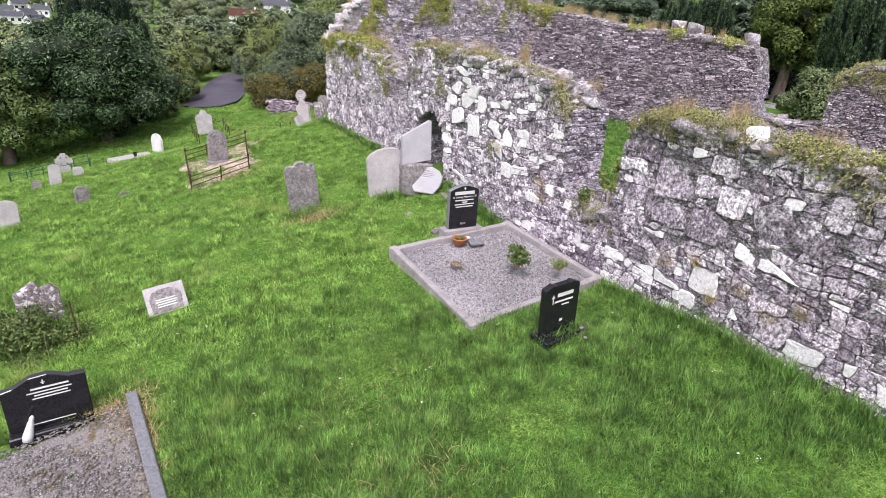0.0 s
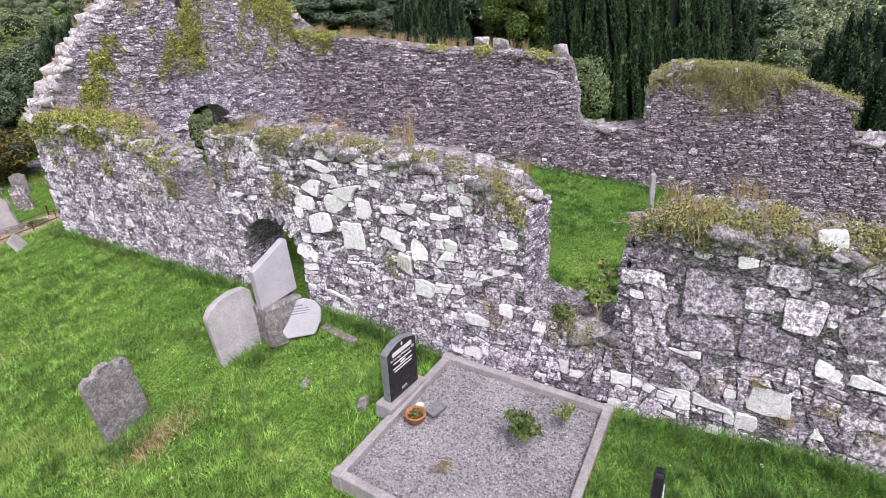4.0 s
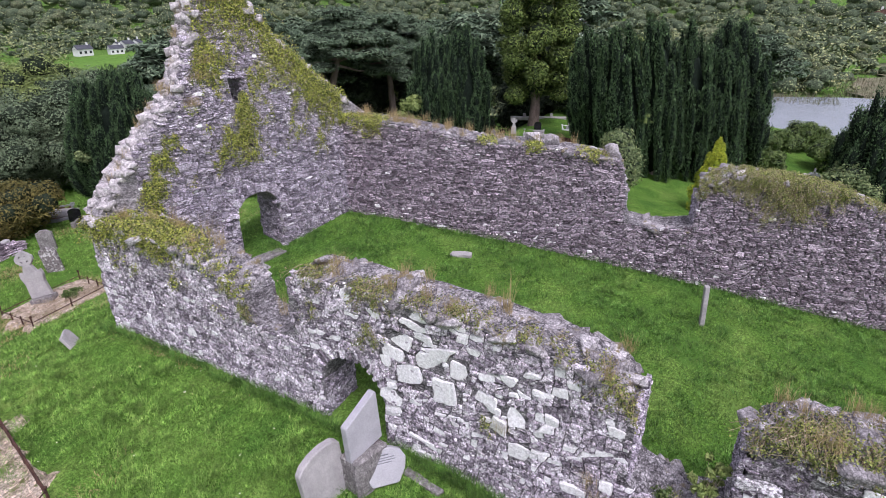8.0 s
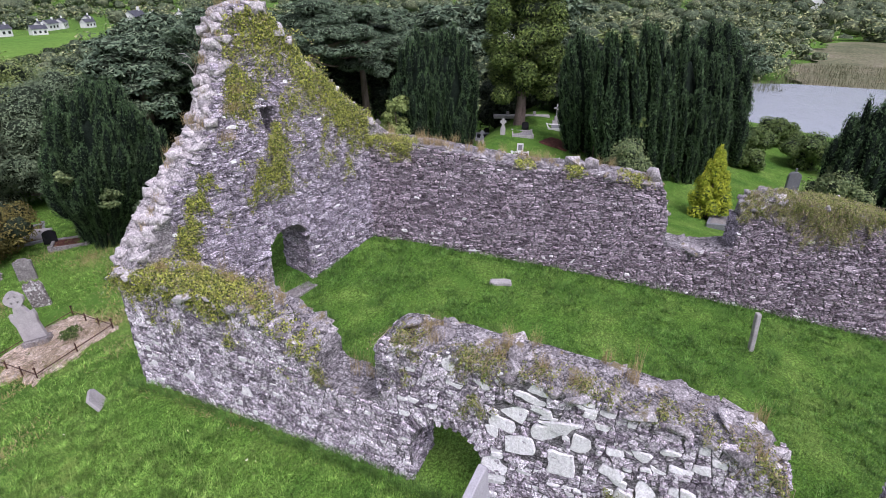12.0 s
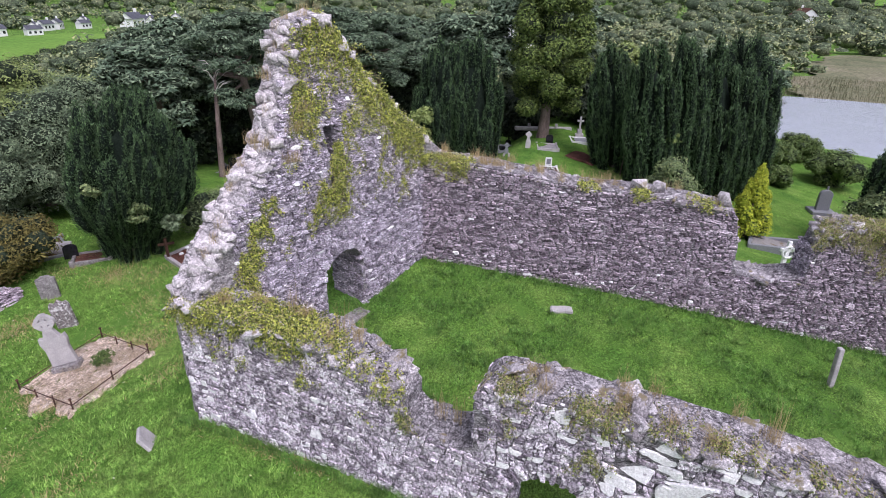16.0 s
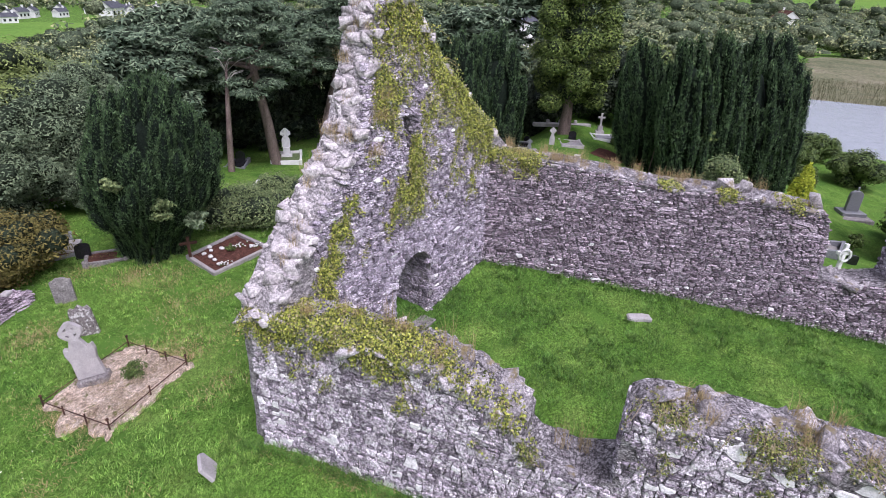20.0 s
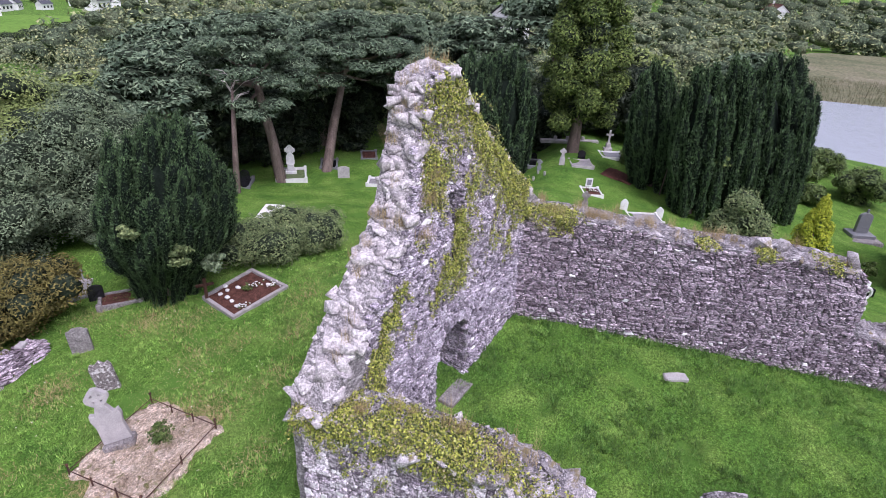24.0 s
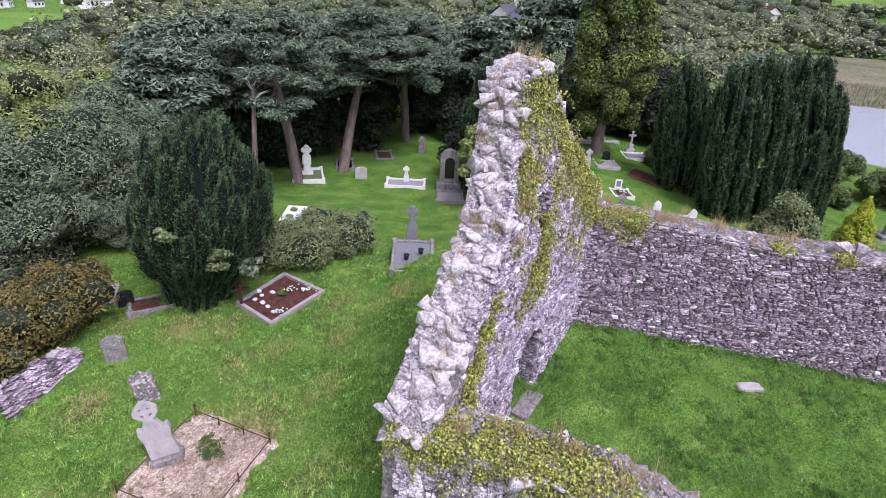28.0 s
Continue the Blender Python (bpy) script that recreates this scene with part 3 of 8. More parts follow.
def stone_geo(poly, rng, joint, proud, back=0.05):
    """One stone: rounded outline, chamfered edge and an uneven face; local u, v, depth out of the wall."""
    pts = []
    n = len(poly)
    cu, cv = sum(p[0] for p in poly) / n, sum(p[1] for p in poly) / n
    for i in range(n):
        a, b = poly[i], poly[(i + 1) % n]
        f = 0.06 + 0.14 * rng.random()
        ln = math.hypot(b[0] - a[0], b[1] - a[1])
        for g, wob in ((f, 0.03), (0.5, 0.075), (1 - f, 0.03)) if ln > 0.07 else ((0.3, 0.03), (0.7, 0.03)):
            k = (rng.random() - 0.62) * 2 * wob
            pts.append((a[0] + (b[0] - a[0]) * g - (b[1] - a[1]) * k * -1, a[1] + (b[1] - a[1]) * g - (b[0] - a[0]) * k))
    size = max(0.02, min(max(p[0] for p in pts) - min(p[0] for p in pts), max(p[1] for p in pts) - min(p[1] for p in pts)))
    s1 = max(0.5, 1 - 2 * joint / size)
    s2 = max(0.4, s1 - 0.02 - 0.009 / size)
    h = proud * (0.2 + 1.1 * rng.random())
    tu, tv = (rng.random() - 0.5) * 0.3, (rng.random() - 0.55) * 0.3
    m = len(pts)
    V = []
    for s, d in ((s1, -back), (s1, h * 0.6), (s2, h)):
        for u, v in pts:
            du, dv = (u - cu) * s, (v - cv) * s
            dd = d + (du * tu + dv * tv + (rng.random() - 0.5) * 0.008 if d > 0 else 0)
            V.append((cu + du, cv + dv, dd))
    V.append((cu, cv, h * 1.06))
    F = []
    for r in (0, 1):
        for i in range(m):
            F.append((r * m + i, r * m + (i + 1) % m, (r + 1) * m + (i + 1) % m, (r + 1) * m + i))
    for i in range(m):
        F.append((2 * m + i, 2 * m + (i + 1) % m, 3 * m))
    return V, F


class Face:
    """A plane of masonry: origin, direction along it, and outward normal; v is height above the origin."""

    def __init__(self, origin, along, out):
        self.o, self.u, self.n = Vector(origin), Vector(along).normalized(), Vector(out).normalized()

    def at(self, u, v, d):
        return self.o + self.u * u + Vector((0, 0, v)) + self.n * d

    def flip(self):
        return self.u.cross(Vector((0, 0, 1))).dot(self.n) < 0


def lay_stones(face, cells, rng, joint, proud, parent, single, joined, near=None, limit=300, pale=None, name="stone"):
    """Builds the stones of a face: the larger ones of the near stretch as single parts, the rest joined; pale: which are limewashed."""
    near_cells = sorted([c for c in cells if near and near[0] < c[1][0] < near[1]], key=lambda c: -c[2])
    chosen = set(id(c) for c in near_cells[:limit])
    fl = face.flip()
    geo = {0: [], 1: []}
    for c in cells:
        V, F = stone_geo(c[0], rng, joint, proud)
        V = [face.at(*v) for v in V]
        F = [f[::-1] for f in F] if fl else F
        white = bool(pale and rng.random() < pale(*c[1], c[2]))
        if id(c) in chosen:
            m = sum(V, Vector()) / len(V)
            ob = part(name, mesh_of(name, [v - m for v in V], F, M_PALE if white else single), parent=parent)
            ob.location = m
        else:
            geo[white].append((V, F))
    for k, mat in ((0, joined), (1, M_PALE_J)):
        if geo[k]:
            ob = part("rubble_stones", mesh_of("rubble_stones", *join_geo(geo[k]), mat), parent=parent)
            ob["kind"] = "stuff"


def core_block(face, thick, us, bottom, top, recess=0.006, step=0.12):
    """A solid stretch of wall behind the stones, with an uneven surface; us: its ends along the face."""
    nu = max(2, int((us[1] - us[0]) / step))
    nv, nd = 26, 5
    V, F = [], []
    loops = []
    for i in range(nu + 1):
        u = us[0] + (us[1] - us[0]) * i / nu
        b, t = bottom(u), top(u)
        ring = []
        for j in range(nv + 1):
            ring.append((u, b + (t - b) * j / nv, -recess))
        for j in range(1, nd):
            ring.append((u, t, -recess - (thick - 2 * recess) * j / nd))
        for j in range(nv, -1, -1):
            ring.append((u, b + (t - b) * j / nv, -thick + recess))
        ids = []
        for q in ring:
            p = face.at(*q)
            p = p + noise.noise_vector(p * 2.2) * 0.02 + noise.noise_vector(p * 7) * 0.014
            ids.append(len(V))
            V.append(p)
        loops.append(ids)
    m = len(loops[0])
    for a, b in zip(loops, loops[1:]):
        for j in range(m):
            F.append((a[j], b[j], b[(j + 1) % m], a[(j + 1) % m]))
    F.append(tuple(loops[0]))
    F.append(tuple(reversed(loops[-1])))
    if face.flip():
        F = [f[::-1] for f in F]
    return V, F


ROCKS = []
_r = np.random.default_rng(3)
for _k in range(9):
    _bm = bmesh.new()
    for _i in range(13):
        q = _r.random(3) * 2 - 1
        q = np.sign(q) * np.abs(q) ** 0.35
        _bm.verts.new(tuple(q * (1, 0.9, 0.8)))
    bmesh.ops.convex_hull(_bm, input=_bm.verts)
    bmesh.ops.delete(_bm, geom=[v for v in _bm.verts if not v.link_faces], context='VERTS')
    bmesh.ops.bevel(_bm, geom=_bm.edges[:], offset=0.07, segments=1, affect='EDGES', clamp_overlap=True)
    bmesh.ops.triangulate(_bm, faces=_bm.faces)
    _bm.verts.index_update()
    ROCKS.append((np.array([tuple(v.co) for v in _bm.verts]).clip((-1, -0.9, -0.8), (1, 0.9, 0.8)), np.array([[v.index for v in f.verts] for f in _bm.faces])))
    _bm.free()


def rocks_mesh(name, spots, rng, mat):
    """Loose stones as one mesh; spots: place, size along x, y, z."""
    V, F, o = [], [], 0
    for (p, s) in spots:
        v, f = ROCKS[rng.integers(0, len(ROCKS))]
        e = Euler((rng.normal() * 0.25, rng.normal() * 0.25, rng.random() * 6.28)).to_matrix()
        vv = (v * np.array(s)) @ np.array(e).T + np.array(p)
        V.append(vv)
        F.append(f + o)
        o += len(v)
    return fast_mesh(name, np.concatenate(V), np.concatenate(F), mat)


def profile(points):
    us, vs = [p[0] for p in points], [p[1] for p in points]
    return lambda u: float(np.interp(u, us, vs))


# ---- the ground ----
def ground_sheet():
    near = np.arange(-14, 46.01, 0.25)
    out_hi = 46 + np.cumsum(np.linspace(0.8, 60, 48))
    out_lo = -14 - np.cumsum(np.linspace(0.8, 60, 48))
    xs = np.concatenate([out_lo[::-1], near, out_hi])
    X, Y = np.meshgrid(xs, xs, indexing='ij')
    Z = ground_z(X, Y)
    bumps = 0.035 * np.sin(X * 1.9 + 1.3 * np.sin(Y * 1.1)) * np.sin(Y * 1.7 + 0.6) + 0.02 * np.sin(X * 4.3 + Y * 2.2) * np.sin(Y * 4.9)
    Z = Z + bumps * (np.abs(X) < 46) * (np.abs(Y) < 46)
    Z = Z - 0.14 * smooth(2.8, 3.0, X) * smooth(5.2, 4.95, X) * smooth(4.35, 4.55, Y) * smooth(6.65, 6.45, Y)
    n = len(xs)
    V = np.stack([X, Y, Z], -1).reshape(-1, 3)
    i, j = np.meshgrid(np.arange(n - 1), np.arange(n - 1), indexing='ij')
    a = (i * n + j).ravel()
    F = np.stack([a, a + n, a + n + 1, a + 1], 1)
    return fast_mesh("ground", V, F, M_GROUND, True)


ground = tagged(part("ground", ground_sheet()), "bright green mown churchyard grass on a low hill", "grass ground", kind="structure")

# ---- the church ruin ----
rng = np.random.default_rng(4)
S_TOP = profile([(-6, 4.42), (2.6, 4.45), (3.2, 4.52), (3.9, 4.5), (4.2, 4.4), (4.44, 4.2), (4.45, 3.06), (4.9, 2.93), (5.54, 3.14), (5.55, 3.95), (5.64, 4.25), (5.8, 4.45),
                 (6.0, 4.6), (6.7, 4.72), (8, 4.82), (9.8, 4.85), (10.4, 4.78), (10.7, 4.82), (10.9, 4.66), (10.91, 3.68), (11.4, 3.54), (12.04, 3.6),
                 (12.05, 3.95), (12.3, 4.2), (13, 4.5), (13.5, 4.66), (15.3, 4.7), (16.5, 4.6)])
ARCH = lambda u: 2.95 + 0.6 * math.sqrt(max(0, 1 - ((u - 9.75) / 0.6) ** 2))
S_FACE = Face((5.14, 0, 0), (0, 1, 0), (-1, 0, 0))
S_THICK = 0.8
K_N = 0.9757
N_FACE = Face((14.43, 0, 0), (-0.2244, 1, 0), (-1, -0.2244, 0))
N_TOP = profile([(-6, 3.5), (1.84, 3.5), (1.9, 4.2), (2.95, 4.68), (4, 4.9), (5.3, 5.0), (5.7, 4.75), (5.89, 4.4), (5.9, 3.68), (6.6, 3.54), (7.41, 3.64),
                 (7.42, 4.3), (7.55, 4.85), (7.66, 5.12), (8.2, 5.2), (9, 5.32), (9.7, 5.36), (10.9, 5.38), (12.8, 5.66), (14.8, 5.82)])
class LeaningFace(Face):
    """The gable's inner face, worn back towards the outer side near the top."""

    def at(self, u, v, d):
        s = float(smooth(6.0, 8.9, v))
        foot = 1 + 0.35 * (1 - float(smooth(4.5, 6.0, v))) * float(smooth(2.1, 2.8, u)) if d < 0 else 1
        return super().at(u, v, d * foot - s * (0.5 + 0.2 * min(d, 0)))


G_FACE = LeaningFace((5.14, 15.772, 0), (1, -0.2, 0), (-0.2, -1, 0))
K_G = 1.0198
G_TOP = profile([(5.14, 4.75), (5.5, 5.2), (5.8, 5.6), (6.4, 6.2), (7.1, 6.9), (7.5, 7.6), (7.85, 8.35), (8.08, 8.85), (8.72, 9.0), (9.2, 8.45),
                 (9.8, 7.7), (10.25, 7.2), (11.2, 6.35), (12.1, 5.7)])
n_top = lambda u: N_TOP(u * K_N)
g_top = lambda u: G_TOP(5.14 + u / K_G)
low = lambda u: 0.6

wall_south = tagged(part("wall_south", mesh_of("wall_south", *join_geo([
    core_block(S_FACE, S_THICK, (-6, 4.45), low, S_TOP), core_block(S_FACE, S_THICK, (4.45, 5.55), low, lambda u: min(3.2, S_TOP(u))),
    core_block(S_FACE, S_THICK, (5.55, 9.15), low, S_TOP), core_block(S_FACE, S_THICK, (9.15, 10.35), ARCH, S_TOP, step=0.12),
    core_block(S_FACE, S_THICK, (10.35, 10.9), low, S_TOP), core_block(S_FACE, S_THICK, (10.9, 12.05), low, lambda u: min(3.7, S_TOP(u))),
    core_block(S_FACE, S_THICK, (12.05, 16.25), low, S_TOP)]), M_MORTAR)), "ruined rubble stone church wall with a gap and an arched doorway", "stone wall", kind="structure")
wall_north = tagged(part("wall_north", mesh_of("wall_north", *join_geo([
    core_block(N_FACE, 0.85, (-6 / K_N, 1.85 / K_N), low, n_top), core_block(N_FACE, 0.85, (1.85 / K_N, 5.9 / K_N), low, n_top),
    core_block(N_FACE, 0.85, (5.9 / K_N, 7.42 / K_N), low, lambda u: min(3.9, n_top(u))), core_block(N_FACE, 0.85, (7.42 / K_N, 14.66 / K_N), low, n_top)]), M_MORTAR)),
    "ruined slaty rubble wall with a broken gap and ivied top", "stone wall", kind="structure")
gu = lambda x: (x - 5.14) * K_G
g_arch = lambda u: 3.92 + 0.48 * math.sqrt(max(0, 1 - ((u - gu(8.5)) / gu(5.14 + 0.57)) ** 2))
NICHE = LeaningFace((5.14 + 0.2 * 0.33, 15.772 + 0.33, 0), (1, -0.2, 0), (-0.2, -1, 0))
wall_gable = tagged(part("wall_gable", mesh_of("wall_gable", *join_geo([
    core_block(G_FACE, 0.72, (0, gu(7.95)), low, g_top, step=0.15), core_block(G_FACE, 0.72, (gu(7.95), gu(8.27)), g_arch, g_top, step=0.08),
    core_block(G_FACE, 0.72, (gu(8.27), gu(8.62)), g_arch, lambda u: 5.5, step=0.08), core_block(NICHE, 0.36, (gu(8.27), gu(8.62)), lambda u: 5.5, lambda u: 6.5, step=0.08),
    core_block(G_FACE, 0.72, (gu(8.27), gu(8.62)), lambda u: 7.05, g_top, step=0.12), core_block(G_FACE, 0.72, (gu(8.62), gu(9.05)), g_arch, g_top, step=0.08),
    core_block(G_FACE, 0.72, (gu(9.05), gu(12.0)), low, g_top, step=0.15)]), M_CORE)),
    "tall ruined stone gable with a narrow window and a doorway", "stone gable", kind="structure")


def s_keep(u, v):
    if v > S_TOP(u) - 0.02 or v < gz(5.0, u) - 0.15:
        return False
    if 9.1 < u < 10.4 and v < ARCH(u) + 0.1:
        return False
    return True


# single large blocks: along the wall, height, width, height of the block
GREY_BLOCKS = ((3.56, 3.82, 0.57, 0.5), (2.27, 3.64, 0.37, 0.4), (1.98, 4.29, 0.3, 0.34), (2.77, 3.73, 0.35, 0.36), (4.0, 4.06, 0.34, 0.28), (1.68, 3.95, 0.26, 0.38),
               (1.84, 3.6, 0.4, 0.25), (2.95, 4.1, 0.35, 0.22), (3.61, 3.35, 0.64, 0.32), (2.99, 3.35, 0.52, 0.4), (3.15, 3.81, 0.24, 0.26), (2.53, 4.02, 0.3, 0.2))
WHITE_BLOCKS = ((2.87, 2.69, 0.38, 0.32), (2.47, 3.22, 0.24, 0.17), (3.02, 2.37, 0.22, 0.2), (2.7, 4.5, 0.2, 0.2), (8.94, 3.95, 0.42, 0.18), (8.66, 3.68, 0.42, 0.3), (8.33, 4.0, 0.42, 0.3), (8.08, 3.58, 0.38, 0.4),
                (7.86, 4.0, 0.26, 0.3), (9.0, 3.17, 0.38, 0.26), (8.52, 4.68, 0.52, 0.14), (8.58, 4.52, 0.42, 0.12), (8.46, 4.37, 0.4, 0.12), (8.8, 4.22, 0.4, 0.24), (9.74, 4.72, 0.2, 0.26), (7.44, 3.71, 0.3, 0.18),
                (7.24, 3.34, 0.26, 0.26), (6.94, 3.02, 0.3, 0.26), (7.0, 3.58, 0.26, 0.3))


def s_pale(u, v, area):
    if any(abs(u - b[0]) < 0.01 and abs(v - b[1]) < 0.01 for b in WHITE_BLOCKS):
        return 1
    if any(abs(u - b[0]) < 0.01 and abs(v - b[1]) < 0.01 for b in GREY_BLOCKS):
        return 0
    if area < 0.009:
        return 0.03
    if 6.2 < u < 9.7 and v > 2.75:
        return 0.42 if area > 0.016 else 0.12
    if u < 4.5:
        return 0.3 if v < 2.55 else 0.04
    if 15.6 < u and v < 3.4:
        return 0.5
    if u > 10.5:
        return 0.0 if v > S_TOP(u) - 0.9 else 0.05
    return 0.12


S_EDGES = ((5.55, 3.05, 5), (10.9, 3.62, 5), (12.05, 3.62, 5), (9.15, 0, 2.95), (10.35, 0, 2.95))
lay_stones(S_FACE, with_blocks(rubble_cells(-3.5, 4.45, 1.4, 4.7, 0.9, 0.022, 1.75, rng, s_keep, S_TOP, (), 0.14, 1.0), GREY_BLOCKS + WHITE_BLOCKS[:4], rng), rng, 0.004, 0.024, wall_south, M_STONE, M_STONE_J, (0.6, 4.6), 110, s_pale)
lay_stones(S_FACE, with_blocks(rubble_cells(4.45, 16.25, 1.3, 5.0, 0.8, 0.014, 1.75, rng, s_keep, S_TOP, S_EDGES, 0.17, 0.95), WHITE_BLOCKS[4:], rng), rng, 0.004, 0.027, wall_south, M_STONE, M_STONE_J, (5.4, 10.4), 190, s_pale)
lay_stones(N_FACE, rubble_cells(-1.5, 14.66 / K_N, 1.2, 6.0, 0.8, 0.0095, 2.9, rng, lambda u, v: v < n_top(u) - 0.02 and v > gz(13.3, u) - 0.4, n_top, ((5.9 / K_N, 3.7, 6), (7.42 / K_N, 3.7, 6)), 0.18),
           rng, 0.006, 0.036, wall_north, M_SLATE, M_SLATE_J, (8.0, 14.9), 300, lambda u, v, area: 0.0 if area > 0.02 else 0.025 if v > n_top(u) - 0.5 or v < gz(13.0, u) + 0.25 else 0.004)


def g_keep(u, v):
    x = 5.14 + u / K_G
    if v > g_top(u) - 0.02 or x < 5.95:
        return False
    if 7.95 < x < 9.05 and v < g_arch(u) + 0.1:
        return False
    return not (8.27 < x < 8.62 and 5.5 < v < 7.05)


lay_stones(G_FACE, rubble_cells(gu(5.95), gu(11.2), 2.3, 9.0, 0.75, 0.0105, 2.1, rng, g_keep, g_top,
                                ((gu(7.95), 0, 3.95), (gu(9.05), 0, 3.95), (gu(8.27), 5.5, 7.05), (gu(8.62), 5.5, 7.05)), 0.26), rng, 0.005, 0.04, wall_gable, M_GABLE, M_GABLE_J, (gu(6), gu(11)), 300, lambda u, v, area: 0.02)

# reveals of the openings and broken ends
for face, u1, v0, v1, parent in (
        (Face((5.14, 5.55, 0), (1, 0, 0), (0, -1, 0)), 0.8, 3.0, 4.3, wall_south), (Face((5.94, 4.45, 0), (-1, 0, 0), (0, 1, 0)), 0.8, 2.95, 4.2, wall_south),
        (Face((5.94, 10.9, 0), (-1, 0, 0), (0, 1, 0)), 0.8, 3.6, 4.66, wall_south), (Face((5.14, 10.35, 0), (1, 0, 0), (0, -1, 0)), 0.8, 1.9, 2.95, wall_south),
        (Face((14.43 - 0.2244 * 7.42, 7.42, 0), (1, 0.2244, 0), (0.2244, -1, 0)), 0.85, 3.55, 4.35, wall_north),
        (Face((14.43 - 0.2244 * 5.9 + 0.85, 5.9 + 0.19, 0), (-1, -0.2244, 0), (-0.2244, 1, 0)), 0.85, 3.55, 4.4, wall_north),
        (Face(tuple(G_FACE.at(gu(9.05), 0, 0)), (0.2, 1, 0), (-1, 0.2, 0)), 1.0, 2.2, 4.0, wall_gable),
        (Face(tuple(G_FACE.at(gu(8.62), 0, 0)), (0.2, 1, 0), (-1, 0.2, 0)), 0.72, 5.5, 7.05, wall_gable)):
    lay_stones(face, rubble_cells(0, u1, v0, v1, 0.5, 0.009, 2.2, rng, lambda u, v: v0 < v < v1, lambda u: v1 - 0.03), rng, 0.004, 0.03, parent, M_GABLE, M_GABLE_J)

# arch ring of thin upright stones
for k in range(15):
    a = math.pi * (k + 0.5) / 15
    for r0, r1 in ((0.6, 0.86),):
        w = 0.052
        cy, cz = 9.75, 2.95
        q = [(cy - (r + 0.0) * math.cos(a + s * w), cz + r * math.sin(a + s * w)) for r, s in ((r0, -1.25), (r0, 1.25), (r1, 1.0), (r1, -1.0))]
        V, F = stone_geo(q[::-1], rng, 0.004, 0.05, 0.3)
        ob = part("voussoir", mesh_of("voussoir", [S_FACE.at(*v) for v in V], F, M_STONE), parent=wall_south)

# the gable door's flat arch
for k in range(13):
    a = math.pi * (k + 0.5) / 13
    q = [(gu(8.5) - 0.57 * r * math.cos(a + w), 3.92 + 0.48 * r * math.sin(a + w) + (r - 1) * 0.1) for r, w in ((1.02, -0.13), (1.02, 0.13), (1.42, 0.1), (1.42, -0.1))]
    V, F = stone_geo(q[::-1], rng, 0.005, 0.05, 0.25)
    part("voussoir", mesh_of("voussoir", [G_FACE.at(*v) for v in V], F, M_GABLE), parent=wall_gable)

# loose capping stones
def capping(face, us, top, thick, rng, per=70, size=0.1, lift=-0.035):
    spots = []
    n = int((us[1] - us[0]) * thick * per)
    for _ in range(n):
        u, d = us[0] + rng.random() * (us[1] - us[0]), -rng.random() * thick
        s = size * (0.5 + rng.random() ** 2 * 1.4)
        z = top(u)
        spots.append((face.at(u, z + lift - 0.2 * s, d), (s * 1.25, s, s * 0.6)))
    return spots


caps = capping(S_FACE, (-5, 4.4), S_TOP, 0.8, rng) + capping(S_FACE, (4.5, 5.5), lambda u: 3.03, 0.8, rng, 50) + capping(S_FACE, (5.6, 10.85), S_TOP, 0.8, rng) \
    + capping(S_FACE, (10.95, 12.0), lambda u: 3.57, 0.8, rng, 40, 0.07) + capping(S_FACE, (12.1, 16.4), S_TOP, 0.8, rng)
part("capping_stones", rocks_mesh("capping_stones", caps, rng, M_TOPSTONE), parent=wall_south)["kind"] = "stuff"
caps = capping(N_FACE, (-5, 1.8), n_top, 0.85, rng) + capping(N_FACE, (1.9, 5.95), n_top, 0.85, rng) + capping(N_FACE, (6.1, 7.4), lambda u: 3.58, 0.85, rng, 45) \
    + capping(N_FACE, (7.5, 15.0), n_top, 0.85, rng, 75, 0.075)
part("capping_stones", rocks_mesh("capping_stones", caps, rng, M_TOPSTONE), parent=wall_north)["kind"] = "stuff"
caps = capping(G_FACE, (0, gu(12)), g_top, 0.72, rng, 120, 0.09, -0.065) + capping(G_FACE, (0, gu(9.2)), g_top, 0.7, rng, 24, 0.125, -0.085)
caps = [(p, (a, b, c * 1.25)) for p, (a, b, c) in caps]
part("capping_stones", rocks_mesh("capping_stones", caps, rng, M_SLOPE), parent=wall_gable)["kind"] = "stuff"


# ---- graves near the south wall ----
def on_ground(x, y):
    return (x, y, gz(x, y) - 0.04)


def n_pos(y, v, d):
    return tuple(N_FACE.at(y / K_N, v, d))


def bars(parent, rows, y, thick=0.004, mat=None):
    """Unreadable lines of lettering: rows of (x centre, z, width, height)."""
    for x, z, w, h in rows:
        part("lettering", box(w, thick, h, (x, y, z)), mat or M_LETTER, parent)


def round_top(w, h, rise, n=9, shoulder=0.0):
    """Outline of a headstone with an arched top."""
    pts = [(-w / 2, 0), (w / 2, 0), (w / 2, h - rise)]
    for k in range(1, n):
        a = math.pi * k / n
        pts.append(((w / 2 - shoulder) * math.cos(a), h - rise + rise * math.sin(a)))
    pts.append((-w / 2, h - rise))
    return pts


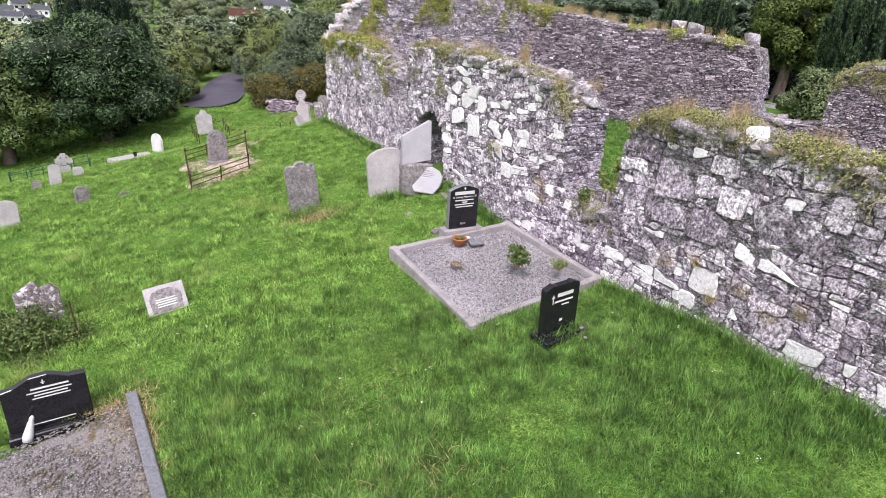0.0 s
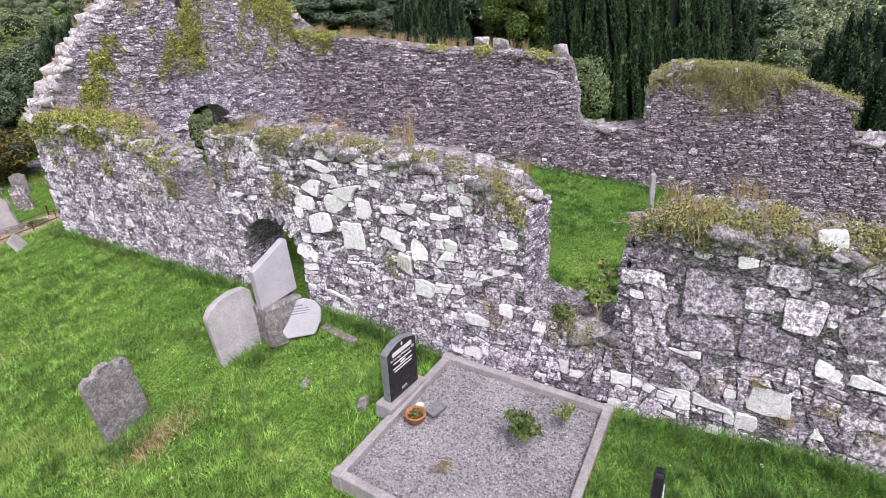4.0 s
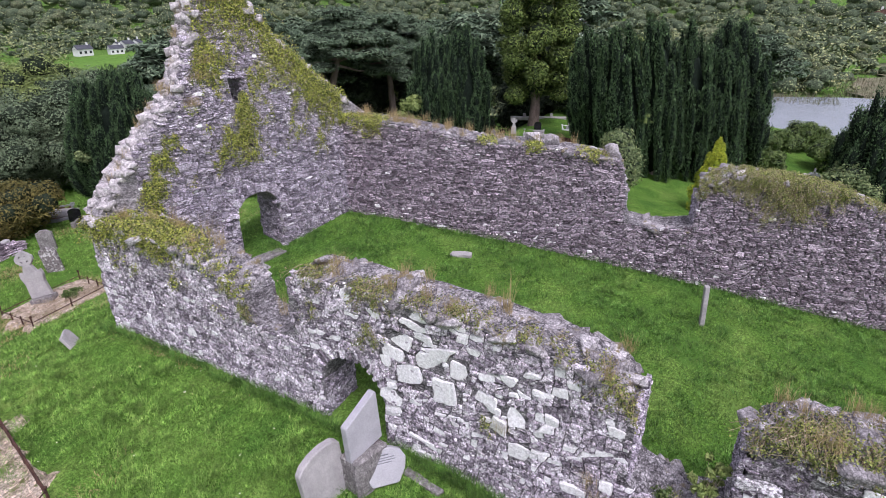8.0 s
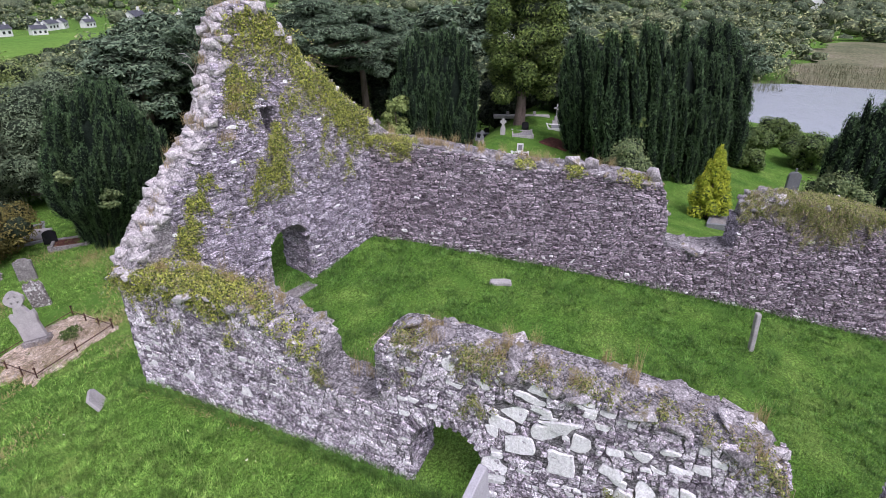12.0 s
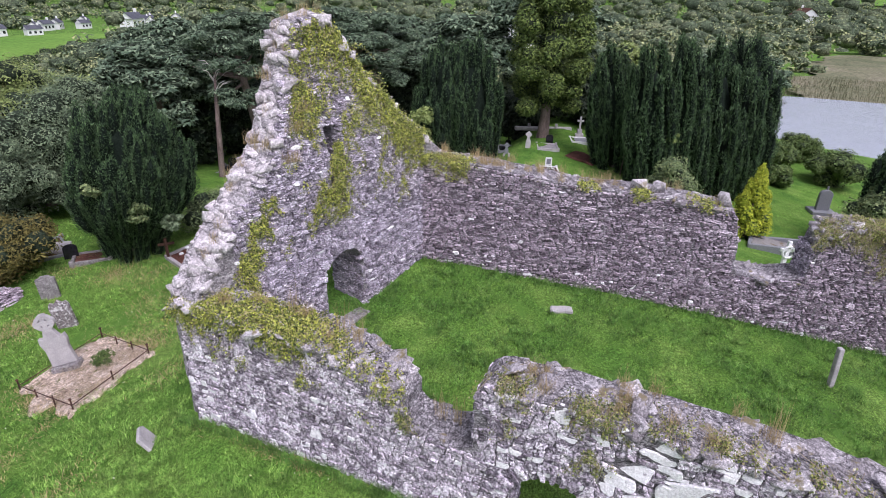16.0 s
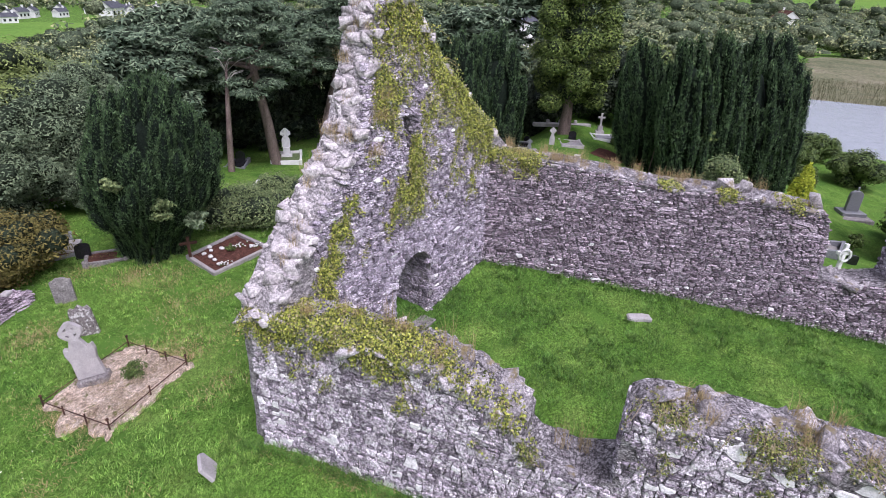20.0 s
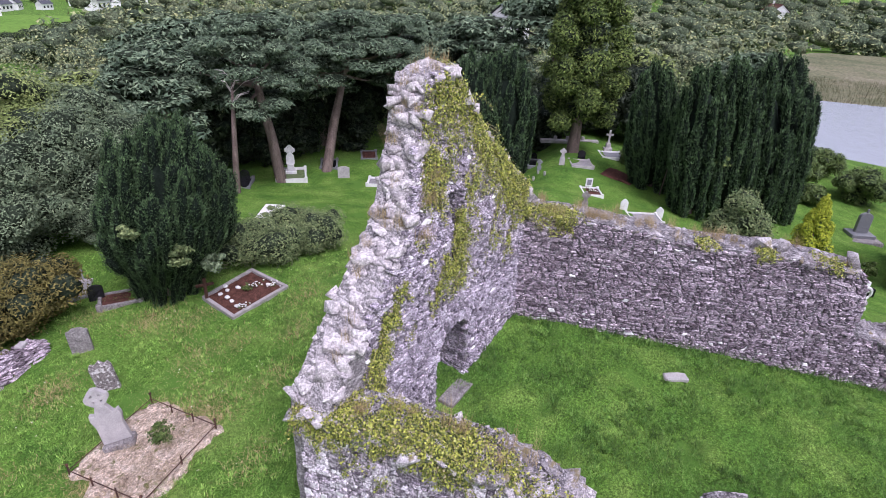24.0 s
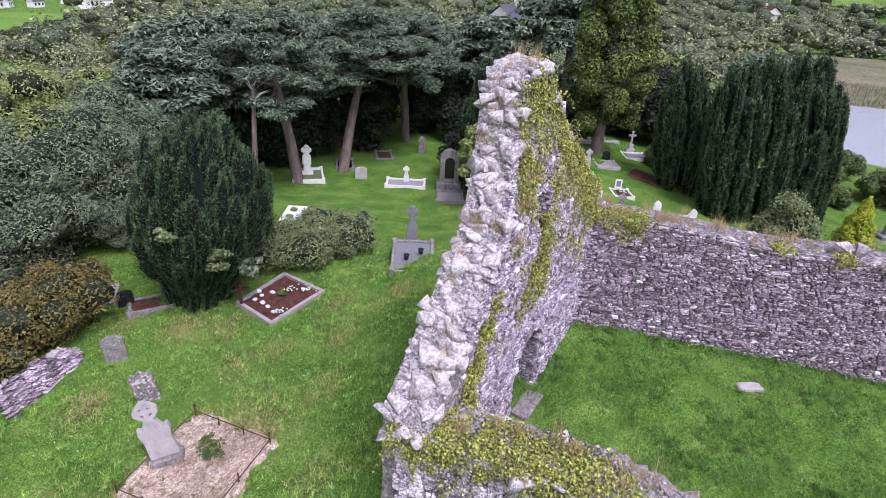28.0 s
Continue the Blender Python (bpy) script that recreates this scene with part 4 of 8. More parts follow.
# the large kerbed plot
plot = thing("grave_plot", "square gravel grave plot with pale concrete kerbs beside the wall", "grave plot", (0, 0, 0))
K = [(2.8, 4.33), (5.05, 4.42), (4.95, 6.52), (2.82, 6.64)]
KZ = [1.82, 1.99, 2.11, 1.94]
for i in range(4):
    a, b = Vector((*K[i], KZ[i])), Vector((*K[(i + 1) % 4], KZ[(i + 1) % 4]))
    L = (b - a).length
    bm = box(L - 0.11, 0.105, 0.3, (0, 0, -0.2), 0.012)
    roughen(bm, 0.006, 5, 0)
    ob = part("kerb", bm, M_KERB, plot)
    ob.matrix_world = Matrix.Translation((a + b) / 2) @ (b - a).to_track_quat('X', 'Z').to_matrix().to_4x4()
for (x, y), z in zip(K, KZ):
    part("corner_block", box(0.135, 0.135, 0.33, (x, y, z - 0.22), 0.015), M_KERB, plot)
g = np.random.default_rng(8)
nu = 46
gv = []
for i in range(nu + 1):
    for j in range(nu + 1):
        s, t = i / nu, j / nu
        x = (K[0][0] * (1 - s) + K[1][0] * s) * (1 - t) + (K[3][0] * (1 - s) + K[2][0] * s) * t
        y = (K[0][1] * (1 - s) + K[1][1] * s) * (1 - t) + (K[3][1] * (1 - s) + K[2][1] * s) * t
        z = (KZ[0] * (1 - s) + KZ[1] * s) * (1 - t) + (KZ[3] * (1 - s) + KZ[2] * s) * t
        gv.append((x, y, z + 0.0 + 0.02 * noise.noise(Vector((x * 1.5, y * 1.5, 0)))))
gf = [(i * (nu + 1) + j, (i + 1) * (nu + 1) + j, (i + 1) * (nu + 1) + j + 1, i * (nu + 1) + j + 1) for i in range(nu) for j in range(nu)]
part("gravel_bed", mesh_of("gravel_bed", gv, gf, M_GRAVEL, False), parent=plot)


def pebbles(corners, zs, count, size, rng, mat, name="gravel"):
    s, t = rng.random(count), rng.random(count)
    c, zc = np.array(corners), np.array(zs)
    def lerp(q):
        return (q[0] * (1 - s) + q[1] * s) * (1 - t) + (q[3] * (1 - s) + q[2] * s) * t
    p = np.stack([lerp(c[:, 0]), lerp(c[:, 1]), lerp(zc)], 1)
    octa = np.array([(1, 0, 0), (0, 1, 0), (-1, 0, 0), (0, -1, 0), (0, 0, 0.7), (0, 0, -0.7)])
    f = np.array([(0, 1, 4), (1, 2, 4), (2, 3, 4), (3, 0, 4), (1, 0, 5), (2, 1, 5), (3, 2, 5), (0, 3, 5)])
    ang = rng.random(count) * 6.28
    sz = size * (0.5 + rng.random(count))
    ca, sa = np.cos(ang) * sz, np.sin(ang) * sz
    V = np.stack([octa[None, :, 0] * ca[:, None] - octa[None, :, 1] * sa[:, None], octa[None, :, 0] * sa[:, None] + octa[None, :, 1] * ca[:, None],
                  np.repeat(octa[None, :, 2], count, 0) * sz[:, None]], -1) + p[:, None, :]
    F = (f[None] + (np.arange(count) * 6)[:, None, None]).reshape(-1, 3)
    return fast_mesh(name, V.reshape(-1, 3), F, mat)


part("gravel", pebbles(K, [z + 0.012 for z in KZ], 9000, 0.013, g, M_GRAVEL), parent=plot)["kind"] = "stuff"

# black headstone with pale lettering at the head of the plot
hs = thing("headstone", "black granite headstone with white lettering on a grey plinth", "headstone", (4.08, 6.68, 2.0), -4)
part("plinth", box(0.72, 0.24, 0.2, (0, 0, 0), 0.012), M_KERB, hs)
top = [(-0.27, 0), (0.27, 0), (0.27, 0.66), (0.18, 0.70), (0.06, 0.735), (-0.06, 0.735), (-0.18, 0.70), (-0.27, 0.66)]
stone = part("stone", slab(top, 0.1, 0.006, (0, 0, 0.2)), M_GREYGRANITE, hs)
part("polished_face", slab([(x * 0.97, 0.01 + z * 0.98) for x, z in top], 0.006, 0, (0, -0.053, 0.2)), M_GRANITE, hs, "polished black face")
bars(stone, [(0, 0.87, 0.012, 0.05), (0, 0.885, 0.035, 0.01), (0, 0.79, 0.36, 0.055), (0, 0.685, 0.34, 0.018), (0, 0.65, 0.1, 0.018), (0, 0.615, 0.36, 0.018), (0, 0.575, 0.32, 0.016)], -0.058)



def words(parent, text, at, size, mat=None):
    """Raised lettering on the front of a headstone."""
    cu = bpy.data.curves.new("words", 'FONT')
    cu.body, cu.size, cu.extrude, cu.align_x = text, size, 0.002, 'CENTER'
    tmp = bpy.data.objects.new("words", cu)
    me = bpy.data.meshes.new_from_object(tmp)
    bpy.data.objects.remove(tmp)
    me.transform(Matrix.Translation(at) @ Matrix.Rotation(radians(90), 4, 'X'))
    me.materials.append(mat or M_LETTER)
    ob = part("lettering", me, parent=parent)
    ob["kind"] = "stuff"
    return ob


words(stone, "In Loving Memory Of", (0, -0.058, 0.735), 0.05)
words(stone, "R.I.P.", (0, -0.058, 0.27), 0.05)

# single black headstone on the grass
hs = thing("headstone", "glossy black granite headstone on a black base in the grass", "headstone", (3.56, 3.58, gz(3.56, 3.58) - 0.03), 4, tip=(-3, 0))
part("base", box(0.68, 0.32, 0.1, (0, -0.02, 0), 0.01), M_GRANITE, hs)
stone = part("stone", slab([(-0.28, 0), (0.28, 0), (0.285, 0.6), (0.16, 0.65), (0.12, 0.63), (-0.12, 0.63), (-0.16, 0.65), (-0.285, 0.6)], 0.09, 0.008, (0, 0.02, 0.1)), M_GRANITE, hs)
bars(stone, [(-0.16, 0.5, 0.012, 0.12), (-0.16, 0.58, 0.05, 0.012), (0.04, 0.58, 0.26, 0.045), (0.02, 0.51, 0.3, 0.022), (0.05, 0.46, 0.12, 0.016), (0, 0.25, 0.05, 0.03)], -0.028)

# old slab standing alone
hs = thing("headstone", "weathered grey sandstone headstone leaning in the grass", "headstone", (2.32, 9.65, gz(2.32, 9.65) - 0.04), 6, tip=(-5, -3))
part("stone", roughen(slab([(-0.3, 0), (0.3, 0), (0.31, 0.84), (0.28, 0.93), (0.2, 0.95), (0.14, 0.93), (0.06, 1.0), (-0.06, 1.0), (-0.14, 0.93), (-0.2, 0.95), (-0.28, 0.92), (-0.31, 0.84)], 0.11, 0.012), 0.008, 4), M_OLDSTONE, hs)

# three stones against the wall by the arch
hs = thing("headstone", "pale grey headstone standing edge-on near the arched doorway", "headstone", (3.92, 9.32, gz(3.92, 9.32) - 0.05), -12, tip=(-6, -4))
part("stone", roughen(slab([(-0.35, 0), (0.35, 0), (0.36, 0.9), (0.28, 0.97), (0.1, 0.99), (-0.1, 0.96), (-0.26, 0.88), (-0.35, 0.78)], 0.13, 0.012), 0.006, 4), M_PALESTONE, hs)
hs = thing("headstone", "smooth lavender-grey slab headstone propped on a rubble base", "headstone", (4.42, 8.95, gz(4.42, 8.95) - 0.03), -12, tip=(-6, 0))
part("base", roughen(box(0.62, 0.4, 0.64, (0, 0.03, 0), 0.04), 0.03, 4, 2), M_OLDSTONE, hs)
part("stone", slab([(-0.3, 0), (0.3, 0.1), (0.3, 0.86), (0.26, 0.88), (-0.3, 0.58)], 0.13, 0.012, (0, 0, 0.6)), M_LAVENDER, hs)
hs = thing("headstone", "low heart-shaped pale headstone with faint lettering", "headstone", (4.46, 8.7, gz(4.46, 8.7) + 0.05), -38, tip=(-24, 4))
stone = part("stone", slab([(-0.2, 0), (0.2, 0), (0.31, 0.2), (0.33, 0.36), (0.26, 0.48), (0.12, 0.54), (-0.1, 0.54), (-0.24, 0.48), (-0.33, 0.36), (-0.31, 0.2)], 0.13, 0.015), M_LAVENDER, hs)
bars(stone, [(0.0, 0.44, 0.14, 0.018), (0.0, 0.4, 0.3, 0.012), (0.0, 0.365, 0.34, 0.012), (0.0, 0.33, 0.22, 0.012)], -0.068, mat=M_GREYGRANITE)

# small things on the plot
def lathe(points, n=16):
    """A turned shape from (radius, height) points."""
    V, F = [], []
    for r, z in points:
        for k in range(n):
            a = 2 * math.pi * k / n
            V.append((r * math.cos(a), r * math.sin(a), z))
    for i in range(len(points) - 1):
        for k in range(n):
            F.append((i * n + k, i * n + (k + 1) % n, (i + 1) * n + (k + 1) % n, (i + 1) * n + k))
    F.append(tuple(range(n))[::-1])
    F.append(tuple(range((len(points) - 1) * n, len(points) * n)))
    return V, F


def plant(name, label, category, at, r, h, n, leaf, mat, seed, stems=12):
    """A small leafy plant: thin stems and leaves."""
    rg = np.random.default_rng(seed)
    t = thing(name, label, category, at)
    limbs = []
    for _ in range(stems):
        a, q = rg.random() * 6.28, r * rg.random()
        limbs.append(([(0, 0, 0), (q * 0.5 * math.cos(a), q * 0.5 * math.sin(a), h * 0.5), (q * math.cos(a), q * math.sin(a), h * (0.6 + 0.4 * rg.random()))], [0.006, 0.004, 0.002]))
    part("stems", mesh_of("stems", *join_geo([stretch_path(p, q, 4) for p, q in limbs]), M_TWIG), parent=t)["kind"] = "stuff"
    C = np.array([p[k] for p, _ in limbs for k in (1, 2)])
    v, f = leaves(C, np.full(len(C), r * 0.3), n, leaf, rg, 0.9, 0.4, 1.6, 0.2, False)
    part("leaves", fast_mesh("leaves", v, f, mat), parent=t)["kind"] = "stuff"
    return t


def blossoms(name, label, at, r, n, size, mat, seed):
    rg = np.random.default_rng(seed)
    t = thing(name, label, "flowers", at)
    C = rg.normal(size=(n, 3)) * (r, r, r * 0.4) + (0, 0, r * 0.6)
    V, F = lumps(C, [(size, size, size * 0.6)] * n, rg, 0.3, 6, 4)
    part("petals", mesh_of("petals", V, F, mat, False), parent=t)["kind"] = "stuff"
    v, f = leaves(C - (0, 0, size), np.full(n, size * 1.5), n * 8, size * 0.5, rg, 0.8, 0.2, 1.6, 0, False)
    part("leaves", fast_mesh("leaves", v, f, M_SHRUB), parent=t)["kind"] = "stuff"
    return t


PZ = 2.07
bowl = thing("flower_bowl", "round terracotta bowl with withered plants on the gravel", "plant pot", (3.83, 6.32, PZ - 0.01))
part("pot", mesh_of("pot", *lathe([(0.07, 0), (0.105, 0.05), (0.12, 0.1), (0.128, 0.1), (0.128, 0.115), (0.108, 0.115), (0.1, 0.085), (0.02, 0.08)]), M_TERRACOTTA, False), parent=bowl)
v, f = leaves([(0, 0, 0.1)], [(0.09, 0.09, 0.05)], 260, 0.014, np.random.default_rng(1), 0.9, 0.4, 1.8, 0, False)
part("withered_plant", fast_mesh("withered_plant", v, f, M_BROWNBUSH), parent=bowl)["kind"] = "stuff"
pl = thing("plaque", "small grey stone plaque lying on the gravel", "plaque", (4.08, 6.2, PZ + 0.01), -12)
part("tablet", box(0.24, 0.15, 0.035, (0, 0, 0), 0.006, (8, 0, 0)), M_GREYGRANITE, pl)
cup = thing("flower_cup", "small white flower cup on the gravel", "cup", (4.02, 6.38, PZ))
part("cup", mesh_of("cup", *lathe([(0.03, 0), (0.045, 0.05), (0.055, 0.06), (0.04, 0.06), (0.02, 0.03)], 12), M_WHITE, False), parent=cup)
plant("weed_bush", "leafy green weed growing through the gravel", "weed", (4.08, 5.1, PZ + 0.0), 0.2, 0.36, 1500, 0.016, M_SHRUB, 3, 26)
plant("weed", "yellow-green weeds along the kerb", "weed", (4.62, 4.78, PZ + 0.04), 0.14, 0.14, 500, 0.013, M_LIGHTLEAF, 4)
plant("dead_weed", "dark withered weed on the gravel", "weed", (3.4, 5.72, PZ - 0.07), 0.12, 0.08, 260, 0.012, M_TWIG, 5)
blossoms("grave_flowers", "bunch of purple and white flowers beside the black headstone", (3.86, 3.42, gz(3.86, 3.42)), 0.06, 9, 0.025, M_PURPLE, 6)
bl = thing("stone_block", "small rough pale stone block behind the black headstone", "stone", (3.85, 7.12, gz(3.85, 7.12) - 0.05), 20)
part("block", roughen(box(0.2, 0.14, 0.15, (0, 0, -0.03), 0.02), 0.02, 6, 2), M_OLDSTONE, bl)
for x, y, a, L in ((4.77, 8.26, 80, 0.7), (3.95, 8.05, 15, 0.5)):
    bl = thing("edging_stone", "half-buried pale edging stone in the grass", "stone", (x, y, gz(x, y) - 0.06), a)
    part("stone", roughen(box(L, 0.14, 0.09, (0, 0, 0), 0.02), 0.02, 5, 2), M_OLDSTONE, bl)
plant("fern", "pale yellow-green fern growing on the window sill", "fern", (5.3, 4.72, 3.0), 0.2, 0.72, 700, 0.026, M_LIGHTLEAF, 9, 9)
plant("fern", "dark green fern on the broken sill", "fern", (5.2, 5.1, 2.98), 0.18, 0.22, 420, 0.016, M_SHRUB, 10, 14)

# ---- old graves along the slope ----
def celtic(parent, h, w, mat, z0=0.0, thick=0.12):
    """A wheel-headed cross with a tapering shaft."""
    r = w * 0.5
    c = h - r
    a = w * 0.16
    shaft = slab([(-w * 0.42, 0), (w * 0.42, 0), (w * 0.4, h * 0.42), (w * 0.26, h * 0.52), (a, c - r * 0.5), (-a, c - r * 0.5), (-w * 0.26, h * 0.52), (-w * 0.4, h * 0.42)], thick, 0.012, (0, 0, z0))
    part("shaft", roughen(shaft, 0.004, 5), mat, parent)
    head = slab([(-a, c - r), (a, c - r), (a * 0.8, c - a), (r, c - a), (r, c + a), (a * 0.8, c + a), (a, c + r), (-a, c + r), (-a * 0.8, c + a), (-r, c + a), (-r, c - a), (-a * 0.8, c - a)], thick * 0.9, 0.01, (0, 0, z0))
    cr = part("cross_head", head, mat, parent)
    bm = bmesh.new()
    n = 20
    ring = []
    for k in range(n):
        q = 2 * math.pi * k / n
        ring.append([bm.verts.new((rr * math.cos(q), y, z0 + c + rr * math.sin(q))) for rr, y in ((r * 0.62, -thick * 0.35), (r * 0.84, -thick * 0.35), (r * 0.84, thick * 0.35), (r * 0.62, thick * 0.35))])
    for k in range(n):
        p, q = ring[k], ring[(k + 1) % n]
        for j in range(4):
            bm.faces.new((p[j], p[(j + 1) % 4], q[(j + 1) % 4], q[j]))
    bmesh.ops.recalc_face_normals(bm, faces=bm.faces)
    part("wheel", bm, mat, cr)


def wheel_stone(parent, h, w, mat, z0, thick=0.13):
    """A broad headstone whose shoulders curl in to a neck under a pierced wheel head."""
    b, r = h * 0.58, w * 0.37
    c = h - r
    body = slab([(-w * 0.46, 0), (w * 0.46, 0), (w * 0.42, b * 0.55), (w * 0.5, b * 0.8), (w * 0.46, b), (w * 0.3, b * 0.93), (w * 0.16, c - r * 0.8), (-w * 0.16, c - r * 0.8), (-w * 0.3, b * 0.93), (-w * 0.46, b), (-w * 0.5, b * 0.8), (-w * 0.42, b * 0.55)], thick, 0.014, (0, 0, z0))
    part("body", roughen(body, 0.005, 5), mat, parent)
    n = 24
    bm = bmesh.new()
    ring = []
    for k in range(n):
        q = 2 * math.pi * k / n
        ro = r * (1.0 if k % 6 in (5, 0, 1) else 0.9)
        ring.append([bm.verts.new((rr * math.cos(q), y, z0 + c + rr * math.sin(q))) for rr, y in ((r * 0.55, -thick * 0.42), (ro, -thick * 0.42), (ro, thick * 0.42), (r * 0.55, thick * 0.42))])
    for k in range(n):
        p, q = ring[k], ring[(k + 1) % n]
        for j in range(4):
            bm.faces.new((p[j], p[(j + 1) % 4], q[(j + 1) % 4], q[j]))
    bmesh.ops.recalc_face_normals(bm, faces=bm.faces)
    wheel = part("wheel", bm, mat, parent)
    a = r * 0.24
    part("cross_arm", box(r * 1.5, thick * 0.8, a * 2, (0, 0, z0 + c - a), 0.01), mat, wheel)
    part("cross_arm", box(a * 2, thick * 0.78, r * 1.5, (0, 0, z0 + c - r * 0.75), 0.01), mat, wheel)


def railing(parent, corners, h, gap=0.55, mat=None, rails=(0.45, 0.95)):
    """A low iron railing round a grave: posts with knobs and thin rails."""
    mat = mat or M_IRON
    n = len(corners)
    for i in range(n):
        a, b = Vector((*corners[i], gz(*corners[i]))), Vector((*corners[(i + 1) % n], gz(*corners[(i + 1) % n])))
        k = max(1, round((b - a).length / gap))
        for j in range(k):
            p = a + (b - a) * j / k
            p.z = gz(p.x, p.y)
            post = part("post", rod(p - Vector((0, 0, 0.1)), p + Vector((0, 0, h)), 0.016), mat, parent)
            if j == 0:
                bm = bmesh.new()
                bmesh.ops.create_icosphere(bm, subdivisions=1, radius=0.035, matrix=Matrix.Translation(p + Vector((0, 0, h + 0.02))))
                part("knob", bm, mat, post)
        for f in rails:
            part("rail", rod(a + Vector((0, 0, h * f)), b + Vector((0, 0, h * f)), 0.011), mat, parent)


def bed(parent, name, corners, lift, mat, rough_edge=0.05, n=26):
    """A bed of earth that follows the ground inside four corners."""
    V, F = [], []
    for i in range(n + 1):
        for j in range(n + 1):
            s, t = i / n, j / n
            x = (corners[0][0] * (1 - s) + corners[1][0] * s) * (1 - t) + (corners[3][0] * (1 - s) + corners[2][0] * s) * t
            y = (corners[0][1] * (1 - s) + corners[1][1] * s) * (1 - t) + (corners[3][1] * (1 - s) + corners[2][1] * s) * t
            e = min(i, j, n - i, n - j)
            q = noise.noise_vector(Vector((x * 2, y * 2, 0)))
            if rough_edge > 0.1:
                w = noise.noise_vector(Vector((x * 4.5, y * 4.5, 2))) * 0.5 + q
                x, y = x + w.x * rough_edge * 1.6 * max(0, 1 - e / 5), y + w.y * rough_edge * 1.6 * max(0, 1 - e / 5)
            elif e == 0:
                x, y = x + q.x * rough_edge * 2, y + q.y * rough_edge * 2
            V.append((x, y, gz(x, y) + (lift + 0.035 * q.z + 0.02 * noise.noise(Vector((x * 9, y * 9, 3))) if e else -0.06)))
    for i in range(n):
        for j in range(n):
            F.append((i * (n + 1) + j, (i + 1) * (n + 1) + j, (i + 1) * (n + 1) + j + 1, i * (n + 1) + j + 1))
    return part(name, mesh_of(name, V, F, mat, False), parent=parent)


def clods(parent, corners, count, size, mat, seed):
    """Crumbs of earth and small stones strewn over a bed."""
    rc = np.random.default_rng(seed)
    spots = []
    for _ in range(count):
        s, t = rc.random(), rc.random()
        x = (corners[0][0] * (1 - s) + corners[1][0] * s) * (1 - t) + (corners[3][0] * (1 - s) + corners[2][0] * s) * t
        y = (corners[0][1] * (1 - s) + corners[1][1] * s) * (1 - t) + (corners[3][1] * (1 - s) + corners[2][1] * s) * t
        r = size * (0.4 + rc.random() ** 2 * 1.4)
        spots.append(((x, y, gz(x, y) + 0.06), (r, r * 0.8, r * 0.55)))
    part("loose_earth", rocks_mesh("loose_earth", spots, rc, mat), parent=parent)["kind"] = "stuff"


# railed plot with a wheel-headed stone, on bare dry earth
C1 = [(4.95, 19.75), (6.9, 19.75), (7.35, 22.1), (5.2, 22.1)]
pl = thing("railed_grave", "bare dry earth grave inside a low rusted iron rail", "grave plot")
bed(pl, "dry_earth", [(4.8, 19.6), (7.0, 19.6), (7.5, 22.25), (5.1, 22.25)], 0.06, M_DRYSOIL, 0.25)
clods(pl, C1, 260, 0.022, M_DRYSOIL, 401)
railing(pl, C1, 0.3, 0.95, rails=(0.55,))
cs = thing("celtic_headstone", "pale wheel-headed cross headstone on a mossy base, leaning", "headstone", on_ground(6.15, 21.7), -52, tip=(-4, -11))
part("base", roughen(box(0.62, 0.34, 0.24, (0, 0, 0), 0.025), 0.012, 5), M_OLDSTONE, cs)
wheel_stone(cs, 1.38, 0.62, M_PALESTONE, 0.24)
plant("weed", "green weeds in the dry grave", "weed", (6.45, 20.9, gz(6.45, 20.9) + 0.04), 0.32, 0.16, 900, 0.022, M_SHRUB, 12, 20)
plant("weed", "low green weeds beside the cross base", "weed", (6.75, 21.35, gz(6.75, 21.35) + 0.04), 0.24, 0.1, 420, 0.018, M_SHRUB, 14, 14)
hs = thing("headstone", "lichen-mottled dark headstone leaning behind the railed grave", "headstone", on_ground(7.35, 23.4), -50, tip=(-3, -9))
part("stone", roughen(slab([(-0.24, 0), (0.24, 0), (0.25, 0.72), (0.2, 0.84), (0.1, 0.8), (0, 0.9), (-0.1, 0.8), (-0.2, 0.84), (-0.25, 0.72)], 0.12, 0.012), 0.008, 4), M_LICHENED, hs)
hs = thing("headstone", "pale upright headstone with a shaped top on the lawn", "headstone", on_ground(8.1, 25.2), -45, tip=(-2, -3))
part("stone", slab([(-0.25, 0), (0.25, 0), (0.25, 0.7), (0.17, 0.72), (0.1, 0.78), (-0.1, 0.78), (-0.17, 0.72), (-0.25, 0.7)], 0.1, 0.01), M_OLDSTONE, hs)
hs = thing("fallen_stone", "small grey slab tilted in the grass below the wall", "stone slab", (4.45, 16.65, gz(4.45, 16.65) - 0.02), 35, tip=(-38, 8))
part("slab", roughen(slab([(-0.2, 0), (0.2, 0), (0.19, 0.34), (0.1, 0.4), (-0.18, 0.3)], 0.07, 0.01), 0.01, 5), M_PALESTONE, hs)

# stone railed plot nearer the start
C2 = [(0.6, 12.5), (2.0, 13.05), (2.45, 15.4), (0.8, 14.8)]
pl = thing("railed_grave", "old grave with rusted iron railings on dry earth", "grave plot")
bed(pl, "dry_earth", [(0.55, 12.4), (2.15, 13.0), (2.65, 15.6), (0.7, 14.9)], 0.03, M_DRYSOIL, 0.25)
railing(pl, C2, 0.36, 0.62, rails=(0.3, 0.62, 0.92))
hs = thing("headstone", "grey arch-topped headstone inside iron railings", "headstone", on_ground(1.5, 14.2), 12, tip=(-7, 3))
part("base", box(0.56, 0.3, 0.12, (0, 0, 0), 0.02), M_OLDSTONE, hs)
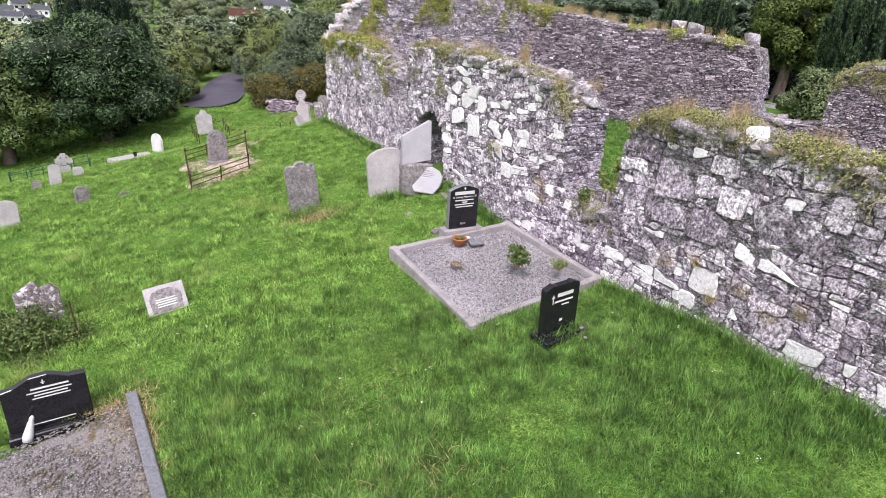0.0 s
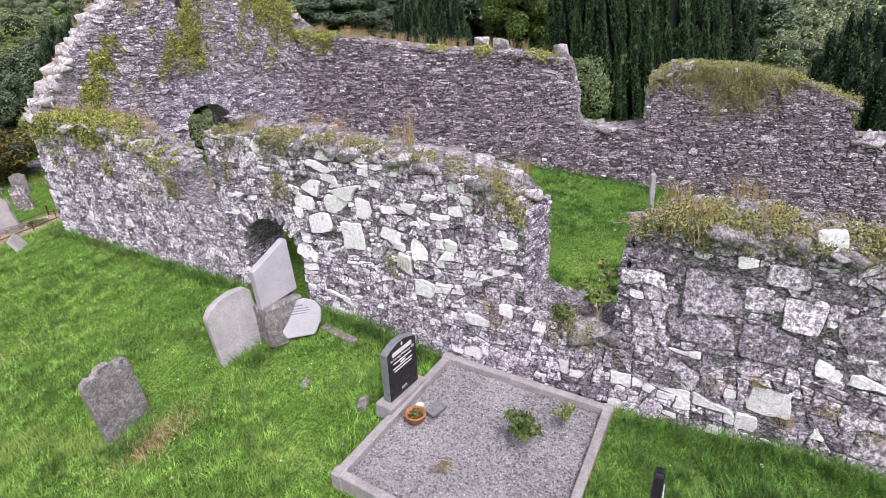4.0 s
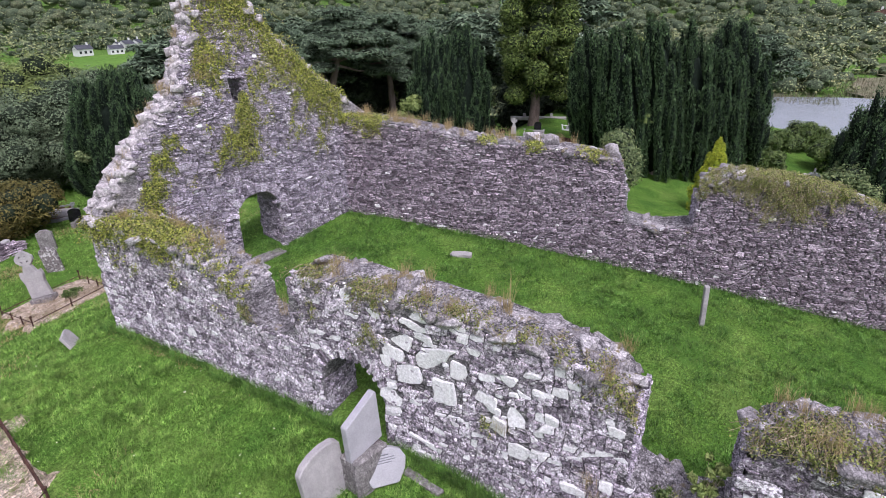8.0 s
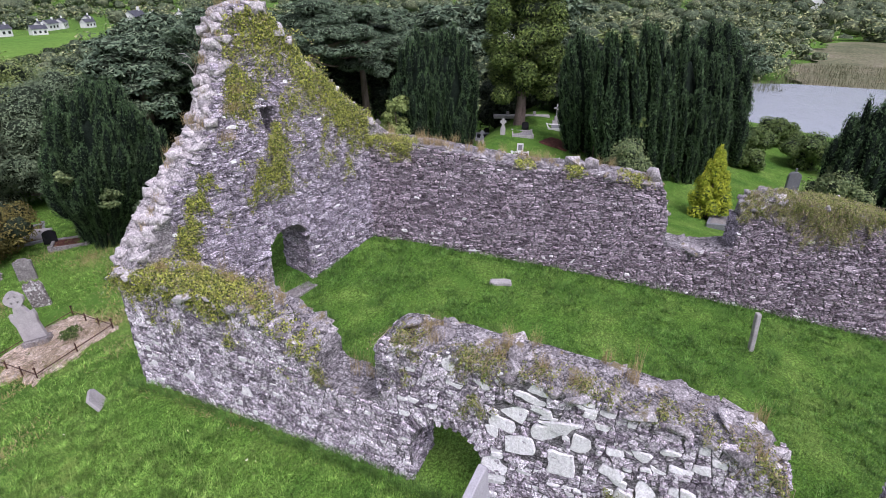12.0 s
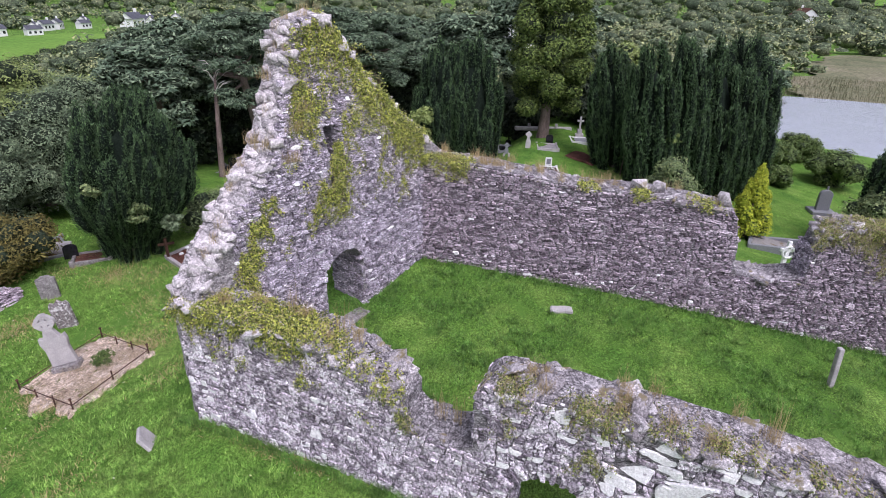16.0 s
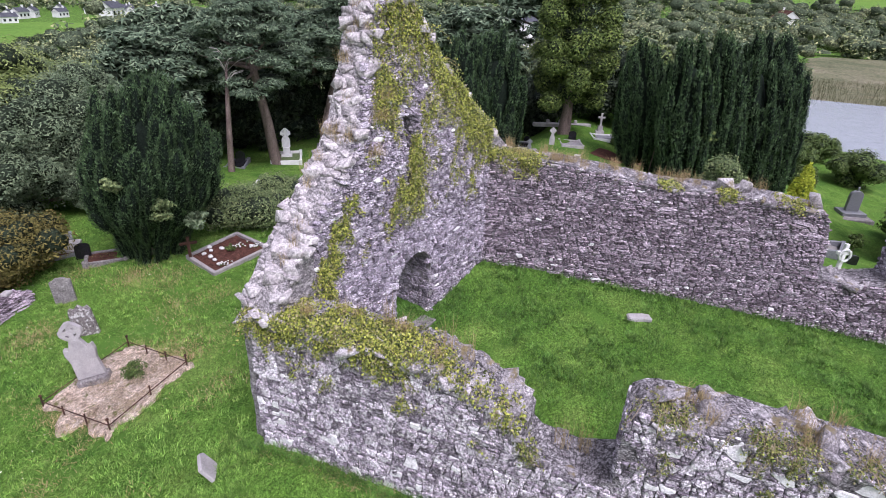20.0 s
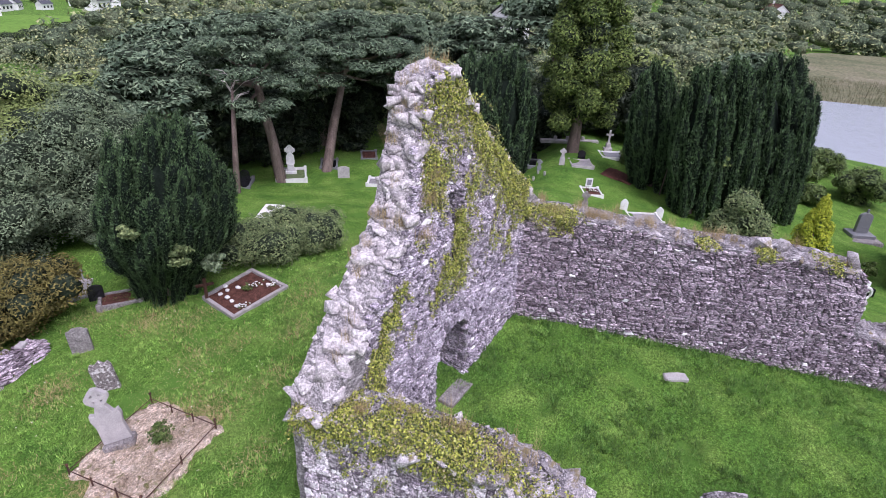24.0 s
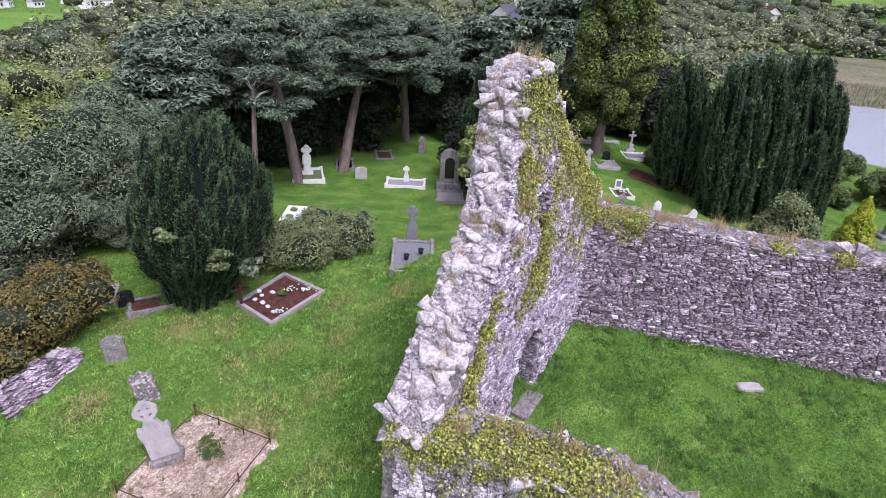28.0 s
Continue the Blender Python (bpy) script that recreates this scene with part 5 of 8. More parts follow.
part("stone", roughen(slab([(-0.24, 0), (0.24, 0), (0.24, 0.55), (0.2, 0.66), (0.11, 0.75), (0, 0.79), (-0.11, 0.75), (-0.2, 0.66), (-0.24, 0.55)], 0.11, 0.014, (0, 0, 0.1)), 0.006, 5), M_OLDSTONE, hs)
hs = thing("headstone", "tall pale headstone with shoulders behind the railed grave", "headstone", on_ground(2.7, 24.4), -14, tip=(-4, -4))
part("stone", roughen(slab([(-0.3, 0), (0.3, 0), (0.32, 0.72), (0.24, 0.82), (0.15, 0.84), (0.09, 0.98), (-0.09, 0.98), (-0.15, 0.84), (-0.24, 0.82), (-0.32, 0.72)], 0.13, 0.014), 0.006, 5), M_PALESTONE, hs)
pl = thing("railed_grave", "low rusted rail round a grassed grave", "grave plot")
railing(pl, [(2.2, 22.9), (3.4, 23.2), (3.5, 24.9), (2.2, 24.7)], 0.34, 0.6, rails=(0.85,))

# dry stone wall on the slope
dw = thing("dry_stone_wall", "tumbled low dry stone wall of thin grey slates", "stone wall")
rg = np.random.default_rng(15)
SLATES = [mesh_of("slate", [tuple(p) for p in v * (1, 0.8, 1)], [tuple(q) for q in f], M_SLATE) for v, f in ROCKS[:6]]
for j in range(11):
    u = 0.06 * rg.random()
    while u < 1:
        ln = 0.09 + 0.13 * rg.random()
        if 0.055 * j < 0.62 * (1 - 0.62 * u) + 0.05 * rg.random():
            x, y = 5.8 + 2.0 * u, 25.78 + 0.22 * u + 0.045 * j + 0.03 * rg.normal()
            ob = part("slate", SLATES[rg.integers(0, 6)], parent=dw)
            ob.matrix_local = Matrix.Translation((x, y, gz(x, y) + 0.02 + 0.056 * j)) @ Euler((rg.normal() * 0.12, rg.normal() * 0.1, 0.11 + rg.normal() * 0.2)).to_matrix().to_4x4() @ Matrix.Diagonal((ln * 0.8, 0.1, 0.03 * (0.7 + 0.6 * rg.random()), 1))
        u += ln * 1.06 / 2.0
spots = []
for _ in range(170):
    u, w = rg.random(), rg.random()
    x, y = 5.8 + 2.0 * u, 26.0 + 0.22 * u + 0.55 * w
    spots.append(((x, y, gz(x, y) + 0.6 * (1 - 0.62 * u) * (0.2 + 0.8 * rg.random()) - 0.05), (0.15 * (0.5 + rg.random()), 0.1 * (0.5 + rg.random()), 0.045)))
part("loose_slates", rocks_mesh("loose_slates", spots, rg, M_SLATE_J), parent=dw)["kind"] = "stuff"
cap = part("cap_stone", roughen(box(0.26, 0.2, 0.1, (0, 0, 0), 0.02), 0.01, 4), M_PALESTONE, dw)
cap.matrix_local = Matrix.Translation((7.35, 26.35, gz(7.35, 26.35) + 0.36)) @ Matrix.Rotation(0.4, 4, 'Z')

# ---- graves of the first view, down the slope ----
hs = thing("headstone", "wide black granite headstone with a wave top and pale lettering", "headstone", (-1.82, 5.5, gz(-1.82, 5.5) - 0.02), 2, tip=(-4, 0))
part("base", box(0.78, 0.28, 0.1, (0, 0, 0), 0.012), M_GRANITE, hs)
st = part("stone", slab([(-0.38, 0), (0.38, 0), (0.38, 0.52), (0.22, 0.53), (0.05, 0.6), (-0.12, 0.59), (-0.27, 0.51), (-0.38, 0.49)], 0.09, 0.008, (0, 0.03, 0.1)), M_GRANITE, hs)
bars(st, [(0.0, 0.6, 0.012, 0.05), (0.0, 0.615, 0.035, 0.01), (0.05, 0.55, 0.34, 0.02), (0.04, 0.51, 0.4, 0.014), (0.05, 0.475, 0.3, 0.014), (0.05, 0.44, 0.34, 0.014), (0.0, 0.14, 0.44, 0.012)], -0.022)
fg = thing("statuette", "small white statuette leaning on the black headstone", "statuette", (-2.05, 5.34, gz(-2.05, 5.34) + 0.08), 4, tip=(-14, 20))
part("figure", mesh_of("figure", *lathe([(0.045, 0), (0.05, 0.06), (0.035, 0.16), (0.03, 0.2), (0.022, 0.22), (0.025, 0.25), (0.01, 0.275)], 10), M_WHITE, False), parent=fg)
pl = thing("grave_plot", "pale gravel grave plot with a dark kerb and dry grass", "grave plot")
bed(pl, "gravel_bed", [(-2.4, 2.4), (-0.9, 2.4), (-1.05, 5.4), (-2.4, 5.35)], 0.05, M_OLDGRAVEL, 0.02)
part("gravel", pebbles([(-2.4, 2.4), (-0.9, 2.4), (-1.05, 5.4), (-2.4, 5.35)], [gz(x, 4) + 0.06 for x in (-2.4, -0.9, -1.05, -2.4)], 6000, 0.014, g, M_OLDGRAVEL), parent=pl)["kind"] = "stuff"
kb = part("kerb", roughen(box(0.12, 3.2, 0.16, (0, 0, -0.06), 0.012), 0.006, 5), M_GREYGRANITE, pl)
kb.matrix_world = Matrix.Translation((-0.94, 3.9, gz(-0.94, 3.9))) @ Matrix.Rotation(radians(4), 4, 'Z')
hs = thing("headstone", "small pale headstone with a dark oval panel tilted back", "headstone", (-0.45, 7.3, gz(-0.45, 7.3) - 0.02), -2, tip=(-38, -8))
st = part("stone", slab([(-0.27, 0), (0.27, 0), (0.27, 0.42), (-0.27, 0.42)], 0.07, 0.01), M_PALESTONE, hs)
part("panel", slab([(-0.2, 0.02), (0.2, 0.02), (0.22, 0.24), (0.16, 0.33), (0.08, 0.36), (-0.08, 0.36), (-0.16, 0.33), (-0.22, 0.24)], 0.02, 0.004, (0, -0.035, 0)), M_OLDSTONE, st, "dark weathered panel")
bars(st, [(0, 0.2, 0.26, 0.014), (0, 0.165, 0.28, 0.014), (0, 0.13, 0.24, 0.014), (0, 0.095, 0.26, 0.014)], -0.048)
rk = thing("lichened_stone", "rugged headstone crusted with white lichen and ivy", "headstone", (-2.05, 8.15, gz(-2.05, 8.15) - 0.05), 14, tip=(-12, 0))
part("stone", roughen(slab([(-0.27, 0), (0.27, 0), (0.28, 0.5), (0.2, 0.6), (0.08, 0.56), (0, 0.68), (-0.12, 0.6), (-0.28, 0.55)], 0.16, 0.02), 0.03, 5), M_LICHENED, rk)
rd = thing("iron_rod", "thin rusted iron rod standing beside the stones", "iron rod", (-1.58, 7.25, gz(-1.58, 7.25)))
part("rod", rod((0, 0, -0.05), (-0.03, 0.02, 0.62), 0.012), M_IRON, rd)
for k, (x, y, w, h, m) in enumerate(((-2.13, 15.46, 0.26, 0.55, 0), (-1.65, 15.94, 0.24, 0.28, 0), (-1.54, 13.47, 0.3, 0.42, 1), (-2.9, 13.0, 0.42, 0.6, 0), (-2.53, 15.5, 0.2, 0.24, 1), (-0.71, 13.3, 0.3, 0.14, 1))):
    hs = thing("headstone", ("small white headstone on the grassy slope", "small grey headstone on the grassy slope")[m], "headstone", on_ground(x, y), 10 * (k % 3), tip=(-6, 3), group="small slope headstones")
    part("stone", slab(round_top(w, h, w * 0.3), 0.07, 0.008), (M_PALESTONE, M_OLDSTONE)[m], hs)
lg = thing("ledger_grave", "white ledger grave with a round white headstone and flowers", "grave plot", on_ground(-0.1, 22.6), -62)
part("ledger", box(0.8, 1.7, 0.14, (0, 0, 0), 0.015), M_PALESTONE, lg)
part("headstone", slab(round_top(0.6, 0.8, 0.3), 0.1, 0.01, (0.1, 0.86, 0.08)), M_WHITE, lg)
part("vase", mesh_of("vase", *lathe([(0.05, 0.14), (0.07, 0.26), (0.05, 0.3), (0.02, 0.25)], 10), M_GRANITE, False), parent=lg)
cs = thing("celtic_headstone", "white cross headstone inside green railings", "headstone", on_ground(-2.3, 21.6), 10, tip=(-4, 2))
celtic(cs, 0.9, 0.5, M_PALESTONE)
pl = thing("railed_grave", "old grave inside dark green iron railings", "grave plot")
railing(pl, [(-3.6, 19.8), (-1.5, 20.6), (-1.6, 22.6), (-3.9, 22.2)], 0.5, 0.5, M_GREENIRON)

# ---- graves east of the church ----
def kerb_grave(at, w, L, turn, kerb, fill, label, h=0.16, head=None):
    """A kerbed grave: four kerbs and a filling; the head end lies along local +y."""
    t = thing("kerbed_grave", label, "grave plot", at, turn)
    for x, y, a, b in ((0, -L / 2, w, 0.1), (0, L / 2, w, 0.1), (-w / 2, 0, 0.1, L - 0.1), (w / 2, 0, 0.1, L - 0.1)):
        part("kerb", box(a, b, h + 0.1, (x, y, -0.1), 0.012), kerb, t)
    for x in (-1, 1):
        for y in (-1, 1):
            part("corner_post", box(0.16, 0.16, h + 0.16, (x * w / 2, y * L / 2, -0.1), 0.015), kerb, t)
    part("filling", roughen(box(w - 0.1, L - 0.1, h * 0.5, (0, 0, 0)), 0.015, 3, 3), fill, t)
    return t


def on2(x, y):
    return (x, y, gz(x, y) - 0.01)


kerb_grave(on2(10.25, 26.25), 0.75, 1.1, 48, M_OLDSTONE, M_SOIL, "small dark earth grave with a grey kerb beside the yew", 0.1)
hs = thing("headstone", "small black headstone at the end of the dark earth grave", "headstone", on2(9.95, 26.85), -40, tip=(-6, 0))
part("stone", slab(round_top(0.42, 0.5, 0.12), 0.09, 0.008), M_GRANITE, hs)
lg = thing("ledger_grave", "pale gravel grave with flowers behind the bramble bush", "grave plot", on2(9.9, 28.2), 40)
part("ledger", box(0.85, 1.5, 0.14, (0, 0, 0), 0.015), M_PALESTONE, lg)
part("headstone", slab(round_top(0.55, 0.45, 0.15), 0.1, 0.01, (0, 0.8, 0.08)), M_OLDSTONE, lg)
fb = thing("flower_bed_grave", "red-brown earth grave with pale concrete kerbs and pebbles", "grave plot")
C3 = [(10.75, 22.5), (12.6, 22.0), (13.0, 23.6), (11.2, 23.95)]
bed(fb, "red_earth", C3, 0.06, M_SOIL, 0.0)
for i in range(4):
    a, b = Vector((*C3[i], gz(*C3[i]))), Vector((*C3[(i + 1) % 4], gz(*C3[(i + 1) % 4])))
    ob = part("kerb", box((b - a).length + 0.08, 0.12, 0.2, (0, 0, -0.08), 0.01), M_KERB, fb)
    ob.matrix_world = Matrix.Translation((a + b) / 2) @ (b - a).to_track_quat('X', 'Z').to_matrix().to_4x4()
wc = thing("wooden_cross", "dark brown wooden cross at the head of the earth grave", "cross", on2(11.15, 23.8), -40)
part("upright", box(0.09, 0.07, 0.85, (0, 0, -0.05), 0.006), M_DARKWOOD, wc)
part("crossbar", box(0.5, 0.06, 0.08, (0, 0, 0.55), 0.006), M_DARKWOOD, wc)
rg = np.random.default_rng(19)
for x, y in ((11.2, 22.75), (11.45, 23.3), (11.75, 23.55), (12.0, 23.35), (11.9, 23.75), (11.5, 23.6), (12.5, 22.6), (11.35, 23.05)):
    s = 0.05 + 0.04 * rg.random()
    pb = thing("white_pebble", "white rounded pebble on the red earth grave", "pebble", on2(x, y), rg.random() * 90, group="grave pebbles")
    V, F = lumps([(0, 0, 0.1)], [(s * 1.3, s, s * 0.6)], rg, 0.2, 8, 5)
    part("pebble", mesh_of("pebble", V, F, M_WHITE, False), parent=pb)
for x, y in ((11.25, 22.55), (12.55, 22.45), (12.3, 22.9)):
    blossoms("grave_flowers", "white flowers planted in the red earth", (x, y, gz(x, y) + 0.08), 0.09, 14, 0.03, M_WHITE, int(x * 100))
plant("grave_plant", "small green plant in the red earth", "plant", (12.0, 23.0, gz(12.0, 23.0) + 0.05), 0.16, 0.2, 500, 0.02, M_SHRUB, 20)

lg = thing("ledger_grave", "pale gravel-topped flat grave with two dark plants", "grave plot", on2(17.9, 26.6), 20)
part("slab", box(1.9, 0.85, 0.14, (0, 0, 0), 0.012), M_WHITE, lg)
for x in (-0.35, 0.4):
    v, f = leaves([(0, 0, 0)], [(0.16, 0.14, 0.1)], 300, 0.03, rg, 0.8, 0.5, 1.4, 0, False)
    part("plant", fast_mesh("plant", v + np.array((x, 0.05, 0.2)), f, M_LEAF), parent=lg)
kerb_grave(on2(24.6, 30.2), 1.5, 1.9, -55, M_WHITE, M_LEAF, "white kerbed grave under the pines", 0.28)
cs = thing("celtic_cross", "tall white marble wheel cross on a stepped base", "cross", on2(25.0, 30.5), -55)
part("step", box(0.6, 0.6, 0.3, (0, 0, 0), 0.02), M_WHITE, cs)
part("plinth", box(0.36, 0.36, 0.35, (0, 0, 0.3), 0.02), M_WHITE, cs)
celtic(cs, 1.05, 0.55, M_WHITE, 0.65)
hs = thing("headstone", "small white headstone with worn panel under the pines", "headstone", on2(25.9, 27.7), -60)
part("stone", slab([(-0.32, 0), (0.32, 0), (0.32, 0.6), (0.12, 0.68), (-0.12, 0.68), (-0.32, 0.6)], 0.1, 0.01), M_PALESTONE, hs)
kerb_grave(on2(26.2, 25.2), 2.0, 1.1, -70, M_WHITE, M_GRAVEL, "white kerbed gravel grave with a small cross")
cs = thing("celtic_cross", "small white cross on the kerbed gravel grave", "cross", on2(26.5, 25.3), -70)
celtic(cs, 0.95, 0.34, M_WHITE)
mn = thing("monument", "tall grey stone monument with a dark arched panel", "monument", on2(26.6, 22.9), -70)
part("base", box(1.3, 0.6, 0.45, (0, 0, 0), 0.03), M_OLDSTONE, mn)
bd = part("body", slab(round_top(1.0, 1.75, 0.3, 9, 0.1), 0.4, 0.03, (0, 0, 0.45)), M_OLDSTONE, mn)
part("panel", slab(round_top(0.5, 1.1, 0.24), 0.03, 0.005, (0, -0.21, 0.7)), M_GRANITE, bd, "dark polished arched panel")
kerb_grave(on2(25.4, 22.4), 1.3, 1.5, -70, M_OLDSTONE, M_GRAVEL, "pink-grey kerbed grave before the monument")
hs = thing("celtic_headstone", "grey carved cross headstone rising behind the gable", "headstone", on2(16.5, 20.75), -60)
part("base", box(0.5, 0.36, 0.35, (0, 0, 0), 0.02), M_GREYGRANITE, hs)
celtic(hs, 1.3, 0.44, M_GREYGRANITE, 0.35)
kerb_grave(on2(15.3, 20.2), 1.3, 2.2, -68, M_OLDSTONE, M_GREYGRANITE, "pale stone kerbed grave with pots", 0.15)
for x, y in ((15.0, 20.3), (15.5, 20.0)):
    pt = thing("grave_pot", "small black pot with a plant on the grave", "plant pot", (x, y, gz(x, y) + 0.1))
    part("pot", mesh_of("pot", *lathe([(0.07, 0), (0.09, 0.14), (0.1, 0.14), (0.1, 0.17), (0.07, 0.15)], 10), M_GRANITE, False), parent=pt)
cs = thing("celtic_headstone", "small brown stone cross at the wood's edge", "headstone", on2(31.9, 26.6), -70)
celtic(cs, 1.1, 0.5, M_OLDSTONE)
for x, y, m in ((22.0, 31.4, M_GRANITE), (27.5, 29.6, M_GRANITE), (30.2, 28.4, M_SOIL)):
    kerb_grave(on2(x, y), 0.9, 1.6, -60, M_GREYGRANITE, m, "dark kerbed grave in the shade of the pines", 0.12)
hs = thing("headstone", "dark headstone with white ornaments in the shade", "headstone", on2(22.4, 31.5), -60)
part("stone", slab(round_top(0.5, 0.7, 0.2), 0.1, 0.01), M_GRANITE, hs)
# below the left yew
kerb_grave(on2(10.0, 28.2), 1.0, 1.7, -30, M_GREYGRANITE, M_SOIL, "dark earth grave beside the brown bush", 0.1)
hs = thing("headstone", "black headstone at the head of the dark earth grave", "headstone", on2(9.4, 28.6), -30)
part("stone", slab(round_top(0.45, 0.55, 0.15), 0.09, 0.01), M_GRANITE, hs)
lg = thing("ledger_grave", "pale grey ledger grave with a rose spray", "grave plot", on2(9.3, 30.4), -20)
part("slab", box(0.85, 1.7, 0.2, (0, 0, 0), 0.015), M_PALESTONE, lg)

# ---- graves north of the church: smaller monuments ----
SIZE = 0.62
kerb_grave(on2(23.6, 14.2), 1.2, 1.5, -70, M_WHITE, M_SOIL, "white kerbed grave with flowers and a framed plaque")
fp = thing("framed_plaque", "white framed plaque with a dark picture panel", "plaque", on2(24.2, 14.4), -70)
part("frame", slab([(-0.24, 0), (0.24, 0), (0.24, 0.62), (-0.24, 0.62)], 0.07, 0.008, (0, 0, 0.12)), M_WHITE, fp)
part("panel", slab([(-0.15, 0.12), (0.15, 0.12), (0.15, 0.52), (-0.15, 0.52)], 0.02, 0.003, (0, -0.04, 0.12)), M_GREYGRANITE, fp)
blossoms("grave_flowers", "white and green flowers on the kerbed grave", (23.7, 14.2, gz(23.7, 14.2) + 0.1), 0.2, 22, 0.05, M_WHITE, 31)
kerb_grave(on2(22.0, 11.9), 1.9, 1.5, -70, M_WHITE, M_GRAVEL, "white kerbed double grave with two headstones")
for x, y in ((22.45, 12.75), (22.95, 11.35)):
    hs = thing("headstone", "white ogee-topped headstone at the double grave", "headstone", on2(x, y), -70, group="white twin headstones")
    part("stone", slab([(-0.24, 0), (0.24, 0), (0.25, 0.55), (0.16, 0.68), (0, 0.8), (-0.16, 0.68), (-0.25, 0.55)], 0.09, 0.01), M_WHITE, hs)
kerb_grave(on2(30.0, 14.0), 1.8, 1.7, -70, M_WHITE, M_GREYGRANITE, "white kerbed grave before a tall cross", 0.2)
cs = thing("tall_cross", "tall pale stone cross on a stepped plinth", "cross", on2(30.8, 14.3), -70)
part("step", box(0.7, 0.5, 0.3, (0, 0, 0), 0.02), M_PALESTONE, cs)
part("plinth", box(0.4, 0.34, 0.4, (0, 0, 0.3), 0.02), M_PALESTONE, cs)
part("upright", box(0.16, 0.12, 1.1, (0, 0, 0.7), 0.012), M_PALESTONE, cs)
part("crossbar", box(0.6, 0.11, 0.15, (0, 0, 1.35), 0.012), M_PALESTONE, cs)
kerb_grave(on2(27.2, 15.2), 1.6, 1.7, -70, M_PALESTONE, M_GRAVEL, "pale kerbed grave with a black headstone")
hs = thing("headstone", "black headstone on the pale kerbed grave", "headstone", on2(28.0, 15.3), -70)
part("stone", slab(round_top(0.6, 0.75, 0.2), 0.1, 0.01), M_GRANITE, hs)
cs = thing("celtic_headstone", "pale pink carved cross headstone", "headstone", on2(26.4, 16.0), -70)
celtic(cs, 1.35, 0.5, M_PALESTONE)
kerb_grave(on2(28.2, 17.6), 1.5, 1.9, -70, M_GREYGRANITE, M_GRANITE, "dark granite kerbed grave")
hs = thing("headstone", "dark headstone on the granite grave", "headstone", on2(29.3, 17.9), -70)
part("stone", slab(round_top(0.5, 0.7, 0.2), 0.1, 0.01), M_GRANITE, hs)
cs = thing("celtic_headstone", "grey cross headstone among the northern graves", "headstone", on2(26.1, 17.0), -70)
celtic(cs, 0.95, 0.4, M_GREYGRANITE)
cs = thing("celtic_headstone", "weathered stone cross close behind the northern wall", "headstone", on2(20.2, 14.1), -70)
celtic(cs, 1.2, 0.5, M_OLDSTONE)
lw = thing("low_wall", "long low pale grave kerb under the conifer", "grave kerb", on2(31.0, 16.4), 25)
part("kerb", box(0.5, 5.2, 0.3, (0, 0, 0), 0.02), M_PALESTONE, lw)
for y in (-1.2, 0.2, 1.3):
    part("pillar", box(0.25, 0.25, 0.5, (0, y, 0.1), 0.02), M_PALESTONE, lw)
for x, y in ((24.4, 16.9), (24.9, 16.5), (25.4, 16.9)):
    pt = thing("grave_vase", "small pale vase with dark flowers in the grass", "vase", on2(x, y), group="grave vases")
    part("vase", mesh_of("vase", *lathe([(0.07, 0), (0.1, 0.2), (0.08, 0.3), (0.1, 0.32), (0.03, 0.25)], 10), M_PALESTONE, False), parent=pt)
SIZE = 1.0
eb = thing("earth_grave", "bare brown earth grave with small ornaments", "grave plot")
bed(eb, "brown_earth", [(26.3, 12.7), (27.6, 12.4), (28.0, 13.9), (26.6, 14.2)], 0.05, M_SOIL, 0.1)
# seen through the gap in the northern wall
SIZE = 0.8
mn = thing("monument", "dark grey arch-topped monument on a broad base", "monument", on2(28.8, 2.5), -75)
part("base", box(1.3, 1.0, 0.6, (0, 0, -0.3), 0.03), M_GREYGRANITE, mn)
part("kerb", box(1.7, 1.6, 0.6, (0, -0.2, -0.5), 0.03), M_OLDSTONE, mn)
part("slab", slab(round_top(0.7, 1.2, 0.3), 0.24, 0.02, (0, 0, 0.3)), M_GREYGRANITE, mn)
part("finial", box(0.1, 0.1, 0.25, (0, 0, 1.46), 0.02), M_GREYGRANITE, mn)
SIZE = 1.0
gp = thing("gravel_grave", "long grey gravel grave inside a low dark kerb", "grave plot")
C4 = [(20.7, 6.1), (20.9, 4.7), (22.9, 4.1), (22.5, 5.9)]
bed(gp, "gravel_bed", C4, 0.16, M_OLDGRAVEL, 0.02)
for (xa, ya), (xb, yb) in zip(C4, C4[1:] + C4[:1]):
    kb = part("kerb", box(0.12, math.hypot(xb - xa, yb - ya) + 0.1, 0.32, (0, 0, -0.08), 0.012), M_GREYGRANITE, gp)
    kb.matrix_local = Matrix.Translation(((xa + xb) / 2, (ya + yb) / 2, gz((xa + xb) / 2, (ya + yb) / 2))) @ Matrix.Rotation(math.atan2(xa - xb, yb - ya), 4, 'Z')
SIZE = 0.8
hs = thing("headstone", "small black headstone on the gravel grave", "headstone", on2(20.9, 4.3), -70)
part("stone", slab(round_top(0.5, 0.45, 0.1), 0.12, 0.01), M_GRANITE, hs)
plant("shrub", "small dark green shrub among the graves", "shrub", (23.4, 3.6, gz(23.4, 3.6)), 0.35, 0.8, 1500, 0.05, M_SHRUB, 18, 14)
ag = thing("ornate_cross", "white marble cross with a drooping wreath", "cross", on2(18.5, 5.35), -60, tip=(-4, 6))
part("base", box(0.5, 0.32, 0.14, (0, 0, 0), 0.02), M_WHITE, ag)
part("upright", box(0.17, 0.13, 1.05, (0, 0, 0.12), 0.02), M_WHITE, ag)
part("crossbar", roughen(box(0.66, 0.12, 0.15, (0, 0, 0.72), 0.03), 0.015, 6, 1), M_WHITE, ag)
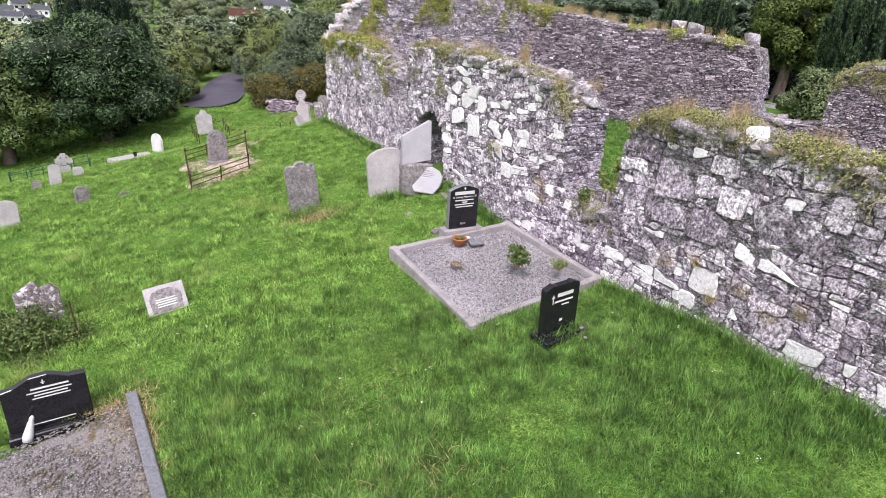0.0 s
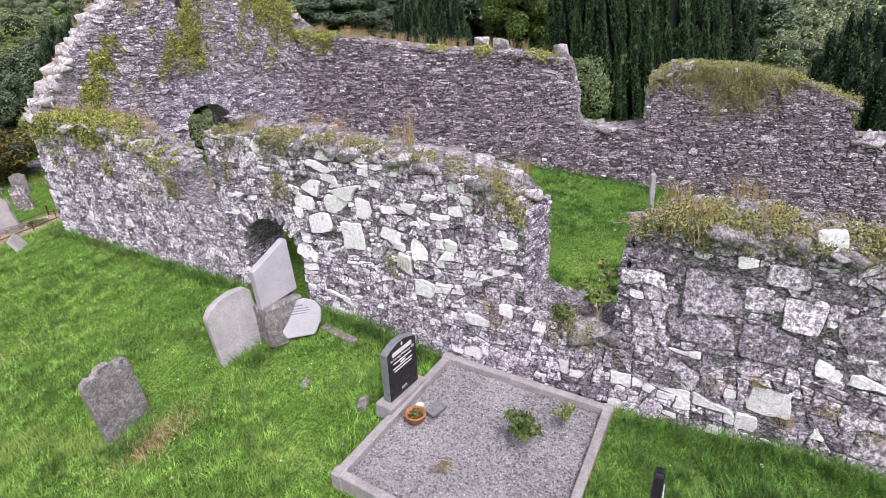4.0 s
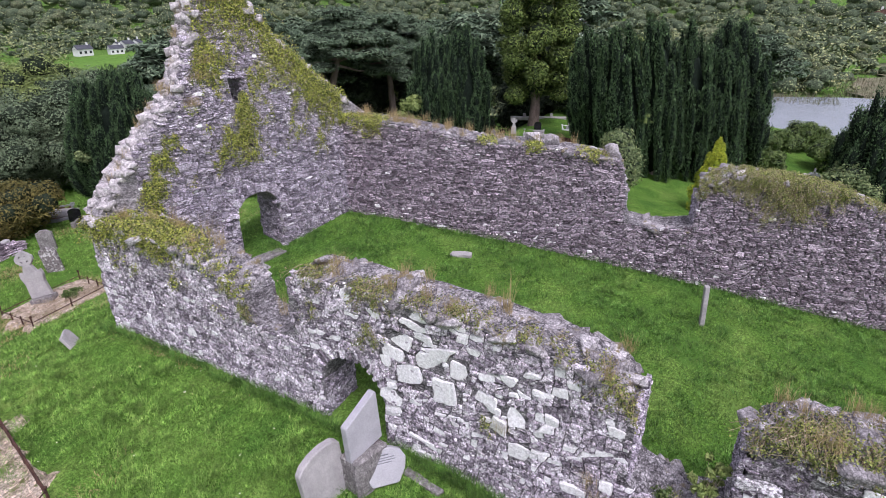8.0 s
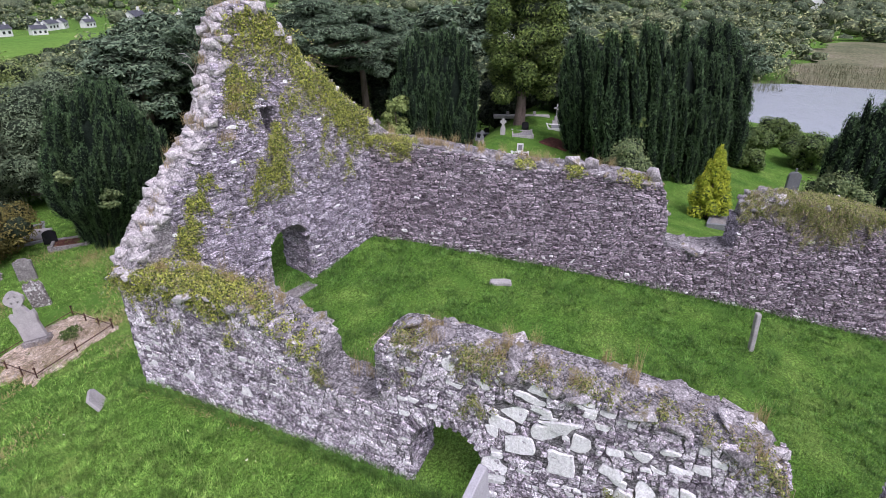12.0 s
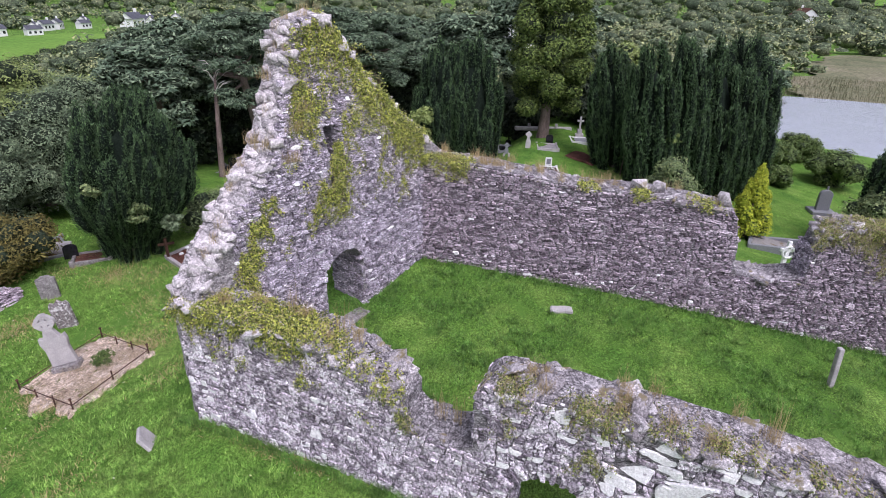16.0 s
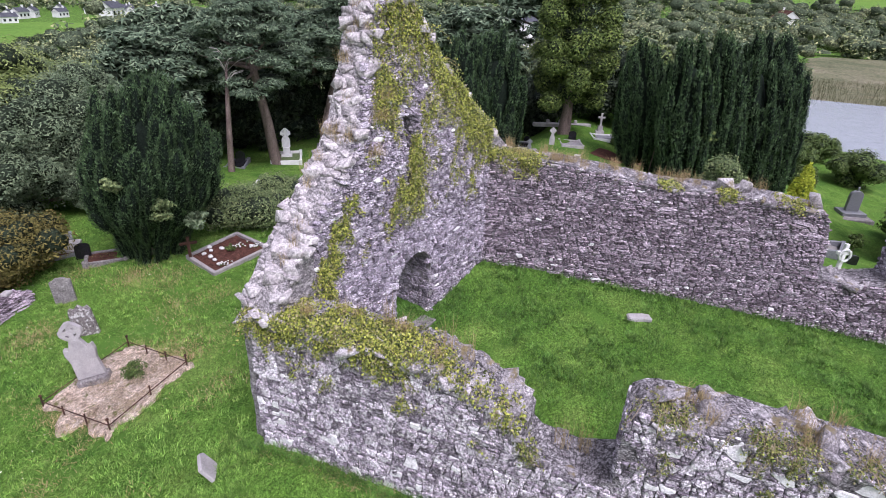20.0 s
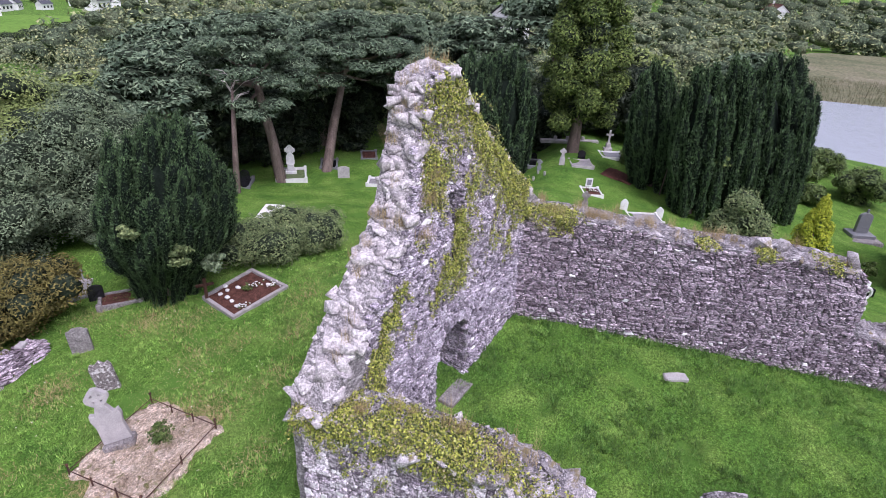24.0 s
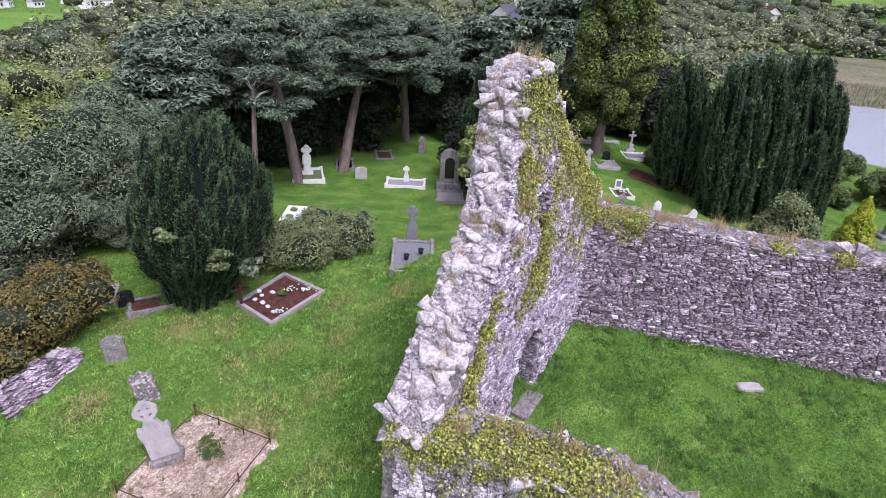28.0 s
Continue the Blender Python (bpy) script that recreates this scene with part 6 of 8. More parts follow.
part("wreath", mesh_of("wreath", *stretch_path([(0.24 * math.cos(a) , -0.08, 0.72 + 0.24 * math.sin(a)) for a in np.linspace(0, 6.283, 17)], [0.05] * 17, 6, 0.3), M_WHITE), parent=ag)

# ---- inside the nave ----
SIZE = 1.0
ps = thing("stone_post", "thin grey stone post leaning in the nave grass", "stone post", (11.35, 5.25, gz(11.35, 5.25) - 0.05), 20, tip=(-1, 3))
part("post", roughen(box(0.13, 0.1, 0.95, (0, 0, 0), 0.015), 0.012, 5, 2), M_PALESTONE, ps)
fs = thing("flat_stone", "small pale flat stone lying in the nave grass", "stone", (10.88, 10.85, gz(10.88, 10.85) - 0.02), -68)
part("stone", roughen(box(0.52, 0.24, 0.12, (0, 0, -0.02), 0.03), 0.025, 6, 2), M_PALESTONE, fs)
th = thing("threshold_stone", "worn grey stone slab at the gable doorway", "stone slab", (8.5, 14.98, gz(8.5, 14.98) - 0.04), -11)
part("slab", roughen(box(0.8, 0.35, 0.1, (0, 0, 0), 0.02), 0.012, 5, 1), M_OLDSTONE, th)
for y, z, w, h in ((9.25, 5.32, 0.36, 0.34), (9.72, 5.34, 0.4, 0.36), (7.85, 5.1, 0.32, 0.42)):
    us = thing("upright_stone", "upright grey stone standing on the wall top", "stone", n_pos(y, z, -0.25), 15 * y)
    part("stone", rocks_mesh("stone", [((0, 0, h * 0.42), (w * 0.52, w * 0.42, h * 0.62))], rng, M_TOPSTONE), parent=us)
for y, w, h in ((8.88, 0.3, 0.24), (10.52, 0.42, 0.22), (10.02, 0.38, 0.18), (6.3, 0.34, 0.16)):
    us = thing("cap_boulder", "large rounded grey stone bedded on the wall top", "stone", (5.5, y, S_TOP(y) - 0.03), 37 * y)
    part("stone", rocks_mesh("stone", [((0, 0, h * 0.4), (w * 0.52, w * 0.42, h * 0.62))], rng, M_TOPSTONE), parent=us)

# ---- ivy, weeds and grass on the walls ----
def growth(name, label, category, specs, leaf, mat, seed, stems=0, stem_h=0.25, up=0.2):
    """A mat of leaves over a wall, from flattened cushions: centre, radii, leaf count; with dry stems."""
    rg = np.random.default_rng(seed)
    Vs, Fs, o, P = [], [], 0, []
    for c, r, n in specs:
        k = max(2, int(n / 70))
        cs = np.array(c) + rg.normal(size=(k, 3)) * np.array(r) * 0.55
        rs = np.array(r)[None] * (0.25 + 0.4 * rg.random((k, 1))) + 0.03
        v, f = leaves(cs, rs, int(n * 3.2), leaf * 0.74, rg, 0.6, up, 1.0, 0.5, False)
        Vs.append(v)
        Fs.append(f + o)
        o += len(v)
        P.append(np.array(c) + rg.normal(size=(max(1, 3 * stems * n // 1000), 3)) * np.array(r) * 0.6)
    ob = tagged(part(name, fast_mesh(name, np.concatenate(Vs), np.concatenate(Fs), mat)), label, category, kind="stuff")
    if stems:
        v, f = blades(np.concatenate(P)[::2], stem_h, 0.0018, 1.2, rg)
        part("stems", fast_mesh("stems", v, f, M_TWIG), parent=ob)
    return ob


def s_at(u, v, d=0.0):
    return tuple(S_FACE.at(u, v, d))


def n_at(y, v, d=0.0):
    return tuple(N_FACE.at(y / K_N, v, d))


def g_at(x, v, d=0.0):
    return tuple(G_FACE.at(gu(x), v, d))


def drape(name, label, runs, leaf, seed, mat=None, twigs=0.5):
    """Ivy that creeps over a wall top and hangs down its face in ragged strands.
    runs: place on the wall as at(u, v, d), from and to along it, its top line, depth it covers behind the face, hanging length, strands per metre."""
    rg = np.random.default_rng(seed)
    P, N, RV = [], [], []
    for at, u0, u1, top, deep, hang, per in runs:
        for _ in range(int(abs(u1 - u0) * per)):
            u = rg.uniform(u0, u1)
            clump = 0.5 + 0.5 * math.sin(u * 5.1 + seed) * math.sin(u * 2.3 + 1.7 * seed)
            if rg.random() > 0.25 + 0.75 * clump:
                continue
            edge = min(1.0, min(u - u0, u1 - u) / (0.25 * (u1 - u0)) + 0.35)
            back = -deep * rg.random() ** 1.3
            z, d = top(u) + 0.02, back
            length = hang * edge * (0.25 + 0.75 * clump) * (0.25 + 1.1 * rg.random() ** 1.6)
            pts = []
            du = rg.normal() * 0.1
            run = 0.0
            while d < 0 and run < 0.35:
                pts.append((u, z + 0.05 * rg.random(), d))
                u, d, run = u + du * 0.12 + rg.normal() * 0.012, d + 0.03, run + 0.03
            if d >= -0.02:
                out, fall = 0.02 + 0.05 * rg.random(), 0.0
                while fall < length:
                    pts.append((u, z - fall, out + 0.03 * math.sin(fall * 9 + u * 7)))
                    u, fall = u + du * 0.1 + rg.normal() * 0.012, fall + 0.028
            W = [Vector(at(*p)) for p in pts]
            for i in range(1, len(W)):
                if (W[i] - W[i - 1]).length > 0.15:
                    W, pts = W[:i], pts[:i]
                    break
            if len(W) < 2:
                continue
            far = Vector(at(pts[-1][0], pts[-1][1], pts[-1][2] + 1.0)) - W[-1]
            P.extend(W)
            N.extend([far] * len(W))
            if rg.random() < twigs:
                RV.append(W)
                if rg.random() < twigs - 1:
                    RV.append([w + Vector(rg.normal(size=3) * (0.05, 0.05, 0.03)) for w in W[::2]])
    P, N = np.array(P), np.array(N)
    k = len(P)
    P, N = np.repeat(P, 4, 0), np.repeat(N, 4, 0)
    P = P + rg.normal(size=P.shape) * (0.03, 0.03, 0.028)
    n = N * 0.8 + rg.normal(size=P.shape) * 0.55 + (0, 0, 0.45)
    n /= np.linalg.norm(n, axis=1)[:, None]
    a = np.cross(n, rg.normal(size=P.shape))
    a /= np.linalg.norm(a, axis=1)[:, None]
    b = np.cross(n, a)
    sz = leaf * (0.3 + 0.6 * rg.random((4 * k, 1)))
    v = np.stack([P - a * sz * 0.9, P + b * sz * 0.8 - a * sz * 0.2, P + a * sz * 1.1, P - b * sz * 0.8 - a * sz * 0.2], 1).reshape(-1, 3)
    ob = tagged(part(name, fast_mesh(name, v, np.arange(16 * k).reshape(-1, 4), mat or M_IVY)), label, "ivy", kind="stuff")
    V, F = join_geo([stretch_path(w[::3] + w[-1:], [0.004] * (len(w[::3]) + 1), 3) for w in RV if len(w) > 4])
    part("stems", mesh_of("stems", V, F, M_TWIG), parent=ob)["kind"] = "stuff"
    return ob


def spot(at, u, v, half, hang, per, deep=0.0):
    """A patch of ivy that clings to a face below the point u, v."""
    return (at, u - half, u + half, lambda q, u=u, v=v, half=half: v - 0.5 * hang * ((q - u) / half) ** 2 + 0.12 * math.sin(q * 23.0), deep, hang, per)


def end_at(u, v, d=0.0):
    """The broken end of the southern wall, past its corner."""
    return (5.14 + u, 16.25 + d, v)


g_in = lambda x: G_TOP(x) - 0.04
drape("ivy", "yellow-green ivy hanging over the broken corner of the wall", [
    (s_at, 13.4, 16.3, S_TOP, 0.75, 0.45, 200), (s_at, 14.9, 16.25, S_TOP, 0.3, 0.8, 130), (s_at, 12.1, 13.5, S_TOP, 0.6, 0.2, 70), (end_at, 0.0, 0.8, lambda u: 4.66, 0.3, 0.5, 150),
    spot(s_at, 15.2, 4.05, 0.35, 0.3, 60), spot(s_at, 13.6, 3.95, 0.25, 0.3, 60), spot(s_at, 12.6, 3.6, 0.2, 0.2, 60)], 0.027, 21, twigs=0.7)
drape("ivy", "patches of ivy and dry stems along the top of the broken wall", [
    (s_at, 8.95, 9.7, S_TOP, 0.45, 0.4, 80), (s_at, 10.2, 10.85, S_TOP, 0.6, 0.22, 70), (s_at, 7.6, 8.8, S_TOP, 0.5, 0.13, 40), (s_at, 6.3, 7.3, S_TOP, 0.5, 0.12, 40), (s_at, 5.6, 6.2, S_TOP, 0.5, 0.28, 70),
    spot(s_at, 9.3, 4.2, 0.25, 0.3, 90), spot(s_at, 10.5, 4.3, 0.16, 0.3, 90), spot(s_at, 11.95, 3.95, 0.12, 0.3, 90), spot(s_at, 7.4, 3.3, 0.14, 0.2, 60)], 0.02, 22, M_DRYIVY, twigs=2.0)
drape("ivy", "tangled ivy and dead stems on the wall top", [
    (s_at, -0.6, 4.42, S_TOP, 0.75, 0.24, 110), (s_at, 3.5, 4.44, S_TOP, 0.4, 0.45, 70), (s_at, 1.0, 2.4, S_TOP, 0.3, 0.4, 50), spot(s_at, 4.95, 2.98, 0.3, 0.3, 110, 0.3)], 0.018, 23, M_DRYIVY, twigs=2.0)
drape("ivy", "bright ivy climbing over the gable", [
    (g_at, 8.7, 9.6, g_in, 0.35, 0.95, 130), (g_at, 9.5, 11.1, g_in, 0.35, 0.75, 150), (g_at, 9.1, 10.3, lambda x: G_TOP(x) - 0.55, 0.0, 0.7, 90), (g_at, 7.7, 8.5, lambda x: g_in(x) - 0.1, 0.2, 0.8, 60),
    (g_at, 8.5, 9.3, lambda x: g_in(x) - 0.1, 0.2, 1.5, 170), (g_at, 9.2, 10.3, lambda x: g_in(x) - 0.1, 0.0, 1.7, 150), (g_at, 10.2, 11.1, lambda x: g_in(x) - 0.1, 0.0, 1.3, 120), spot(g_at, 7.95, 7.75, 0.3, 0.9, 110), spot(g_at, 9.0, 7.2, 0.3, 0.9, 90), spot(g_at, 6.75, 6.1, 0.16, 0.5, 150), spot(g_at, 6.5, 5.75, 0.22, 0.6, 190), spot(g_at, 6.25, 5.3, 0.2, 0.65, 190), spot(g_at, 6.1, 4.85, 0.16, 0.5, 130),
    spot(g_at, 8.45, 6.65, 0.15, 0.75, 230), spot(g_at, 8.42, 6.1, 0.18, 0.9, 130), spot(g_at, 8.05, 5.95, 0.25, 0.65, 120), spot(g_at, 7.55, 6.2, 0.12, 0.35, 90), spot(g_at, 7.5, 5.5, 0.12, 0.3, 90),
    spot(g_at, 7.75, 7.4, 0.16, 0.5, 90), spot(g_at, 7.3, 6.6, 0.14, 0.35, 80), spot(g_at, 9.1, 6.3, 0.14, 0.5, 50), spot(g_at, 9.7, 5.9, 0.2, 0.6, 50), spot(g_at, 10.4, 5.5, 0.14, 0.5, 50), spot(g_at, 7.1, 5.1, 0.14, 0.3, 60)], 0.027, 24, twigs=0.6)
drape("ivy", "dense ivy draped over the end of the far wall", [
    (n_at, 3.0, 5.8, N_TOP, 0.8, 0.75, 260), (n_at, 3.6, 5.4, lambda y: N_TOP(y) - 0.1, 0.1, 0.85, 130), (n_at, 1.9, 3.1, N_TOP, 0.8, 0.22, 110)], 0.02, 25, M_DRYIVY, twigs=2.0)
drape("ivy", "ivy clump where gable and wall meet", [
    (n_at, 13.5, 14.6, N_TOP, 0.6, 0.5, 200), (n_at, 9.45, 9.75, N_TOP, 0.4, 0.28, 160), (n_at, 8.0, 8.6, N_TOP, 0.5, 0.22, 70), (n_at, 10.6, 11.0, N_TOP, 0.5, 0.12, 70)], 0.027, 26, twigs=0.8)


growth("ivy", "ivy bush wrapped round the lichened stone", "ivy", [((-2.4, 7.7, gz(-2.4, 7.7) + 0.25), (0.45, 0.4, 0.3), 2200), ((-1.9, 7.3, gz(-1.9, 7.3) + 0.12), (0.4, 0.3, 0.2), 1300)], 0.026, M_SHRUB, 27, 20)


def tufts(specs, height, width, mat, seed, name, label, lean=0.9):
    """Grass tufts: centre, radius, count."""
    rg = np.random.default_rng(seed)
    P = np.concatenate([np.array(c) + rg.normal(size=(n * 3, 3)) * (r, r, 0.01) for c, r, n in specs])
    v, f = blades(P, height, width, lean, rg)
    return tagged(part(name, fast_mesh(name, v, f, mat)), label, "grass", kind="stuff")


rg = np.random.default_rng(31)
dry = []
for _ in range(34):
    u = rg.choice([rg.uniform(0, 4.4), rg.uniform(5.6, 10.8), rg.uniform(12.2, 16.2)])
    dry.append((s_at(u, S_TOP(u) + 0.02, -0.8 * rg.random()), 0.05, 26))
for _ in range(26):
    y = rg.uniform(7.8, 14.4)
    dry.append((n_at(y, N_TOP(y) + 0.02, -0.8 * rg.random()), 0.06, 26))
for u, v in ((7.2, 3.3), (6.0, 3.0), (3.4, 2.7), (2.4, 2.75), (2.0, 2.6), (1.7, 2.8), (5.9, 2.75), (3.0, 2.85), (2.7, 2.5)):
    dry.append((s_at(u, v, 0.02), 0.06, 30))
for y in (13.1, 13.2, 12.9):
    dry.append((n_at(y, N_TOP(y), -0.3), 0.08, 60))
dry += [((*g_at(7.6, 7.1, 0.05),), 0.12, 90), ((*g_at(7.35, 6.6, 0.05),), 0.1, 70), ((*g_at(7.8, 7.4, 0.05),), 0.1, 60)]
for _ in range(40):
    u = rg.uniform(gu(5.5), gu(11.4))
    dry.append((tuple(G_FACE.at(u, g_top(u) + 0.03, -0.66 * rg.random() - 0.03)), 0.05, 16))
tufts([((x, y, gz(x, y) + 0.04), 0.09, 22) for x, y in zip(rg.uniform(5.1, 7.0, 30), rg.uniform(19.9, 22.0, 30))], 0.12, 0.0022, M_TWIG, 34, "dead_stalks", "dead brown stalks lying on the dry grave earth", 1.6)
tufts(dry, 0.2, 0.0016, M_DRYGRASS, 32, "dry_grass", "straw-coloured grass tufts growing from the wall tops")
tufts([(s_at(u, S_TOP(u) + 0.02, -0.5), 0.05, 14) for u in (13.0, 13.3, 14.2, 7.4, 11.3, 11.6)], 0.45, 0.002, M_DRYGRASS, 33, "tall_grass", "tall dry seed heads on the wall top", 0.4)


# ---- trees ----
def yew(label, at, h, r, seed, cols=16, n=9000, leaf=0.1, flare=0.9, lean=(0, 0)):
    """A dense upright yew: many fluted columns of foliage, crowded round a short trunk and rounded off on top."""
    rg = np.random.default_rng(seed)
    t = thing("yew_tree", label, "tree", at)
    V, F = stretch_path([(0, 0, -0.4), (0.05, 0, h * 0.3), (0, 0.05, h * 0.7)], [r * 0.14, r * 0.1, r * 0.04])
    part("trunk", mesh_of("trunk", V, F, M_BARK), parent=t)
    C, R = [], []
    rings = ((cols, 0.86, 0.68), (int(cols * 0.9), 0.7, 0.84), (int(cols * 0.6), 0.45, 0.93), (max(3, cols // 4), 0.2, 0.97))
    for m, q0, top in rings:
        for k in range(m):
            a, q = 6.283 * (k + 0.5 * rg.random()) / m, r * q0 * (1 + 0.07 * rg.normal())
            z1 = h * (top + 0.03 * rg.normal())
            z0 = h * 0.03
            rr = r * (0.13 + 0.05 * rg.random()) * (16 / cols) ** 0.4
            x, y = q * math.cos(a), q * math.sin(a)
            for j in range(6):
                f = (j + 0.5) / 6
                wob = rr * 0.55
                C.append((x + wob * rg.normal(), y + wob * rg.normal(), z0 + (z1 - z0) * f))
                fat = rr * (0.85 + 0.3 * rg.random()) * (1.05 - 0.45 * (f - 0.5) if f > 0.5 else 1.05)
                R.append((fat, fat, (z1 - z0) * (0.12 + 0.05 * rg.random())))
            for _ in range(3):
                f = rg.random()
                hh = h * (0.09 + 0.1 * rg.random())
                C.append((x * 1.1 + rr * 0.4 * rg.normal(), y * 1.1 + rr * 0.4 * rg.normal(), min(z0 + (z1 - z0) * (0.15 + 0.7 * f), z1 - hh * 0.7)))
                R.append((rr * 0.72, rr * 0.72, hh))
    C, R = np.array(C), np.array(R)

    def taper(p):
        k = flare + (1 - flare) * smooth(0.0, 0.5 * h, p[..., 2:3])
        return p * np.concatenate([k, k, np.ones_like(k)], -1) + p[..., 2:3] * (lean[0] / h, lean[1] / h, 0)
    shell = (np.hypot(C[:, 0], C[:, 1]) / r) ** 2 + (np.maximum(0, C[:, 2] - 0.5 * h) / (0.5 * h)) ** 2 > 0.5
    C, R = C[shell], R[shell]
    # solid lumps behind the sprays, coloured as the shade inside the crown
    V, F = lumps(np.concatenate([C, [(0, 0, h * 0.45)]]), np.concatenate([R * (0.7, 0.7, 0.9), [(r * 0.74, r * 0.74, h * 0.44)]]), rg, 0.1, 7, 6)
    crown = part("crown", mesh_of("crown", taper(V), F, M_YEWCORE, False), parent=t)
    # short sprays that point upward and outward
    area = R[:, 0] * R[:, 2]
    idx = rg.choice(len(C), 4 * n, p=area / area.sum())
    d = rg.normal(size=(4 * n, 3))
    d /= np.linalg.norm(d, axis=1)[:, None]
    mid = C[idx] + d * R[idx] * (1.2 - 0.36 * rg.random((4 * n, 1)))
    seen = (np.hypot(mid[:, 0], mid[:, 1]) / r) ** 2 + (np.maximum(0, mid[:, 2] - 0.5 * h) / (0.5 * h)) ** 2 > 0.66
    mid, d = mid[seen][:n], d[seen][:n]
    n = len(mid)
    axis = d * (0.9, 0.9, 0.3) + rg.normal(scale=0.45, size=(n, 3)) + (0, 0, 0.8)
    axis /= np.linalg.norm(axis, axis=1)[:, None]
    side = np.cross(axis, rg.normal(size=(n, 3)))
    side /= np.linalg.norm(side, axis=1)[:, None]
    ln = leaf * (0.7 + 0.7 * rg.random((n, 1)))
    q = np.stack([mid - axis * ln - side * ln * 0.4, mid - axis * ln * 0.6 + side * ln * 0.5, mid + axis * ln * 1.1], 1)
    part("foliage", fast_mesh("foliage", taper(q.reshape(-1, 3)), np.arange(n * 3).reshape(-1, 3), M_YEW), parent=crown)
    return t


def cloud_tree(name, label, at, trunk, clumps, n, leaf, mat, seed, up=0.5, core=0.58, shell=0.5, long=1.4, shade=None):
    """A tree or shrub of leafy clumps; trunk: limbs as points and radii; clumps: centre and radii."""
    rg = np.random.default_rng(seed)
    t = thing(name, label, "tree" if trunk else "shrub", at)
    if trunk:
        V, F = join_geo([stretch_path(p, r, 8, 0.3) for p, r in trunk])
        part("trunk", mesh_of("trunk", V, F, M_BARK, False), parent=t)
    C, R = np.array([c for c, _ in clumps], float), np.array([r for _, r in clumps], float)
    v, f = leaves(C, R, n, leaf, rg, shell, up, long)
    crown = part("crown", fast_mesh("crown", v, f, mat), parent=t)
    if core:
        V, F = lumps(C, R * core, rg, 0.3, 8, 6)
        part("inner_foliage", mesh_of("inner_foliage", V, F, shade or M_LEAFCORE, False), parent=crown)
    return t


def around(rg, centre, spread, n, size, flat=0.75, inner=0.35):
    out = []
    for _ in range(n):
        d = rg.normal(size=3)
        d /= np.linalg.norm(d)
        q = np.array(centre) + d * np.array(spread) * (inner + (1 - inner) * rg.random())
        s = size * (0.6 + 0.7 * rg.random())
        out.append((tuple(q), (s, s, s * flat)))
    return out


def on(x, y, dz=-0.05):
    return (x, y, gz(x, y) + dz)


yew("large dark upright yew beside a flower bed grave", on(11.1, 25.2), 5.2, 1.68, 1, 24, 150000, 0.034, 0.5, (0.25, -0.66))
for k, (x, y, h, r) in enumerate(((25.1, 10.1, 6.0, 0.95), (25.9, 8.9, 6.5, 1.0), (26.9, 7.6, 6.2, 0.95), (31.9, 6.3, 6.6, 1.55), (27.9, 6.4, 5.6, 0.9), (27.0, 11.9, 5.4, 1.0), (26.6, 20.6, 6.9, 1.3), (26.9, 19.3, 6.5, 1.2))):
    yew("tall dark columnar yew behind the church", on(x, y), h, r * 1.12, 2 + k, 11, 46000, 0.046, 0.85, (-0.24, 0.66) if y < 15 else (0, 0))
yew("dark columnar yew at the churchyard edge", on(23.8, 1.1), 5.6, 1.35, 14, 14, 36000, 0.046)
yew("dark columnar yew at the churchyard edge", on(25.2, -1.6), 6.2, 1.5, 15, 14, 30000, 0.05)
yew("tall dark yew seen beyond the old graves", on(-0.5, 30.4), 6.5, 1.9, 16, 16, 30000, 0.06)

rg = np.random.default_rng(51)
# broad green conifer among the northern graves
cl = []
for k in range(9):
    z, w = 2.2 + 0.9 * k, 2.3 * (1 - abs(k - 2.5) / 9) * (1 if k < 6 else 0.75)
    for q in range(11):
        a = rg.random() * 6.28
        cl.append(((w * 0.75 * math.cos(a), w * 0.75 * math.sin(a), z + rg.normal() * 0.3), (0.62, 0.62, 0.5)))
    cl.append(((0, 0, z), (w * 0.6, w * 0.6, 0.7)))
cloud_tree("conifer_tree", "broad green conifer with a bare reddish trunk among graves", on(28.9, 15.9),
           [([(0, 0, -0.3), (0.1, 0, 1.2), (0, 0, 3.5), (0, 0, 9)], [0.34, 0.24, 0.2, 0.08]), ([(0.05, 0, 1.4), (0.9, 0.2, 3.0)], [0.11, 0.05]), ([(0.05, 0, 1.5), (-0.8, -0.3, 3.0)], [0.14, 0.06])],
           cl, 80000, 0.055, M_CONIFER, 52, 0.8)


